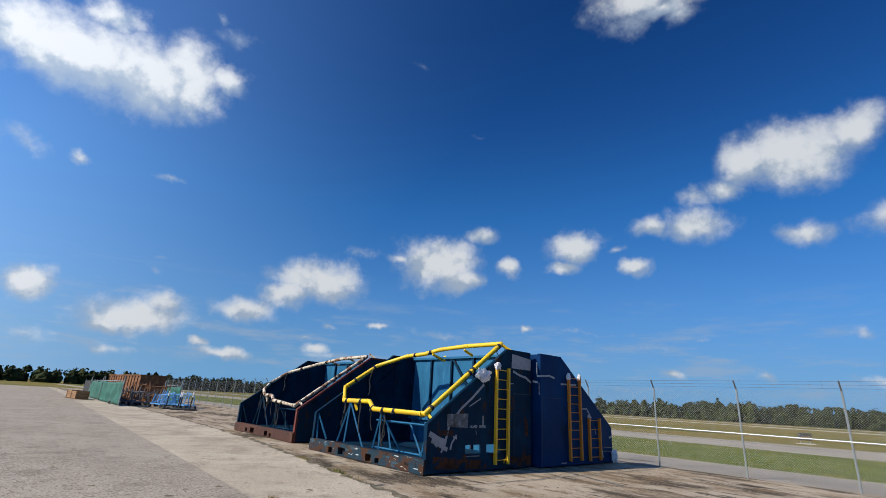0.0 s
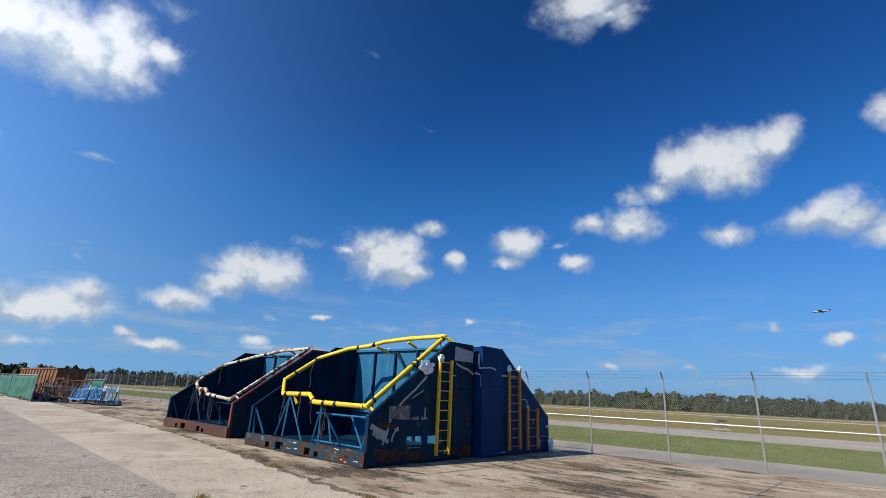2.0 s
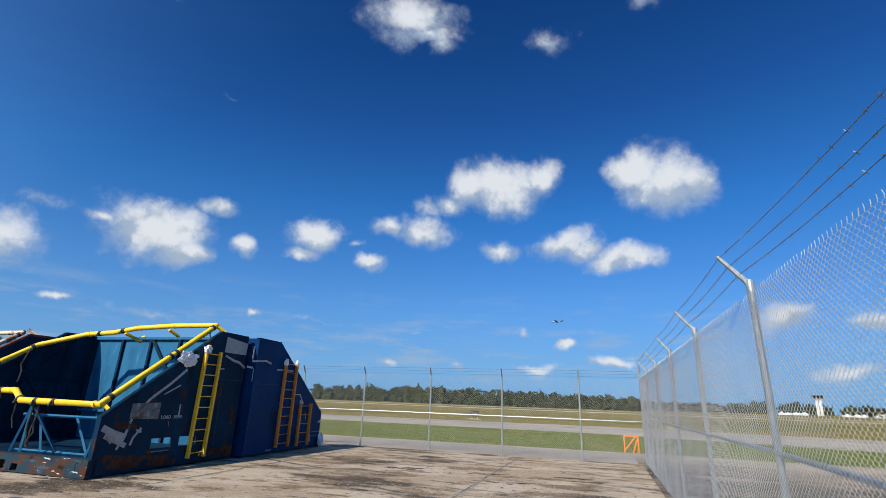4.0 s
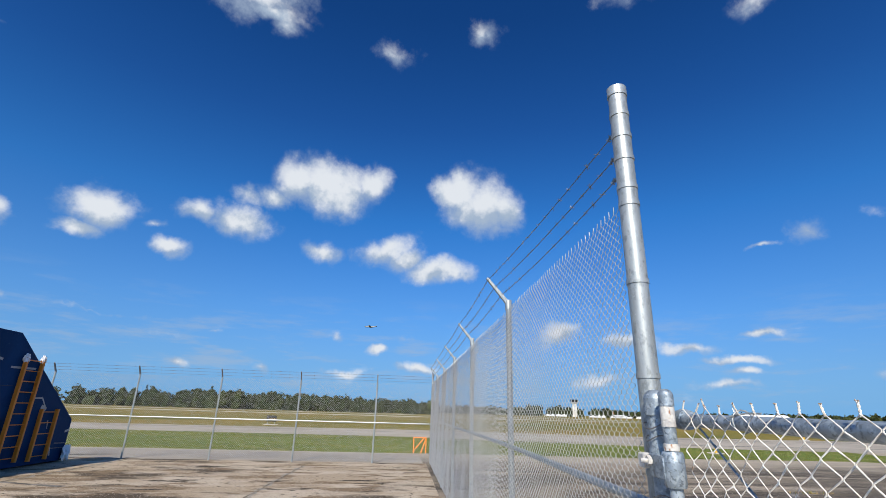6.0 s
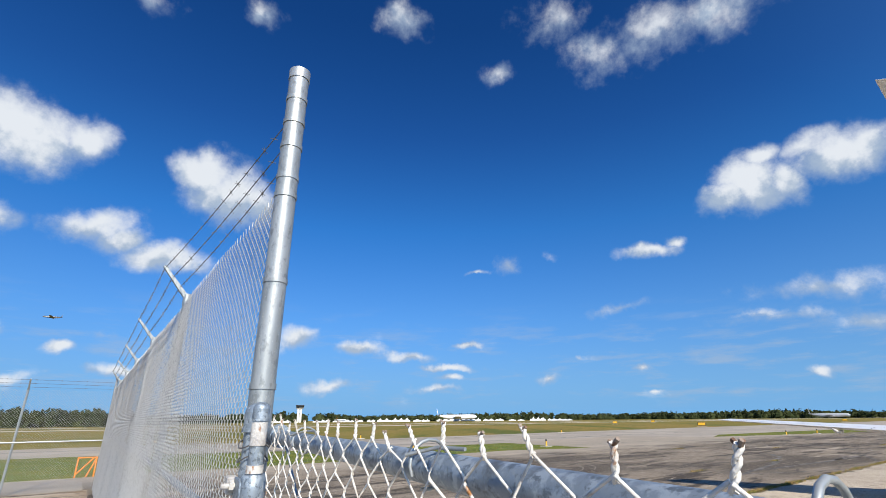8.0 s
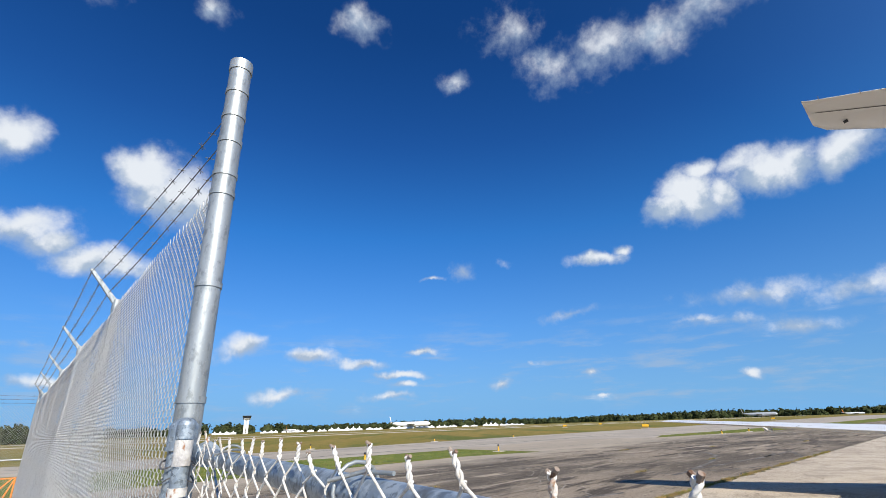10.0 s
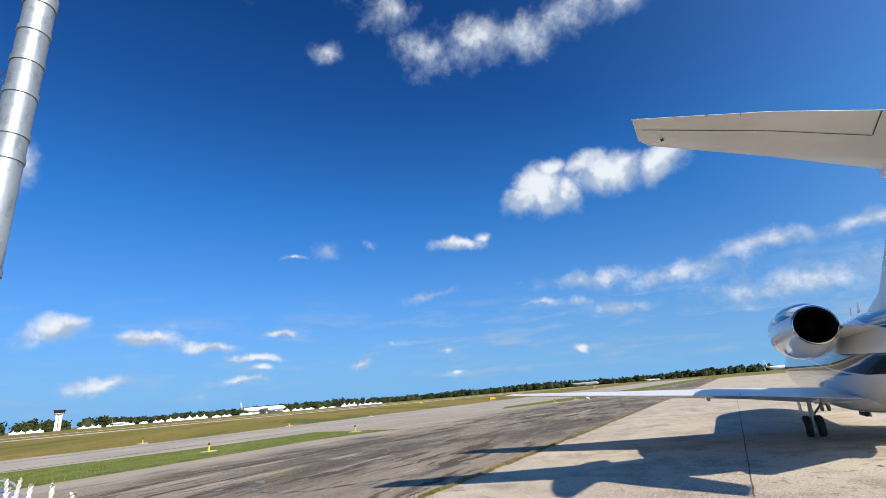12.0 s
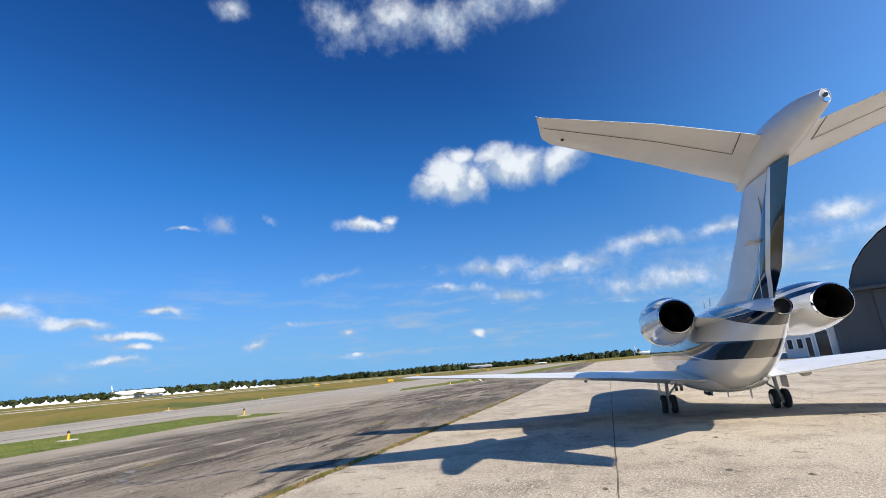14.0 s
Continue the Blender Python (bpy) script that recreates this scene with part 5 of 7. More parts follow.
bm = nb()
rs = [ring(bm, Vector((x, 0, z)), YA, ZA, w, 28, h) for x, z, w, h in curved([(-6.2, 5.35, 0.03, 0.03), (-6.7, 5.38, 0.2, 0.2), (-7.6, 5.42, 0.30, 0.33), (-8.8, 5.40, 0.29, 0.36), (-9.8, 5.34, 0.19, 0.27), (-10.5, 5.24, 0.09, 0.14), (-10.58, 5.23, 0.05, 0.1)])]
loft(bm, rs)
smooth_by_angle(part("tail_bullet", bm, M_WHITE, jet, "white pointed fairing on top of the fin"), 50)
bm = nb()
tube(bm, [(-10.55, 0, 5.24), (-10.61, 0, 5.235)], 0.03, 12)
part("tail_light", bm, M_GLASS, jet)
bm = nb()
tube(bm, [(-10.50, 0, 5.16), (-10.60, 0, 5.16)], 0.035, 12)
part("drain_mast", bm, M_CHROME, jet)
for s in (1, -1):
    rows = [((-6.75, 0.1 * s, 5.32), (-8.90, 0.1 * s, 5.44), 0.12), ((-8.2, 2.0 * s, 5.62), (-9.75, 2.0 * s, 5.72), 0.075), ((-9.50, 3.80 * s, 5.88), (-10.45, 3.86 * s, 5.95), 0.035), ((-9.75, 3.93 * s, 5.90), (-10.50, 3.93 * s, 5.96), 0.01)]
    st = surface("stabiliser", jet, rows, M_WHITE, "white swept tailplane half")
    # elevator hinge gap, under and over
    for dz in (-1, 1):
        bm = nb()
        pts = []
        for t in (0.14, 0.5, 0.96):
            i = 0 if t < 0.5 else 1
            a, b_ = rows[0 if t < 0.5 else 1], rows[1 if t < 0.5 else 2]
            q = (t / 0.5) if t < 0.5 else (t - 0.5) / 0.46
            le = Vector(a[0]).lerp(Vector(b_[0]), q)
            te = Vector(a[1]).lerp(Vector(b_[1]), q)
            th = a[2] + (b_[2] - a[2]) * q
            pts.append(le.lerp(te, 0.66) + ZA * dz * (th * 0.655 + 0.003))
        for p, q in zip(pts, pts[1:]):
            d = XA * 0.010
            bm.faces.new([bm.verts.new(v) for v in (p - d, q - d, q + d, p + d)])
        p = pts[0]
        te = Vector(rows[0][1]).lerp(Vector(rows[1][1]), 0.28) + ZA * dz * 0.01
        d = YA * 0.008
        bm.faces.new([bm.verts.new(v) for v in (p - d, te - d, te + d, p + d)])
        part("hinge_gap", bm, M_SEALGAP, st)
    for t in (0.62, 0.74, 0.86, 0.97):
        te = Vector(rows[0][1]).lerp(Vector(rows[2][1]), t)
        bm = nb()
        tube(bm, [te, te + Vector((-0.08, 0, 0.01))], 0.004, 4)
        part("static_wick", bm, M_BARB, st)
    bm = nb()
    tube(bm, [(-9.75, 3.55 * s, 5.80), (-9.75, 3.6 * s, 5.79)], 0.022, 10)
    part("tip_mark", bm, M_SEALGAP, st)
    # wing
    wr = [((2.6, 0.8 * s, 1.02), (-2.55, 0.8 * s, 1.10), 0.24), ((0.9, 3.2 * s, 1.30), (-2.55, 3.2 * s, 1.34), 0.16), ((-0.8, 6.5 * s, 1.56), (-2.75, 6.5 * s, 1.58), 0.09), ((-2.0, 9.7 * s, 1.80), (-3.0, 9.85 * s, 1.81), 0.035)]
    wg = surface("wing", jet, wr, M_WHITE, "white low-mounted wing")
    for t in (0.12, 0.42, 0.74):
        i = 0 if t < 0.33 else 1 if t < 0.66 else 2
        q = (t - i / 3) * 3
        te = Vector(wr[i][1]).lerp(Vector(wr[i + 1][1]), q)
        bm = nb()
        rs = [ring(bm, te + Vector((dx, 0, dz)), YA, ZA, r, 10) for dx, dz, r in ((0.7, -0.1, 0.01), (0.4, -0.12, 0.05), (0.0, -0.09, 0.045), (-0.22, -0.03, 0.01))]
        loft(bm, rs)
        smooth_by_angle(part("flap_fairing", bm, M_WHITE, wg), 50)
    for q0, q1, ii in ((0.2, 0.98, 0), (0.02, 0.98, 1), (0.02, 0.9, 2)):
        bm = nb()
        a = Vector(wr[ii][0]).lerp(Vector(wr[ii + 1][0]), q0)
        b_ = Vector(wr[ii][1]).lerp(Vector(wr[ii + 1][1]), q0)
        c = Vector(wr[ii][0]).lerp(Vector(wr[ii + 1][0]), q1)
        d = Vector(wr[ii][1]).lerp(Vector(wr[ii + 1][1]), q1)
        th0 = wr[ii][2] + (wr[ii + 1][2] - wr[ii][2]) * q0
        th1 = wr[ii][2] + (wr[ii + 1][2] - wr[ii][2]) * q1
        p, q = a.lerp(b_, 0.78) + ZA * (th0 * 0.42 + 0.004), c.lerp(d, 0.78) + ZA * (th1 * 0.42 + 0.004)
        w = XA * 0.008
        bm.faces.new([bm.verts.new(v) for v in (p - w, q - w, q + w, p + w)])
        e = YA * 0.006 * s
        bm.faces.new([bm.verts.new(v) for v in (p - e, b_ + ZA * 0.012 - e, b_ + ZA * 0.012 + e, p + e)])
        part("flap_gap", bm, M_SEALGAP, wg)
    # main gear
    lg = new("main_gear")
    lg.parent = jet
    lg["label"] = "twin-wheeled main landing gear leg"
    bm = nb()
    tube(bm, [(0.05, 1.56 * s, 1.15), (0, 1.60 * s, 0.30)], 0.055, 12)
    tube(bm, [(0, 1.60 * s - 0.2, 0.29), (0, 1.60 * s + 0.2, 0.29)], 0.045, 10)
    tube(bm, [(0.45, 1.1 * s, 1.0), (0.02, 1.58 * s, 0.55)], 0.03, 8)
    smooth_by_angle(part("strut", bm, M_STRUT, lg))
    bm = nb()
    box(bm, -0.3, 0.3, 1.82 * s - 0.012, 1.82 * s + 0.012, 0.62, 1.2, 0.01)
    part("gear_door", bm, M_WHITE, lg)
    for o in (-0.15, 0.15):
        bm = nb()
        y = 1.60 * s + o
        rs = [ring(bm, Vector((0, y + dy, 0.29)), XA, ZA, r, 28) for dy, r in ((-0.09, 0.18), (-0.085, 0.255), (-0.05, 0.288), (0.05, 0.288), (0.085, 0.255), (0.09, 0.18))]
        loft(bm, rs)
        ty = smooth_by_angle(part("tyre", bm, M_BLACK, lg, "black rubber tyre"), 50)
        bm = nb()
        tube(bm, [(0, y - 0.094, 0.29), (0, y + 0.094, 0.29)], 0.15, 20)
        tube(bm, [(0, y - 0.105, 0.29), (0, y + 0.105, 0.29)], 0.06, 12)
        smooth_by_angle(part("rim", bm, M_STRUT, ty))
# nose gear, belly aerials
bm = nb()
tube(bm, [(9.4, 0, 1.1), (9.5, 0, 0.25)], 0.045, 10)
ng = part("nose_gear", bm, M_STRUT, jet)
for o in (-0.12, 0.12):
    bm = nb()
    tube(bm, [(9.5, o - 0.05, 0.22), (9.5, o + 0.05, 0.22)], 0.22, 20)
    part("tyre", bm, M_BLACK, ng)
for x, y, h in ((-1.6, 0.15, 0.22), (-2.4, -0.25, 0.25), (-1.0, 0.45, 0.15)):
    bm = nb()
    plate(bm, [(x - 0.06, 0.55), (x - 0.16, 0.80 - 0.0 * h), (x + 0.05, 0.82), (x, 0.55)], y - 0.008, y + 0.008, "y")
    part("blade_aerial", bm, M_WHITE, jet)
bm = nb()
box(bm, -0.2, 0.5, 0.3, 0.42, 0.50, 0.66, 0.01)
part("step_door", bm, M_SEALGAP, jet)
for x, z in ((-2.2, 3.13), (-1.4, 3.14)):
    bm = nb()
    plate(bm, [(x, z), (x - 0.25, z + 0.24), (x - 0.32, z + 0.24), (x - 0.25, z)], 0.25, 0.262, "y")
    part("blade_aerial", bm, M_WHITE, jet)


# ---- hangar side ----
HG = Matrix.Translation((23.9, -69.0, 0)) @ pose(0, 0, 0, 0, 0, -161 + 180)
hangar = thing("hangar", HG, "large dark grey arched hangar with a lower side bay", "building")
# x runs to the hangar's own right as seen from the apron, y towards the apron
ARC = [(0.0, 0.0), (0.0, 6.1)] + [(17 - 17 * math.cos(a), 6.1 + 11.0 * math.sin(a)) for a in [math.pi * k / 18 for k in range(1, 18)]] + [(34, 6.1), (34, 0)]
bm = nb()
plate(bm, [(-a, b) for a, b in ARC], -40, 0, "y")
part("wall", bm, M_HANGAR, hangar)
bm = nb()
outer_ = [(-a, b) for a, b in ARC[1:-1]]
for (a, b), (c, d) in zip(outer_, outer_[1:]):
    bm.faces.new([bm.verts.new(v) for v in ((a, 0.25, b + 0.15), (c, 0.25, d + 0.15), (c, -40, d + 0.15), (a, -40, b + 0.15))])
part("roof", bm, M_OFFICE, hangar, "pale curved roof edge")
bm = nb()
box(bm, -36, 2.6, 0.02, 1.3, 7.0, 7.35)
part("door_header", bm, M_HANGAR, hangar, "long door header beam")
bm = nb()
box(bm, 0.0, 2.2, -40, 0.01, 0.0, 6.98)
part("side_bay", bm, M_HANGAR, hangar, "lower bay beside the arch")
for k in range(9):
    bm = nb()
    box(bm, -2.0 - 3.6 * (k + 1) + 0.06, -2.0 - 3.6 * k, 0.02, 0.22 + 0.1 * (k % 2), 0.05, 6.95)
    part("door_leaf", bm, M_HANGAR, hangar)
office = thing("office_building", HG, "pale grey single-storey office beside the hangar", "building")
bm = nb()
box(bm, 2.25, 7.4, -14, -0.4, 0, 3.7)
part("wall", bm, M_OFFICE, office)
bm = nb()
box(bm, 2.22, 7.5, -14.2, -0.2, 3.7, 3.9)
part("roof", bm, M_OFFICE, office)
for x0, x1, z0, z1, nm in ((3.0, 4.2, 0.1, 3.0, "door"), (4.7, 5.2, 0.1, 2.3, "door"), (5.6, 6.1, 1.1, 2.2, "window"), (6.6, 7.1, 1.1, 2.2, "window")):
    bm = nb()
    box(bm, x0, x1, -0.4, -0.34, z0, z1)
    wd = part(nm, bm, M_GLASS, office, "dark glazed opening")
    bm = nb()
    for q in ((x0 - 0.12, x0, z0, z1), (x1, x1 + 0.12, z0, z1), (x0 - 0.12, x1 + 0.12, z1, z1 + 0.12)):
        box(bm, q[0], q[1], -0.4, -0.30, q[2], q[3])
    part("frame", bm, M_WHITEPLAIN, wd)


# ---- distant woods ----
def woods(name, u0, v0, u1, v1, depth, low, high, label, seed, size=1.0, per=46):
    """A belt of trees: trunks and crowns of many small leaf clumps."""
    rng = np.random.RandomState(seed)
    length = math.hypot(u1 - u0, v1 - v0)
    count = int(length / (2.1 * size))
    e = np.array([(u1 - u0) / length, (v1 - v0) / length])
    n = np.array([-e[1], e[0]])
    V_, F_ = [], []
    base = 0
    for i in range(count):
        s = (i + rng.uniform(-0.5, 0.5)) / count * length
        p = np.array([u0, v0]) + e * s + n * rng.uniform(0, depth)
        h = rng.uniform(low, high) * (1.15 if rng.rand() < 0.06 else 1.0) * (0.85 + 0.3 * (0.5 + 0.5 * math.sin(s * 0.021 + seed)))
        tall = rng.rand() < 0.05
        cw = rng.uniform(3.0, 5.0) * size * (0.6 if tall else 1.0)
        bottom = h * (0.6 if tall else 0.0)
        lobes = rng.normal(0, 1, (per, 3))
        lobes /= np.linalg.norm(lobes, axis=1)[:, None]
        lobes *= rng.uniform(0.35, 1.0, (per, 1))
        for q in lobes:
            c = np.array([p[0] + q[0] * cw, p[1] + q[1] * cw, bottom + (h - bottom) * (0.5 + 0.5 * q[2])])
            w = rng.uniform(0.45, 1.05) * size
            for _ in range(3):
                a = rng.normal(0, 1, 3)
                a /= np.linalg.norm(a)
                b = np.cross(a, rng.normal(0, 1, 3))
                b /= np.linalg.norm(b)
                cc = c + rng.normal(0, 0.4 * size, 3)
                V_ += [cc + a * w * 0.8, cc + b * w * 0.8, cc - a * w * 0.8, cc - b * w * 0.8]
                F_.append((base, base + 1, base + 2, base + 3))
                base += 4
        # inner mass of the crown
        rows_ = []
        for b_ in range(5):
            zz = bottom + (h - bottom) * (0.02 + 0.88 * b_ / 4)
            rad = cw * (0.95, 1.0, 0.9, 0.66, 0.16)[b_] * 0.8
            rows_.append([base + b_ * 7 + k for k in range(7)])
            for k in range(7):
                a = k * math.tau / 7 + b_
                rr_ = rad * rng.uniform(0.7, 1.15)
                V_.append(np.array([p[0] + rr_ * math.cos(a), p[1] + rr_ * math.sin(a), zz + rng.normal(0, 0.35)]))
        for r0, r1 in zip(rows_, rows_[1:]):
            for k in range(7):
                F_.append((r0[k], r0[(k + 1) % 7], r1[(k + 1) % 7], r1[k]))
        F_.append(tuple(rows_[-1]))
        base += 35
        for k in range(3):
            a = k * 2.1
            V_ += [np.array([p[0] + 0.2 * math.cos(a), p[1] + 0.2 * math.sin(a), 0]), np.array([p[0] + 0.08 * math.cos(a), p[1] + 0.08 * math.sin(a), h * 0.8])]
        for k in range(3):
            a, b = base + 2 * k, base + 2 * ((k + 1) % 3)
            F_.append((a, b, b + 1, a + 1))
        base += 6
    return raw(name, [tuple(map(float, q)) for q in V_], F_, M_LEAF, None, label, kind="stuff", m=FIELD)


woods("far_woods", -420, 262, 30, 262, 22, 6.5, 8.8, "belt of dark green trees beyond the runway", 1)
woods("far_woods", -300, -160, -420, 262, 22, 6.5, 9.5, "dark green trees at the end of the apron", 2)
woods("far_woods", 20, 470, 420, 640, 30, 7, 10, "low distant woods on the far side of the airfield", 3, 1.8, 28)
woods("far_woods", 380, 640, 760, 380, 30, 8, 11, "low distant woods on the far side of the airfield", 4, 1.8, 28)
woods("far_woods", 720, 400, 900, -60, 30, 8.5, 11.5, "low distant woods on the far side of the airfield", 5, 1.8, 28)


# ---- tape, stencils and wrappings on the racks ----
def strip(name, parent, x, pts, wide, material, label=""):
    """A band of tape or paint lying on a side plate whose face is at x."""
    bm = nb()
    s = 1 if x > 3 else -1
    xs = x + s * 0.005
    rr = random.Random(len(pts) + int(pts[0][0] * 100))
    n = len(pts)
    up, dn = [], []
    for i, (a, b) in enumerate(pts):
        p0, p1 = Vector(pts[max(i - 1, 0)]), Vector(pts[min(i + 1, n - 1)])
        d = (p1 - p0).normalized()
        nn = Vector((-d.y, d.x)) * wide / 2 * rr.uniform(0.85, 1.15)
        up.append((a + nn.x, b + nn.y))
        dn.append((a - nn.x, b - nn.y))
    for i in range(n - 1):
        plate(bm, [up[i], up[i + 1], dn[i + 1], dn[i]], min(x - s * 0.002, xs), max(x - s * 0.002, xs))
    return part(name, bm, material, parent, label)


strip("tape", rack_a, 6.25, [(2.14, 2.40), (1.67, 2.00), (1.22, 1.68), (0.91, 1.39), (0.79, 1.26), (0.68, 0.86)], 0.070, M_TAPE, "")
strip("tape", rack_a, 6.25, [(2.02, 1.99), (1.55, 1.75)], 0.035, M_TAPE, "")
strip("tape", rack_a, 6.25, [(0.08, 1.02), (0.37, 0.89), (0.70, 0.78)], 0.140, M_TAPE, "")
strip("tape", rack_a, 6.25, [(0.17, 0.85), (0.46, 0.73), (0.75, 0.61)], 0.100, M_TAPE, "")
strip("tape", rack_a, 6.25, [(0.19, 0.84), (0.37, 0.69)], 0.050, M_TAPE, "")
strip("tape", rack_a, 6.25, [(0.61, 0.70), (0.53, 0.54)], 0.060, M_TAPE, "")
strip("tape", rack_a, 6.25, [(1.08, 0.98), (0.91, 0.78), (0.86, 0.61)], 0.055, M_TAPE, "")
strip("tape", rack_a, 6.25, [(0.95, 0.94), (1.10, 0.89)], 0.050, M_TAPE, "")
strip("tape", rack_a, 6.25, [(2.13, 1.51), (2.14, 1.19)], 0.045, M_TAPE, "")
strip("grey_patch", rack_a, 6.25, [(3.43, 3.21), (4.40, 3.16)], 0.420, M_TAPE, "large grey taped patch")
strip("tape", rack_a, 6.25, [(3.49, 2.89), (3.86, 2.78), (4.13, 2.74), (4.42, 2.60)], 0.070, M_TAPE, "")
for way, wide in (([(0.25, 0.30), (0.9, 0.26), (1.5, 0.30)], 0.34), ([(1.5, 0.22), (2.4, 0.18)], 0.22), ([(3.3, 0.25), (3.9, 0.2), (4.4, 0.24)], 0.26), ([(4.15, 1.5), (4.17, 0.95)], 0.14), ([(3.5, 2.1), (3.52, 1.75)], 0.10), ([(0.55, 1.05), (0.95, 1.02)], 0.16)):
    strip("rust_patch", rack_a, 6.25, way, wide, M_RUSTPATCH, "brown rust patch in the paint")
strip("faded_sign", rack_a, 6.25, [(0.70, 1.36), (1.51, 1.36)], 0.380, M_STENCIL, "faded grey data plate")
strip("tape", rack_a, 6.25, [(3.29, 2.49), (3.52, 2.51)], 0.030, M_TAPE, "")
strip("tape", rack_a, 6.25, [(1.89, 0.98), (1.84, 1.10)], 0.020, M_STENCIL, "")
strip("stencil_bar", rack_a, 6.25, [(1.36, 0.42), (2.04, 0.42)], 0.030, M_STENCIL, "")
strip("tape", rack_a, 6.25, [(3.09, 0.19), (3.20, 0.34)], 0.050, M_LADDER, "")
strip("panel_seam", rack_a, 6.25, [(3.50, 2.20), (4.42, 2.21)], 0.012, M_SEALGAP, "")
strip("panel_seam", rack_a, 6.25, [(3.34, 2.19), (3.38, 0.05)], 0.012, M_SEALGAP, "")
strip("panel_seam", rack_a, 6.25, [(3.55, 2.20), (3.57, 0.10)], 0.012, M_SEALGAP, "")
strip("tape", rack_b, 0.0, [(4.60, 2.81), (3.91, 2.87), (3.61, 2.81)], 0.060, M_TAPE, "")
strip("tape", rack_b, 0.0, [(4.60, 3.26), (4.60, 2.86)], 0.050, M_TAPE, "")
strip("tape", rack_b, 0.0, [(4.82, 2.63), (4.55, 2.61)], 0.060, M_TAPE, "")
strip("tape", rack_b, 0.0, [(4.49, 2.60), (4.48, 2.21)], 0.030, M_TAPE, "")
strip("tape", rack_b, 0.0, [(3.25, 2.64), (2.29, 2.66)], 0.050, M_TAPE, "")
strip("tape", rack_b, 0.0, [(2.00, 1.86), (1.66, 1.87), (1.38, 1.56)], 0.040, M_TAPE, "")
strip("tape", rack_b, 0.0, [(1.61, 1.63), (1.38, 1.55)], 0.120, M_TAPE, "")
strip("tape", rack_b, 0.0, [(1.15, 1.24), (1.10, 0.99)], 0.030, M_TAPE, "")
strip("tape", rack_b, 0.0, [(0.82, 0.78), (0.65, 0.21)], 0.040, M_TAPE, "")
strip("tape", rack_b, 0.0, [(0.19, 0.88), (-0.03, 0.94)], 0.070, M_TAPE, "")
strip("stencil_bar", rack_b, 0.0, [(0.57, 0.56), (0.05, 0.54)], 0.030, M_STENCIL, "")
strip("stencil_bar", rack_b, 0.0, [(0.66, 0.42), (0.06, 0.41)], 0.020, M_STENCIL, "")
strip("panel_seam", rack_b, 0.0, [(4.32, 2.21), (4.36, 0.09)], 0.012, M_SEALGAP, "")
strip("panel_seam", rack_b, 0.0, [(4.28, 2.14), (2.96, 2.16)], 0.010, M_SEALGAP, "")
strip("tape", rack_b, 0.0, [(3.30, 0.12), (3.00, 0.12)], 0.030, M_TAPE, "")


def crumple(name, parent, c, size, seed, label):
    """Crumpled plastic sheeting: a creased, lumpy wrap."""
    bm = nb()
    bmesh.ops.create_icosphere(bm, subdivisions=4, radius=1.0)
    for v in bm.verts:
        p = v.co * 2.2 + Vector((seed, seed * 2.0, 0))
        k = 0.75 + 0.55 * noise.noise(p) + 0.25 * abs(noise.noise(p * 3.1))
        v.co = Vector((v.co.x * size[0] * k, v.co.y * size[1] * k, v.co.z * size[2] * k)) + Vector(c)
    return part(name, bm, M_PLASTIC, parent, label)


crumple("plastic_wrap", rack_a, (6.31, 2.05, 2.66), (0.10, 0.34, 0.22), 1, "torn white plastic sheeting taped on")
crumple("plastic_wrap", rack_a, (6.36, 2.62, 2.98), (0.10, 0.13, 0.13), 4, "white plastic cap over the ladder top")
crumple("plastic_wrap", rack_b, (-0.08, 2.88, 2.90), (0.07, 0.10, 0.14), 6, "white wrap on ladder top")
crumple("plastic_wrap", rack_b, (-0.08, 2.20, 2.93), (0.07, 0.09, 0.13), 8, "white wrap on ladder top")
crumple("plastic_wrap", rack_b, (-0.12, 0.06, 0.26), (0.12, 0.14, 0.26), 9, "white plastic bag by the corner")
for word, y in (("LOAD", 1.58), ("REAR", 1.98)):
    curve = bpy.data.curves.new("lettering", "FONT")
    curve.body, curve.size, curve.extrude, curve.align_x = word, 0.115, 0.003, "LEFT"
    letters = new("lettering", curve)
    text_mesh = bpy.data.meshes.new_from_object(letters.evaluated_get(bpy.context.evaluated_depsgraph_get()))
    bpy.data.objects.remove(letters)
    text_mesh.materials.append(M_STENCIL_PALE)
    letters = new("lettering", text_mesh)
    letters.parent = rack_a
    letters.matrix_basis = Matrix.Translation((6.256, y, 1.17)) @ Matrix(((0, 0, 1, 0), (1, 0, 0, 0), (0, 1, 0, 0), (0, 0, 0, 1)))
    letters["label"] = "pale stencilled word"

# ---- joints, cracks, weeds and marks on the pavements ----
def ribbon(bm, pts, wide, z, jag=0.0, seed=1):
    rr = random.Random(seed)
    last = None
    for i, p in enumerate(pts):
        p = Vector(p)
        a, b = Vector(pts[max(i - 1, 0)]), Vector(pts[min(i + 1, len(pts) - 1)])
        d = (b - a).normalized()
        w = wide * rr.uniform(1 - jag, 1 + jag) / 2
        n = Vector((-d.y, d.x))
        p = p + n * rr.uniform(-jag, jag) * wide * 0.8
        cur = (bm.verts.new((p.x + n.x * w, p.y + n.y * w, z)), bm.verts.new((p.x - n.x * w, p.y - n.y * w, z)))
        if last:
            bm.faces.new((last[0], cur[0], cur[1], last[1]))
        last = cur


def line(a, b, step):
    n = max(2, int(math.hypot(b[0] - a[0], b[1] - a[1]) / step))
    return [(a[0] + (b[0] - a[0]) * i / n, a[1] + (b[1] - a[1]) * i / n) for i in range(n + 1)]


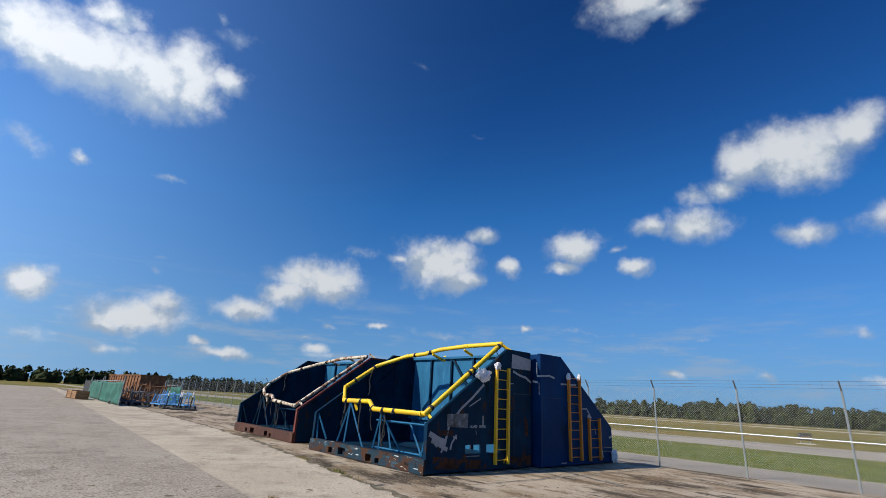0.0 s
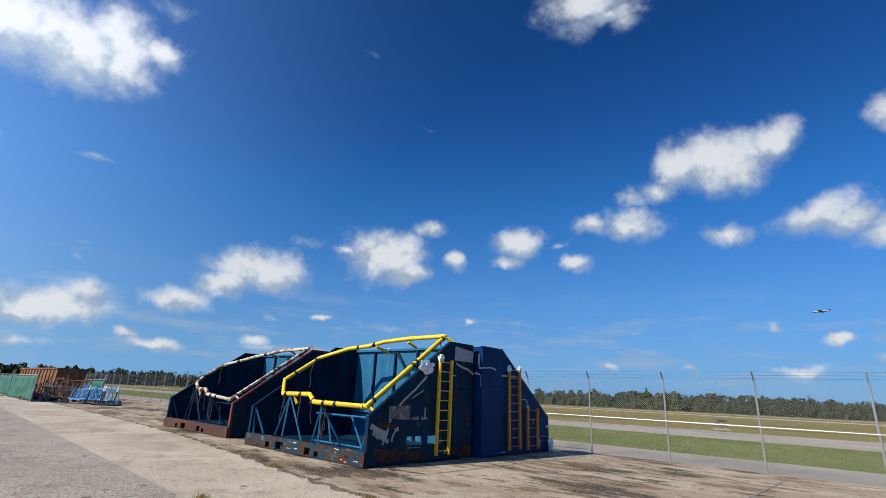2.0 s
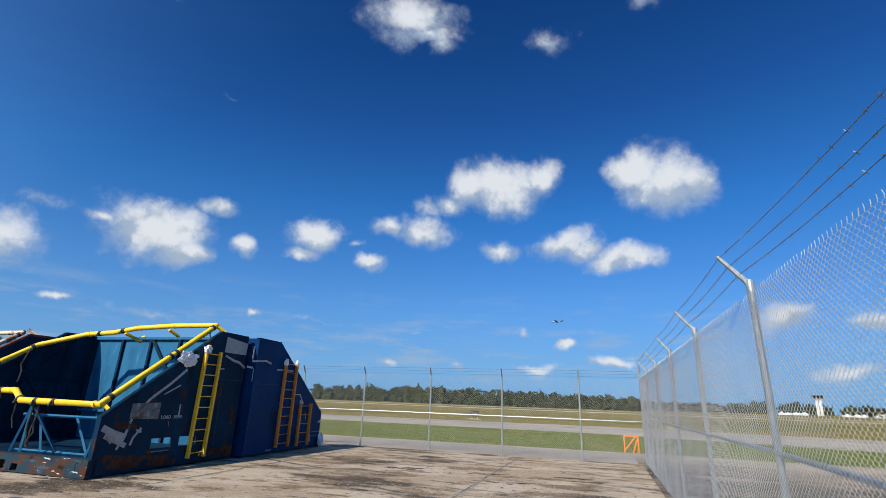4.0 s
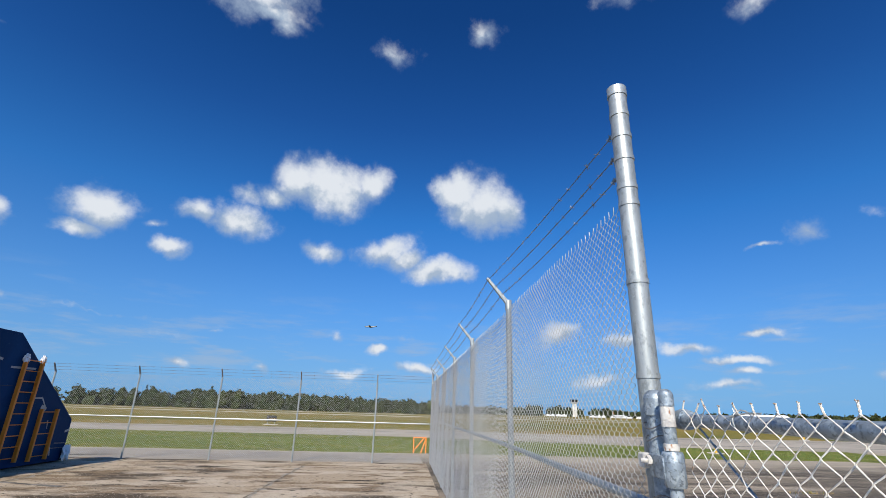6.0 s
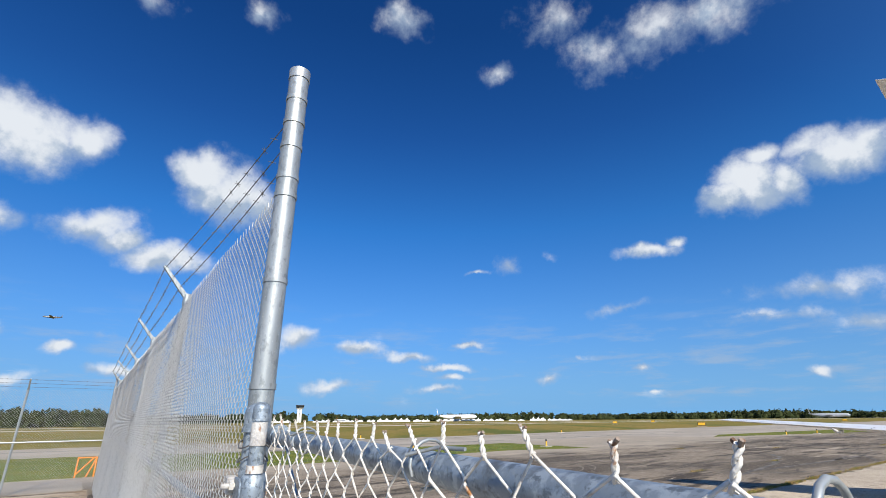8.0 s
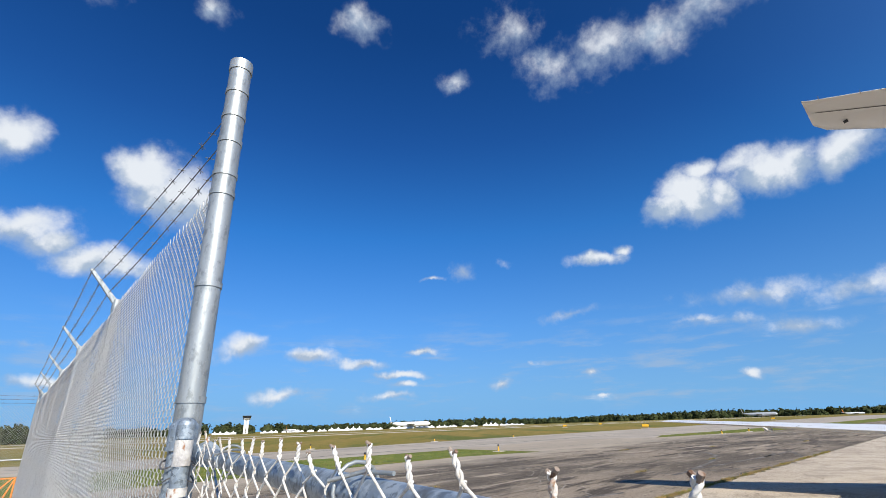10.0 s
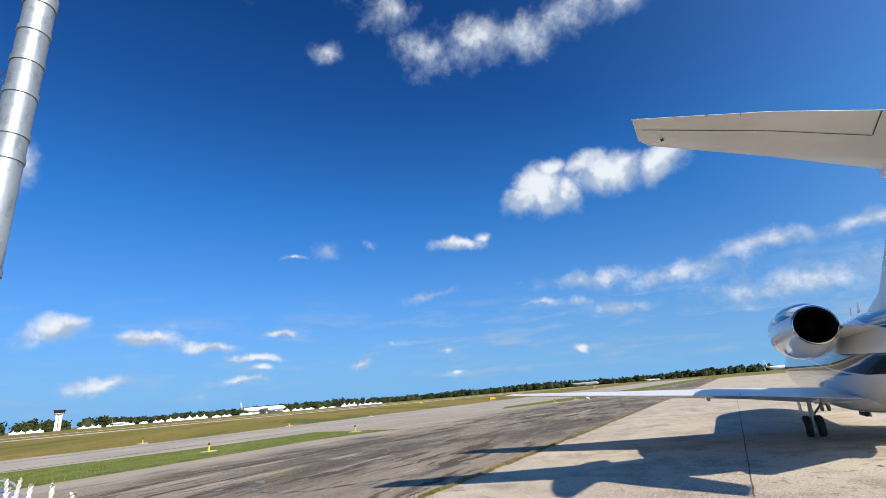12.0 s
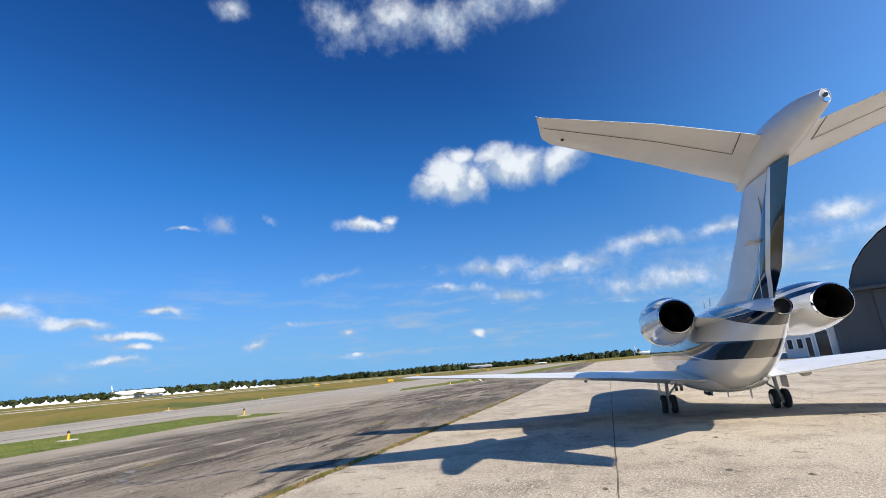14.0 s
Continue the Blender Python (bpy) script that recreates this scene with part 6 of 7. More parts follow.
bm = nb()
ribbon(bm, line((-160, 10.0), (-48, 9.21), 1.0) + line((-48, 9.21), (-27, 8.41), 0.4) + line((-27, 8.41), (-20, 8.01), 0.3) + line((-20, 8.01), (-8, 6.46), 0.2) + line((-8, 6.46), (9, 6.21), 0.2) + line((9, 6.21), (60, 5.76), 0.3) + line((60, 5.76), (200, 5.3), 2), 0.17, 0.004, 0.8, 2)
finish("pavement_joint", bm, M_SEAM, None, "ragged dirt-filled joint between two pavements", FIELD, kind="structure")
bm = nb()
for v in (0.3, -6.0, -12.3, -18.6, -30):
    ribbon(bm, line((3, v), (150, v - 0.4), 0.5), 0.022, 0.004, 0.5, int(v * 7))
for u in (15.0, 30.0, 45.0, 60, 80):
    ribbon(bm, line((u, 5.9), (u - 0.3, -60), 0.5), 0.006, 0.004, 0.5, int(u))
for v in (9.6, 13.0, 17.2):
    ribbon(bm, line((4, v), (90, v - 0.5), 0.6), 0.03, 0.002, 0.7, int(v * 3))
for u in (-2.6, -8.6, -20.5, -33):
    ribbon(bm, line((u, 8.6), (u + 0.4, 18.6), 0.25), 0.03, 0.003, 0.8, int(u * 5))
for u in (-6, -18, -34, -52):
    ribbon(bm, line((u, 6.0), (u - 1.0, -20), 0.5), 0.02, 0.004, 0.6, int(u * 11))
rr = random.Random(21)
for _ in range(26):
    u, v = rr.uniform(-30, 40), rr.uniform(-16, 5)
    a = rr.uniform(0, 6.28)
    pts = [(u, v)]
    for k in range(rr.randint(6, 16)):
        a += rr.gauss(0, 0.35)
        pts.append((pts[-1][0] + 0.16 * math.cos(a), pts[-1][1] + 0.16 * math.sin(a)))
    ribbon(bm, pts, 0.011, 0.004, 0.6, rr.randint(1, 999))
finish("pavement_cracks", bm, M_SEAM, None, "thin dark joints and cracks in the concrete", FIELD, kind="structure")
# pale scuffs along the broken joints of the storage pad, swirling tyre marks
bm = nb()
for u in (-2.6, -8.6):
    ribbon(bm, line((u + 0.06, 9.6), (u + 0.35, 17.5), 0.12), 0.10, 0.0015, 0.95, int(u * 3))
for _ in range(60):
    u, v = rr.uniform(4, 60), rr.uniform(7, 20)
    R_ = rr.uniform(0.8, 5.0)
    a0 = rr.uniform(0, 6.28)
    span = rr.uniform(0.6, 3.6)
    ribbon(bm, [(u + R_ * 1.6 * math.cos(a0 + span * k / 20), v + R_ * 0.8 * math.sin(a0 + span * k / 20)) for k in range(21)], rr.uniform(0.012, 0.04), -0.002, 0.7, rr.randint(1, 999))
finish("pale_scuffs", bm, mat("pale_scuffed_concrete", (0.27, 0.245, 0.205), 0.95, 0, [((0.19, 0.17, 0.145), 6, 0.5, 0.62, ONE)]), None, "pale scuffs and broken edges in the concrete", FIELD, kind="structure")
bm = nb()
for _ in range(26):
    u, v = rr.uniform(4, 70), rr.uniform(7, 21)
    R_ = rr.uniform(2.0, 14.0)
    a0 = rr.uniform(0, 6.28)
    span = rr.uniform(0.3, 1.3)
    ribbon(bm, [(u + R_ * 2.2 * math.cos(a0 + span * k / 20), v + R_ * 0.5 * math.sin(a0 + span * k / 20)) for k in range(21)], rr.uniform(0.06, 0.22), -0.0015, 0.5, rr.randint(1, 999))
for v in (34.4, 43.5):
    ribbon(bm, line((-40, v + 5), (10, v), 1) + line((10, v), (70, v + 0.6), 1), 0.35, -0.004, 0.5, int(v))
finish("tyre_marks", bm, mat("black_tyre_rubber_marks", (0.085, 0.08, 0.073), 0.9, 0, [((0.20, 0.185, 0.165), 3, 0.45, 0.6, ONE)]), None, "dark curved tyre marks on the concrete", FIELD, kind="structure")
bm = nb()
for _ in range(220):
    u, v = (rr.uniform(2.5, 34), rr.uniform(-14, 5.5)) if rr.random() < 0.5 else (rr.uniform(-30, 1), rr.uniform(-3, 18))
    w = rr.uniform(0.02, 0.09)
    vs = [bm.verts.new((u + w * 1.5 * math.cos(k) * rr.uniform(0.5, 1), v + w * math.sin(k) * rr.uniform(0.5, 1), 0.003 if k % 2 else 0.006)) for k in range(6)]
    bm.faces.new(vs)
finish("dirt_specks", bm, M_SEAM, None, "dark specks of dirt and leaf litter", FIELD, kind="stuff")


def blades(name, spots, material, label, low, high, seed):
    """Blades of grass: one bent triangle pair each."""
    g = np.random.RandomState(seed)
    V_, F_ = [], []
    for u, v in spots:
        h = g.uniform(low, high)
        a = g.uniform(0, 6.28)
        w = h * 0.10 + 0.003
        lx, ly = g.normal(0, 0.4, 2) * h
        b = len(V_)
        dx, dy = w * math.cos(a), w * math.sin(a)
        V_ += [(u - dx, v - dy, -0.005), (u + dx, v + dy, -0.005), (u + dx * 0.6 + lx * 0.4, v + dy * 0.6 + ly * 0.4, h * 0.6), (u - dx * 0.6 + lx * 0.4, v - dy * 0.6 + ly * 0.4, h * 0.6), (u + lx, v + ly, h)]
        F_ += [(b, b + 1, b + 2, b + 3), (b + 3, b + 2, b + 4)]
    return raw(name, V_, F_, material, None, label, kind="stuff", m=FIELD)


g = np.random.RandomState(4)
spots = []
for _ in range(150):
    u = float(g.uniform(3.2, 34)) if g.rand() < 0.965 else float(g.uniform(-16, 2))
    v = 6.21 - 0.009 * (u - 9) if u > 9 else (6.46 - (u + 8) * 0.0147 if u > -8 else 6.46 - (u + 8) * 0.129)
    n = int(g.uniform(10, 110))
    for _ in range(n):
        spots.append((u + g.normal(0, 0.22), v + g.normal(0, 0.05)))
for cu, cv in ((-8.9, 4.1), (20, 9.6), (27, 9.4), (38, 13), (12, 13.0), (46, 9.3), (33, 16.8)):
    for _ in range(90):
        spots.append((cu + g.normal(0, 0.10 if cv < 5 else 0.35), cv + g.normal(0, 0.05)))
blades("weeds", spots, M_WEED, "yellow-green weeds growing in the pavement joint", 0.015, 0.085, 8)
spots = [(float(u), float(v)) for u, v in zip(g.uniform(-34, 32, 26000), g.uniform(23.5, 32, 26000)) if v < 37 and (u < 30) and v < 36.9 - max(0, u - 2) * 0.35 and (u < 24 or v > 23.6)]
blades("grass_blades", spots, M_BLADE, "short uneven turf of the verge", 0.03, 0.10, 9)

# ---- airfield furniture ----
def edge_light(u, v):
    el = thing("taxiway_edge_light", at(u, v), "small yellow taxiway edge light on a concrete pad", "light", "taxiway edge lights")
    bm = nb()
    box(bm, -0.35, 0.35, -0.3, 0.3, -0.1, 0.05, 0.02)
    part("pad", bm, M_RUNWAY, el)
    bm = nb()
    tube(bm, [(0, 0, 0.05), (0, 0, 0.36)], [0.07, 0.05], 10)
    part("stem", bm, M_SIGNY, el)
    bm = nb()
    tube(bm, [(0, 0, 0.36), (0, 0, 0.40)], 0.075, 12)
    dome(bm, (0, 0, 0.40), 0.06, 0.10, 12)
    part("lens", bm, M_BLACK, el)


for u, v in ((19.0, 26.8), (29.1, 24.6), (44.1, 48.2), (27.0, 48.6), (64.1, 20.8), (72, 20.2), (8.0, 51.2), (57.8, 46.5)):
    edge_light(u, v)


def board(u, v, wide, high, turn, material, label, z=0.25):
    sg = thing("airfield_sign", at(u, v, 0, turn), label, "sign", "airfield signs")
    bm = nb()
    box(bm, -wide / 2, wide / 2, -0.12, 0.12, z, z + high, 0.02)
    body = part("box", bm, M_BLACK, sg)
    bm = nb()
    box(bm, -wide / 2 + 0.08, wide / 2 - 0.08, -0.126, -0.121, z + 0.08, z + high - 0.08)
    part("face", bm, material, body)
    for x in (-wide * 0.35, wide * 0.35):
        bm = nb()
        tube(bm, [(x, 0, 0), (x, 0, z)], 0.04, 8)
        part("leg", bm, M_GALV, sg)
    bm = nb()
    box(bm, -wide / 2 - 0.2, wide / 2 + 0.2, -0.3, 0.3, -0.1, 0.04)
    part("base", bm, M_RUNWAY, sg)
    return sg


tw = board(-11.5, 54.5, 1.0, 0.6, 14, M_BLACK, "black airfield guidance sign on a pale base", 0.3)
bm = nb()
for x, z in ((-0.25, 0.48), (-0.08, 0.53), (0.09, 0.50), (0.26, 0.55)):
    box(bm, x, x + 0.05, -0.131, -0.128, z, z + 0.11)
part("lettering_bars", bm, M_SIGNY, tw, "yellow lettering")
bm = nb()
box(bm, -0.42, -0.36, -0.131, -0.128, 0.70, 0.80)
part("white_corner", bm, M_WHITEPLAIN, tw)
for u, v, w in ((151.6, 99.4, 2.6), (110.6, 51.4, 2.6), (198, 112, 2.4), (230, 92, 3.0), (250, 60, 3.0)):
    board(u, v, w * 0.6, 0.7, math.degrees(math.atan2(-u, v)), M_SIGNY, "yellow airfield guidance sign", 0.25)
fr = thing("orange_frame", at(2.0, 23.1), "small orange steel frame on the verge", "frame")
for a, b in (((-0.28, 0, 0), (-0.28, 0, 0.68)), ((0.28, 0, 0), (0.28, 0, 0.68)), ((-0.28, 0, 0.66), (0.28, 0, 0.66)), ((-0.28, 0, 0.1), (0.20, 0, 0.66)), ((0.05, 0, 0.0), (0.28, 0, 0.66))):
    bm = nb()
    tube(bm, [a, b], 0.024, 6)
    part("bar", bm, M_ORANGE, fr)


def polar(az, dist, turn=0.0):
    a = radians(az)
    return pose(dist * math.sin(a), dist * math.cos(a), 0, 0, 0, -az + turn)


# control tower and show tents across the field
tower = thing("control_tower", polar(70.3, 560), "pale concrete control tower with a dark glazed cab", "tower")
bm = nb()
for x in (-2.4, 0.2):
    box(bm, x, x + 2.2, -2, 2, 0, 14.2)
part("shaft", bm, M_PALE, tower)
bm = nb()
rs = [ring(bm, Vector((0, 0, z)), XA, YA, r, 8) for z, r in ((13.8, 3.2), (14.6, 4.1), (14.9, 4.1))]
loft(bm, rs)
part("collar", bm, M_PALE, tower)
bm = nb()
rs = [ring(bm, Vector((0, 0, z)), XA, YA, r, 8) for z, r in ((14.9, 3.7), (17.3, 4.3))]
loft(bm, rs)
cab = part("cab", bm, M_GLASS, tower, "dark glazed cab")
bm = nb()
rs = [ring(bm, Vector((0, 0, z)), XA, YA, r, 8) for z, r in ((17.3, 4.6), (17.8, 4.5))]
loft(bm, rs)
part("roof", bm, M_BLACK, cab)


def tent(az, dist, wide, deep, eave, ridge, label="white event tent across the airfield", name="event_tent", material=None):
    tt = thing(name, polar(az, dist), label, "tent" if name == "event_tent" else "building", "far white tents")
    bm = nb()
    box(bm, -wide / 2, wide / 2, -deep / 2, deep / 2, 0, eave)
    part("wall", bm, material or M_WHITEPLAIN, tt)
    n = max(1, round(wide / 6.0))
    for k in range(n):
        x0, x1 = -wide / 2 + wide * k / n, -wide / 2 + wide * (k + 1) / n
        bm = nb()
        low_ = [bm.verts.new(c) for c in ((x0 - 0.2, -deep / 2, eave), (x1 + 0.2, -deep / 2, eave), (x1 + 0.2, deep / 2, eave), (x0 - 0.2, deep / 2, eave))]
        mid_ = [bm.verts.new(c) for c in (((x0 * 0.65 + x1 * 0.35), -deep * 0.15, eave + (ridge - eave) * 0.4), (x0 * 0.35 + x1 * 0.65, -deep * 0.15, eave + (ridge - eave) * 0.4), (x0 * 0.35 + x1 * 0.65, deep * 0.15, eave + (ridge - eave) * 0.4), (x0 * 0.65 + x1 * 0.35, deep * 0.15, eave + (ridge - eave) * 0.4))]
        top_ = bm.verts.new(((x0 + x1) / 2, 0, ridge))
        for a_ in range(4):
            b_ = (a_ + 1) % 4
            bm.faces.new((low_[a_], low_[b_], mid_[b_], mid_[a_]))
            bm.faces.new((mid_[a_], mid_[b_], top_))
        bm.faces.new(low_[::-1])
        part("roof", bm, material or M_WHITEPLAIN, tt, "peaked white canopy")


for k, (a, w, e, r) in enumerate(((67.6, 10, 3, 4.5), (68.8, 12, 3.4, 4.6), (72.2, 8, 2.4, 4), (73.1, 9, 3, 4.4), (75.6, 8, 2.5, 4), (76.9, 6, 2.4, 3.4), (78.2, 9, 2.6, 4), (79.6, 14, 3.2, 5.6), (81.6, 20, 3.0, 6.0), (83.4, 8, 2.5, 4.0), (84.4, 9, 2.5, 3.8), (87.4, 20, 3.2, 5.4), (89.6, 22, 3.0, 4.8), (91.6, 12, 2.6, 4), (92.8, 9, 2.2, 3.2), (94.3, 8, 2.2, 3.0), (97.2, 16, 2.8, 5.6), (99.0, 8, 2.0, 3), (100.4, 10, 1.8, 2.8))):
    tent(a, 555 + 6 * (k % 3), w, 9, e * 0.45, r * 0.72)
rng = random.Random(61)
for k in range(26):
    tent(73.0 + k * 1.06 + rng.uniform(-0.35, 0.35), 572 + rng.uniform(-8, 8), rng.uniform(3, 8), 6, rng.uniform(0.8, 1.4), rng.uniform(1.8, 2.9))


def airplane(m, length, body, label, tail, high=1.0, material2=None, span=0.9):
    """A parked or flying airplane: hull, wing, tailplane, fin, engines."""
    ap = thing("airplane", m, label, "airplane")
    L_ = length
    r = L_ * 0.052
    z0 = r * 2.0 * high
    hull("fuselage", [(L_ * 0.5, z0, 0.02, 0.02), (L_ * 0.46, z0, r * 0.6, r * 0.6), (L_ * 0.38, z0, r, r), (-L_ * 0.2, z0, r, r), (-L_ * 0.40, z0 + r * 0.4, r * 0.5, r * 0.5), (-L_ * 0.5, z0 + r * 0.7, 0.05, 0.05)], body, ap, seg=16)
    surface("wing", ap, [((L_ * 0.10, -L_ * span / 2, z0 + r * 0.2), (-L_ * 0.02, -L_ * span / 2, z0 + r * 0.2), 0.1), ((L_ * 0.12, 0, z0 - r * 0.2), (-L_ * 0.10, 0, z0 - r * 0.2), 0.3), ((L_ * 0.10, L_ * span / 2, z0 + r * 0.2), (-L_ * 0.02, L_ * span / 2, z0 + r * 0.2), 0.1)], body, ap)
    surface("fin", ap, [((-L_ * 0.33, 0, z0 + r * 0.6), (-L_ * 0.47, 0, z0 + r * 0.6), 0.2), ((-L_ * 0.43, 0, z0 + L_ * 0.20), (-L_ * 0.51, 0, z0 + L_ * 0.20), 0.1)], tail, ap, "coloured tail fin", True)
    surface("tailplane", ap, [((-L_ * 0.44, -L_ * 0.17, z0 + r), (-L_ * 0.49, -L_ * 0.17, z0 + r), 0.06), ((-L_ * 0.40, 0, z0 + r * 0.8), (-L_ * 0.48, 0, z0 + r * 0.8), 0.12), ((-L_ * 0.44, L_ * 0.17, z0 + r), (-L_ * 0.49, L_ * 0.17, z0 + r), 0.06)], body, ap)
    for s in (-1, 1):
        bm = nb()
        tube(bm, [(L_ * 0.14, s * L_ * 0.15, z0 - r * 0.45), (L_ * 0.02, s * L_ * 0.15, z0 - r * 0.45)], r * 0.4, 12)
        smooth_by_angle(part("engine", bm, body, ap))
        bm = nb()
        tube(bm, [(L_ * 0.0, s * r * 1.2, z0 - r), (L_ * 0.0, s * r * 1.2, -0.04)], 0.12, 6)
        part("gear_leg", bm, M_STRUT, ap)
    return ap


M_TAILBLUE = mat("blue_and_white_tail_paint", (0.10, 0.22, 0.5), 0.4, 0, [((0.8, 0.8, 0.8), 0.25, 0.48, 0.52, ONE), ((0.6, 0.12, 0.08), 0.4, 0.62, 0.64, ONE)])
airplane(polar(88.0, 545, 0), 44, M_WHITEPLAIN, "white airliner with a blue tail parked across the field", M_TAILBLUE)
airplane(polar(74.9, 545, -60), 20, M_WHITEPLAIN, "white airplane with an orange tail across the field", M_ORANGE)
airplane(polar(124.2, 640, -10), 34, M_GREYJET, "grey cargo airplane with a high tail parked far off", M_GREYJET, 0.9)
airplane(polar(131.3, 420, 30), 13, M_GREYJET, "small dark airplane parked far off", M_ORANGE)
airplane(polar(143.9, 290, 0), 22, M_WHITEPLAIN, "white airplane with red trim parked at the apron's end", M_WHITEPLAIN)
flying = airplane(polar(46.4, 420, 170) @ pose(0, 0, 70), 11, M_BARB, "small dark airplane flying over the field", M_BARB, 0.6, None, 1.2)


def pickup(m, label):
    pk = thing("pickup_truck", m, label, "truck")
    bm = nb()
    plate(bm, [(-2.8, 0.5), (-2.8, 1.05), (-0.9, 1.08), (-0.75, 1.75), (0.75, 1.75), (1.3, 1.15), (2.7, 1.05), (2.8, 0.5)], -0.95, 0.95, "y")
    bmesh.ops.bevel(bm, geom=list(bm.edges), offset=0.06, segments=2, affect="EDGES")
    body = part("body", bm, M_CARWHITE, pk)
    for y in (-0.955, 0.93):
        bm = nb()
        plate(bm, [(-0.7, 1.15), (-0.6, 1.65), (0.65, 1.65), (1.1, 1.18)], y, y + 0.025, "y")
        part("window", bm, M_GLASS, body)
    for x in (-1.8, 1.8):
        for y in (-0.9, 0.9):
            bm = nb()
            tube(bm, [(x, y - 0.12, 0.38), (x, y + 0.12, 0.38)], 0.38, 20)
            ty = part("wheel", bm, M_BLACK, pk)
            bm = nb()
            tube(bm, [(x, y - 0.13, 0.38), (x, y + 0.13, 0.38)], 0.2, 14)
            part("rim", bm, M_STRUT, ty)


pickup(polar(157.0, 88, 12), "white pickup truck parked beyond the jet")
pickup(polar(144.0, 215, 0), "white pickup truck parked at the apron's far end")

# ---- stored things at the apron's edge ----
def screen(u0, v0, u1, v1, high, seed):
    sc = thing("fabric_screen_panel", at(u0, v0, 0, math.degrees(math.atan2(v1 - v0, u1 - u0))), "green fabric windscreen sagging on a steel frame", "screen", "green screens")
    wide = math.hypot(u1 - u0, v1 - v0)
    bm = nb()
    n, k = 26, 10
    grid = [[bm.verts.new((wide * i / n, 0.14 * noise.noise(Vector((i * 0.35, j * 0.3, seed))) + 0.06 * math.sin(i * 0.9 + seed), 0.06 + (high - 0.1) * j / k - 0.10 * math.sin(math.pi * i / n) * (j / k))) for j in range(k + 1)] for i in range(n + 1)]
    for i in range(n):
        for j in range(k):
            bm.faces.new((grid[i][j], grid[i + 1][j], grid[i + 1][j + 1], grid[i][j + 1]))
    ob = part("fabric", bm, M_GREEN, sc, smooth=True)
    md = ob.modifiers.new("thick", "SOLIDIFY")
    md.thickness = 0.008
    for x in (0, wide):
        bm = nb()
        tube(bm, [(x, -0.03, 0), (x + 0.3, -0.03, high + 0.45)], 0.04, 8)
        part("post", bm, M_GALV, sc)
    bm = nb()
    tube(bm, [(0.1, -0.03, high), (wide, -0.03, high)], 0.03, 8)
    part("rail", bm, M_GALV, sc)


screen(-63.0, 8.1, -50.2, 8.0, 2.05, 2)
screen(-76.0, 8.6, -63.4, 8.3, 2.05, 5)
screen(-50.0, 12.6, -57.5, 12.9, 1.9, 7)
crate = thing("wooden_crate", at(-66.8, 6.6, 0, 4), "long low brown wooden crate on the apron", "crate")
for k in range(5):
    bm = nb()
    box(bm, -2.7, 2.7, -0.55, 0.55, 0.06 + 0.155 * k, 0.20 + 0.155 * k, 0.01)
    part("plank", bm, M_WOOD, crate)
for x in (-2.6, 0, 2.6):
    bm = nb()
    box(bm, x - 0.06, x + 0.06, -0.59, 0.59, 0, 0.86)
    part("batten", bm, M_WOOD, crate)
bin_ = thing("rusty_skip", at(-66, 11.6, 0, 2), "rusty brown steel skip behind the green screens", "skip")
bm = nb()
plate(bm, [(-8, 0.2), (-8.3, 2.75), (7.6, 2.75), (7.2, 0.2)], -1.2, 1.2, "y")
part("body", bm, M_SCRAP, bin_)
for k in range(12):
    bm = nb()
    box(bm, -7.9 + 1.3 * k, -7.78 + 1.3 * k, -1.28, -1.2, 0.25, 2.7)
    part("rib", bm, M_SCRAP, bin_)
bm = nb()
box(bm, -8.4, 7.7, -1.3, 1.3, 2.72, 2.84)
part("rim", bm, M_SCRAP, bin_)
dark = thing("dark_screen_panel", at(-84, 9.4, 0, 3), "dark mesh barrier panel", "barrier")
bm = nb()
box(bm, -4, 4, -0.02, 0.02, 0.1, 2.0)
part("mesh", bm, M_STRAP, dark)
for x in (-4, 0, 4):
    bm = nb()
    tube(bm, [(x, 0.05, 0), (x, 0.05, 2.2)], 0.04, 8)
    part("post", bm, M_GALV, dark)


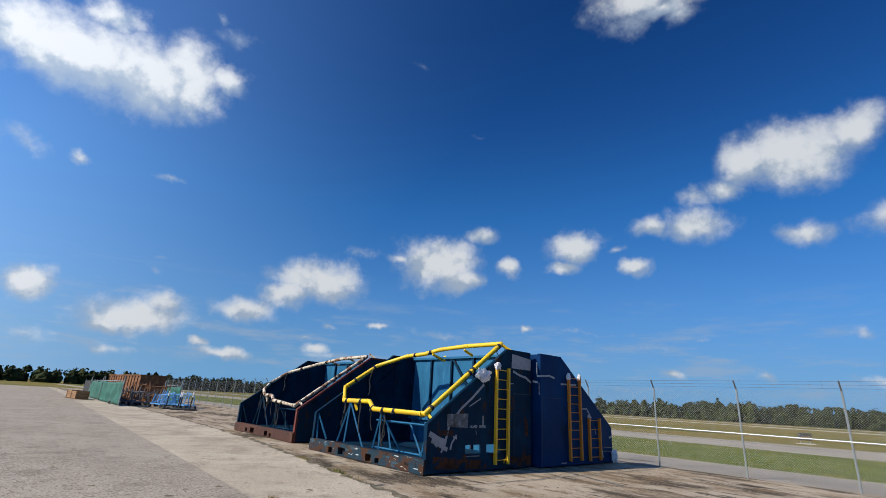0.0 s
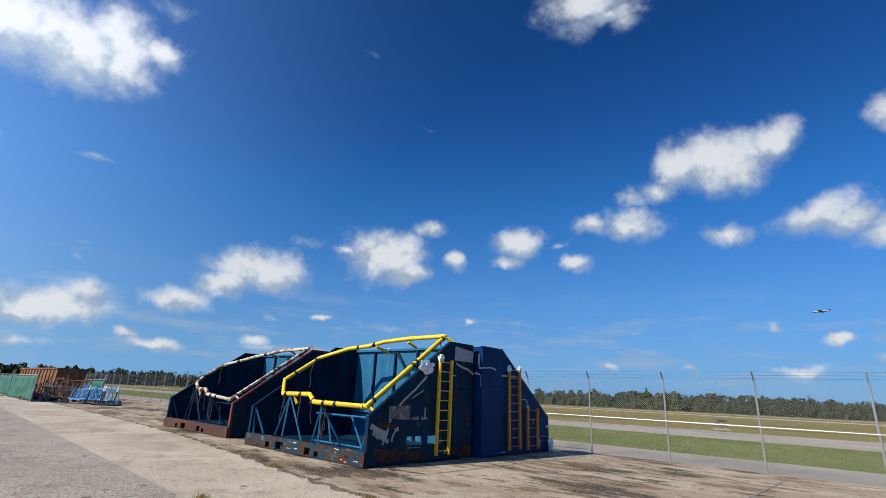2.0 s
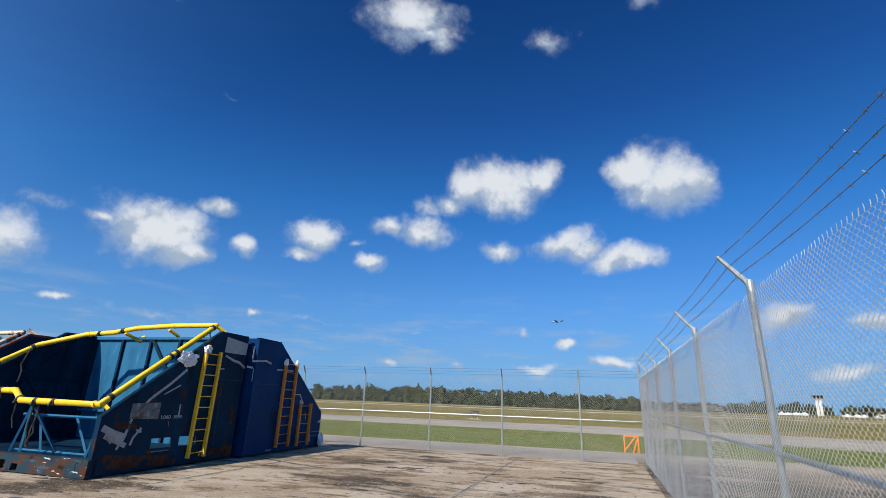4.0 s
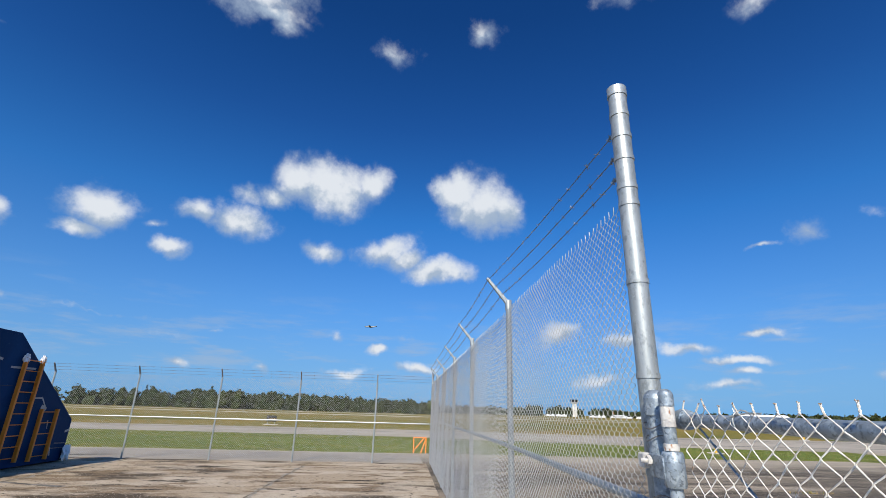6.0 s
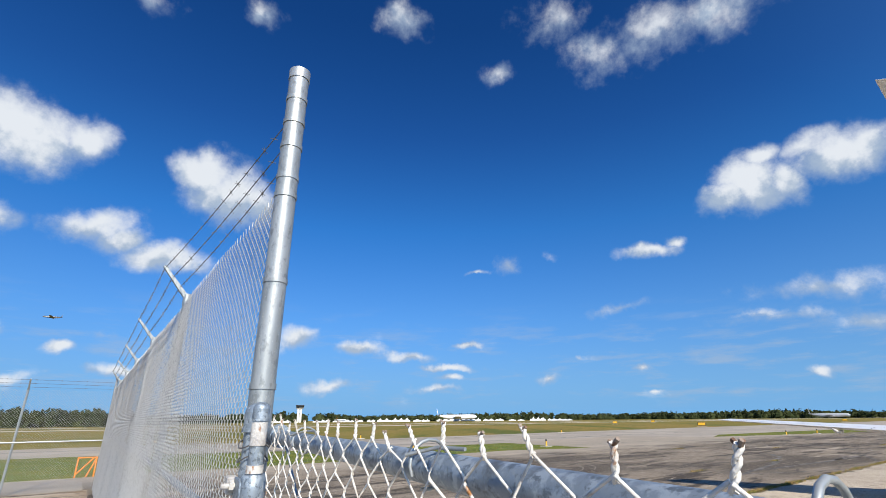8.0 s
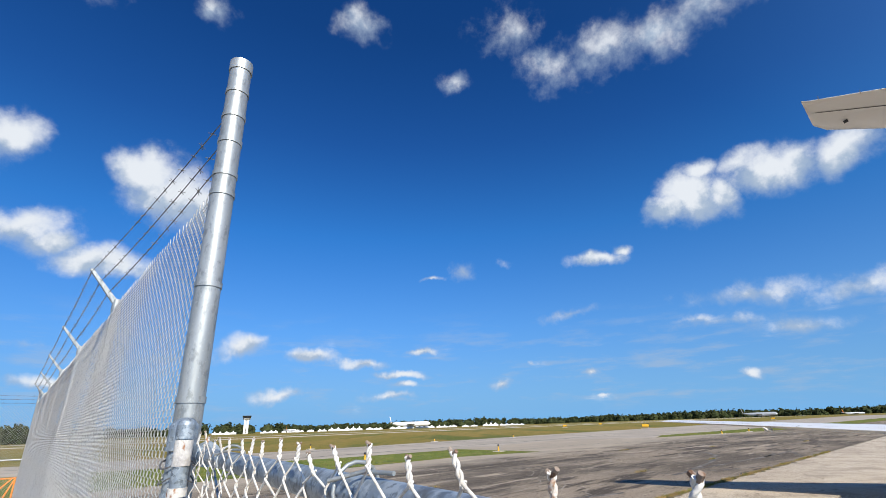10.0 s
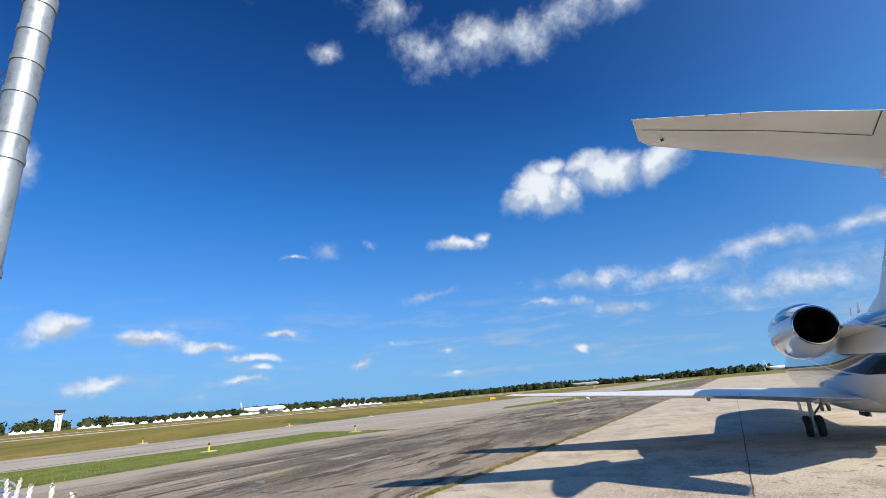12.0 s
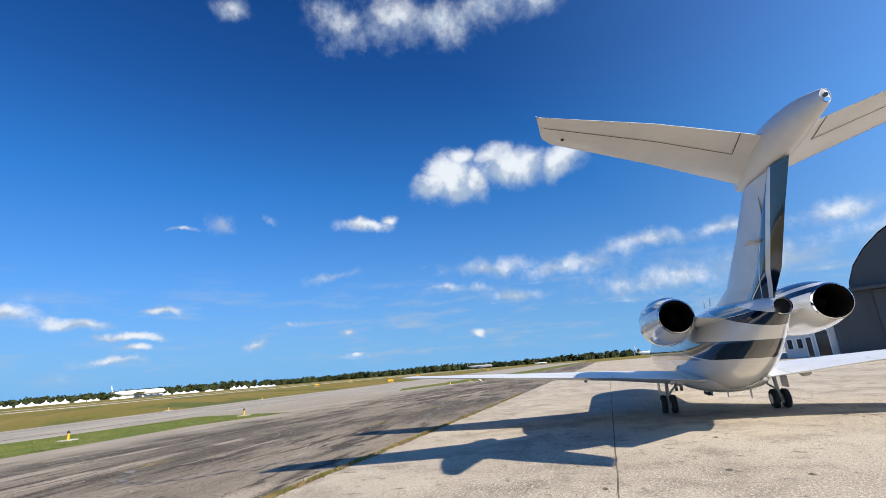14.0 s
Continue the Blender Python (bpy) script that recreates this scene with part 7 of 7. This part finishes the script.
def stand(u, v, turn, high, seed, material, blue=False):
    """An engine stand: wheeled frame with uprights and braces."""
    rr = random.Random(seed)
    st = thing("engine_stand", at(u, v, 0, turn), "light blue engine stand on castors" if blue else "rusty steel engine stand on castors", "stand", "engine stands")
    L_, W_ = rr.uniform(1.8, 2.8), rr.uniform(1.0, 1.5)
    segs = [((-L_ / 2, -W_ / 2, 0.3), (L_ / 2, -W_ / 2, 0.3)), ((-L_ / 2, W_ / 2, 0.3), (L_ / 2, W_ / 2, 0.3)), ((-L_ / 2, -W_ / 2, 0.3), (-L_ / 2, W_ / 2, 0.3)), ((L_ / 2, -W_ / 2, 0.3), (L_ / 2, W_ / 2, 0.3))]
    for x in (-L_ / 2.4, -L_ / 6, L_ / 6, L_ / 2.4):
        for y in (-W_ / 2, W_ / 2):
            segs.append(((x, y, 0.3), (x + rr.uniform(-0.3, 0.3), y * 0.7, high * rr.uniform(0.7, 1.0))))
    segs.append(((-L_ / 2, 0, high * 0.75), (L_ / 2, 0, high * rr.uniform(0.6, 0.9))))
    segs.append(((-L_ / 2, -W_ / 2, 0.3), (L_ / 3, W_ / 3, high * 0.8)))
    for a, b in segs:
        bm = nb()
        tube(bm, [a, b], 0.045, 5)
        part("bar", bm, material, st)
    for x in (-L_ / 2, L_ / 2):
        for y in (-W_ / 2, W_ / 2):
            bm = nb()
            tube(bm, [(x, y - 0.06, 0.13), (x, y + 0.06, 0.13)], 0.13, 12)
            tube(bm, [(x, y, 0.13), (x, y, 0.3)], 0.03, 6)
            part("castor", bm, M_BLACK, st)


for k, (u, v, h) in enumerate(((-58, 9.6, 1.8), (-55.8, 10.4, 2.2), (-54.0, 9.4, 1.6), (-53.0, 11.3, 2.3), (-51.4, 10.0, 1.5), (-56.5, 11.6, 2.0))):
    stand(u, v, 20 * k, h, k, M_SCRAP if k % 2 else M_BARB)
for k, (u, v, h) in enumerate(((-50.2, 11.9, 1.5), (-49.2, 11.2, 1.35), (-48.8, 12.4, 1.5))):
    stand(u, v, 12 * k, h, 20 + k, M_LIGHTBLUE, True)
for k, (u, v) in enumerate(((-47.2, 11.0), (-46.2, 11.8), (-45.2, 11.4), (-44.7, 12.2))):
    po = thing("base_post", at(u, v, 0, 30 * k), "short black-and-white post on a weighted foot", "post", "barrier posts")
    bm = nb()
    tube(bm, [(0, 0, 0.1), (0.1, 0, 1.45)], 0.05, 8)
    part("stem", bm, M_BLACK, po)
    bm = nb()
    tube(bm, [(0.07, 0, 1.05), (0.1, 0, 1.46)], 0.052, 8)
    part("white_tip", bm, M_WHITEPLAIN, po)
    bm = nb()
    box(bm, -0.5, 0.5, -0.35, 0.35, 0.02, 0.12, 0.02)
    part("foot", bm, M_BLACK, po)
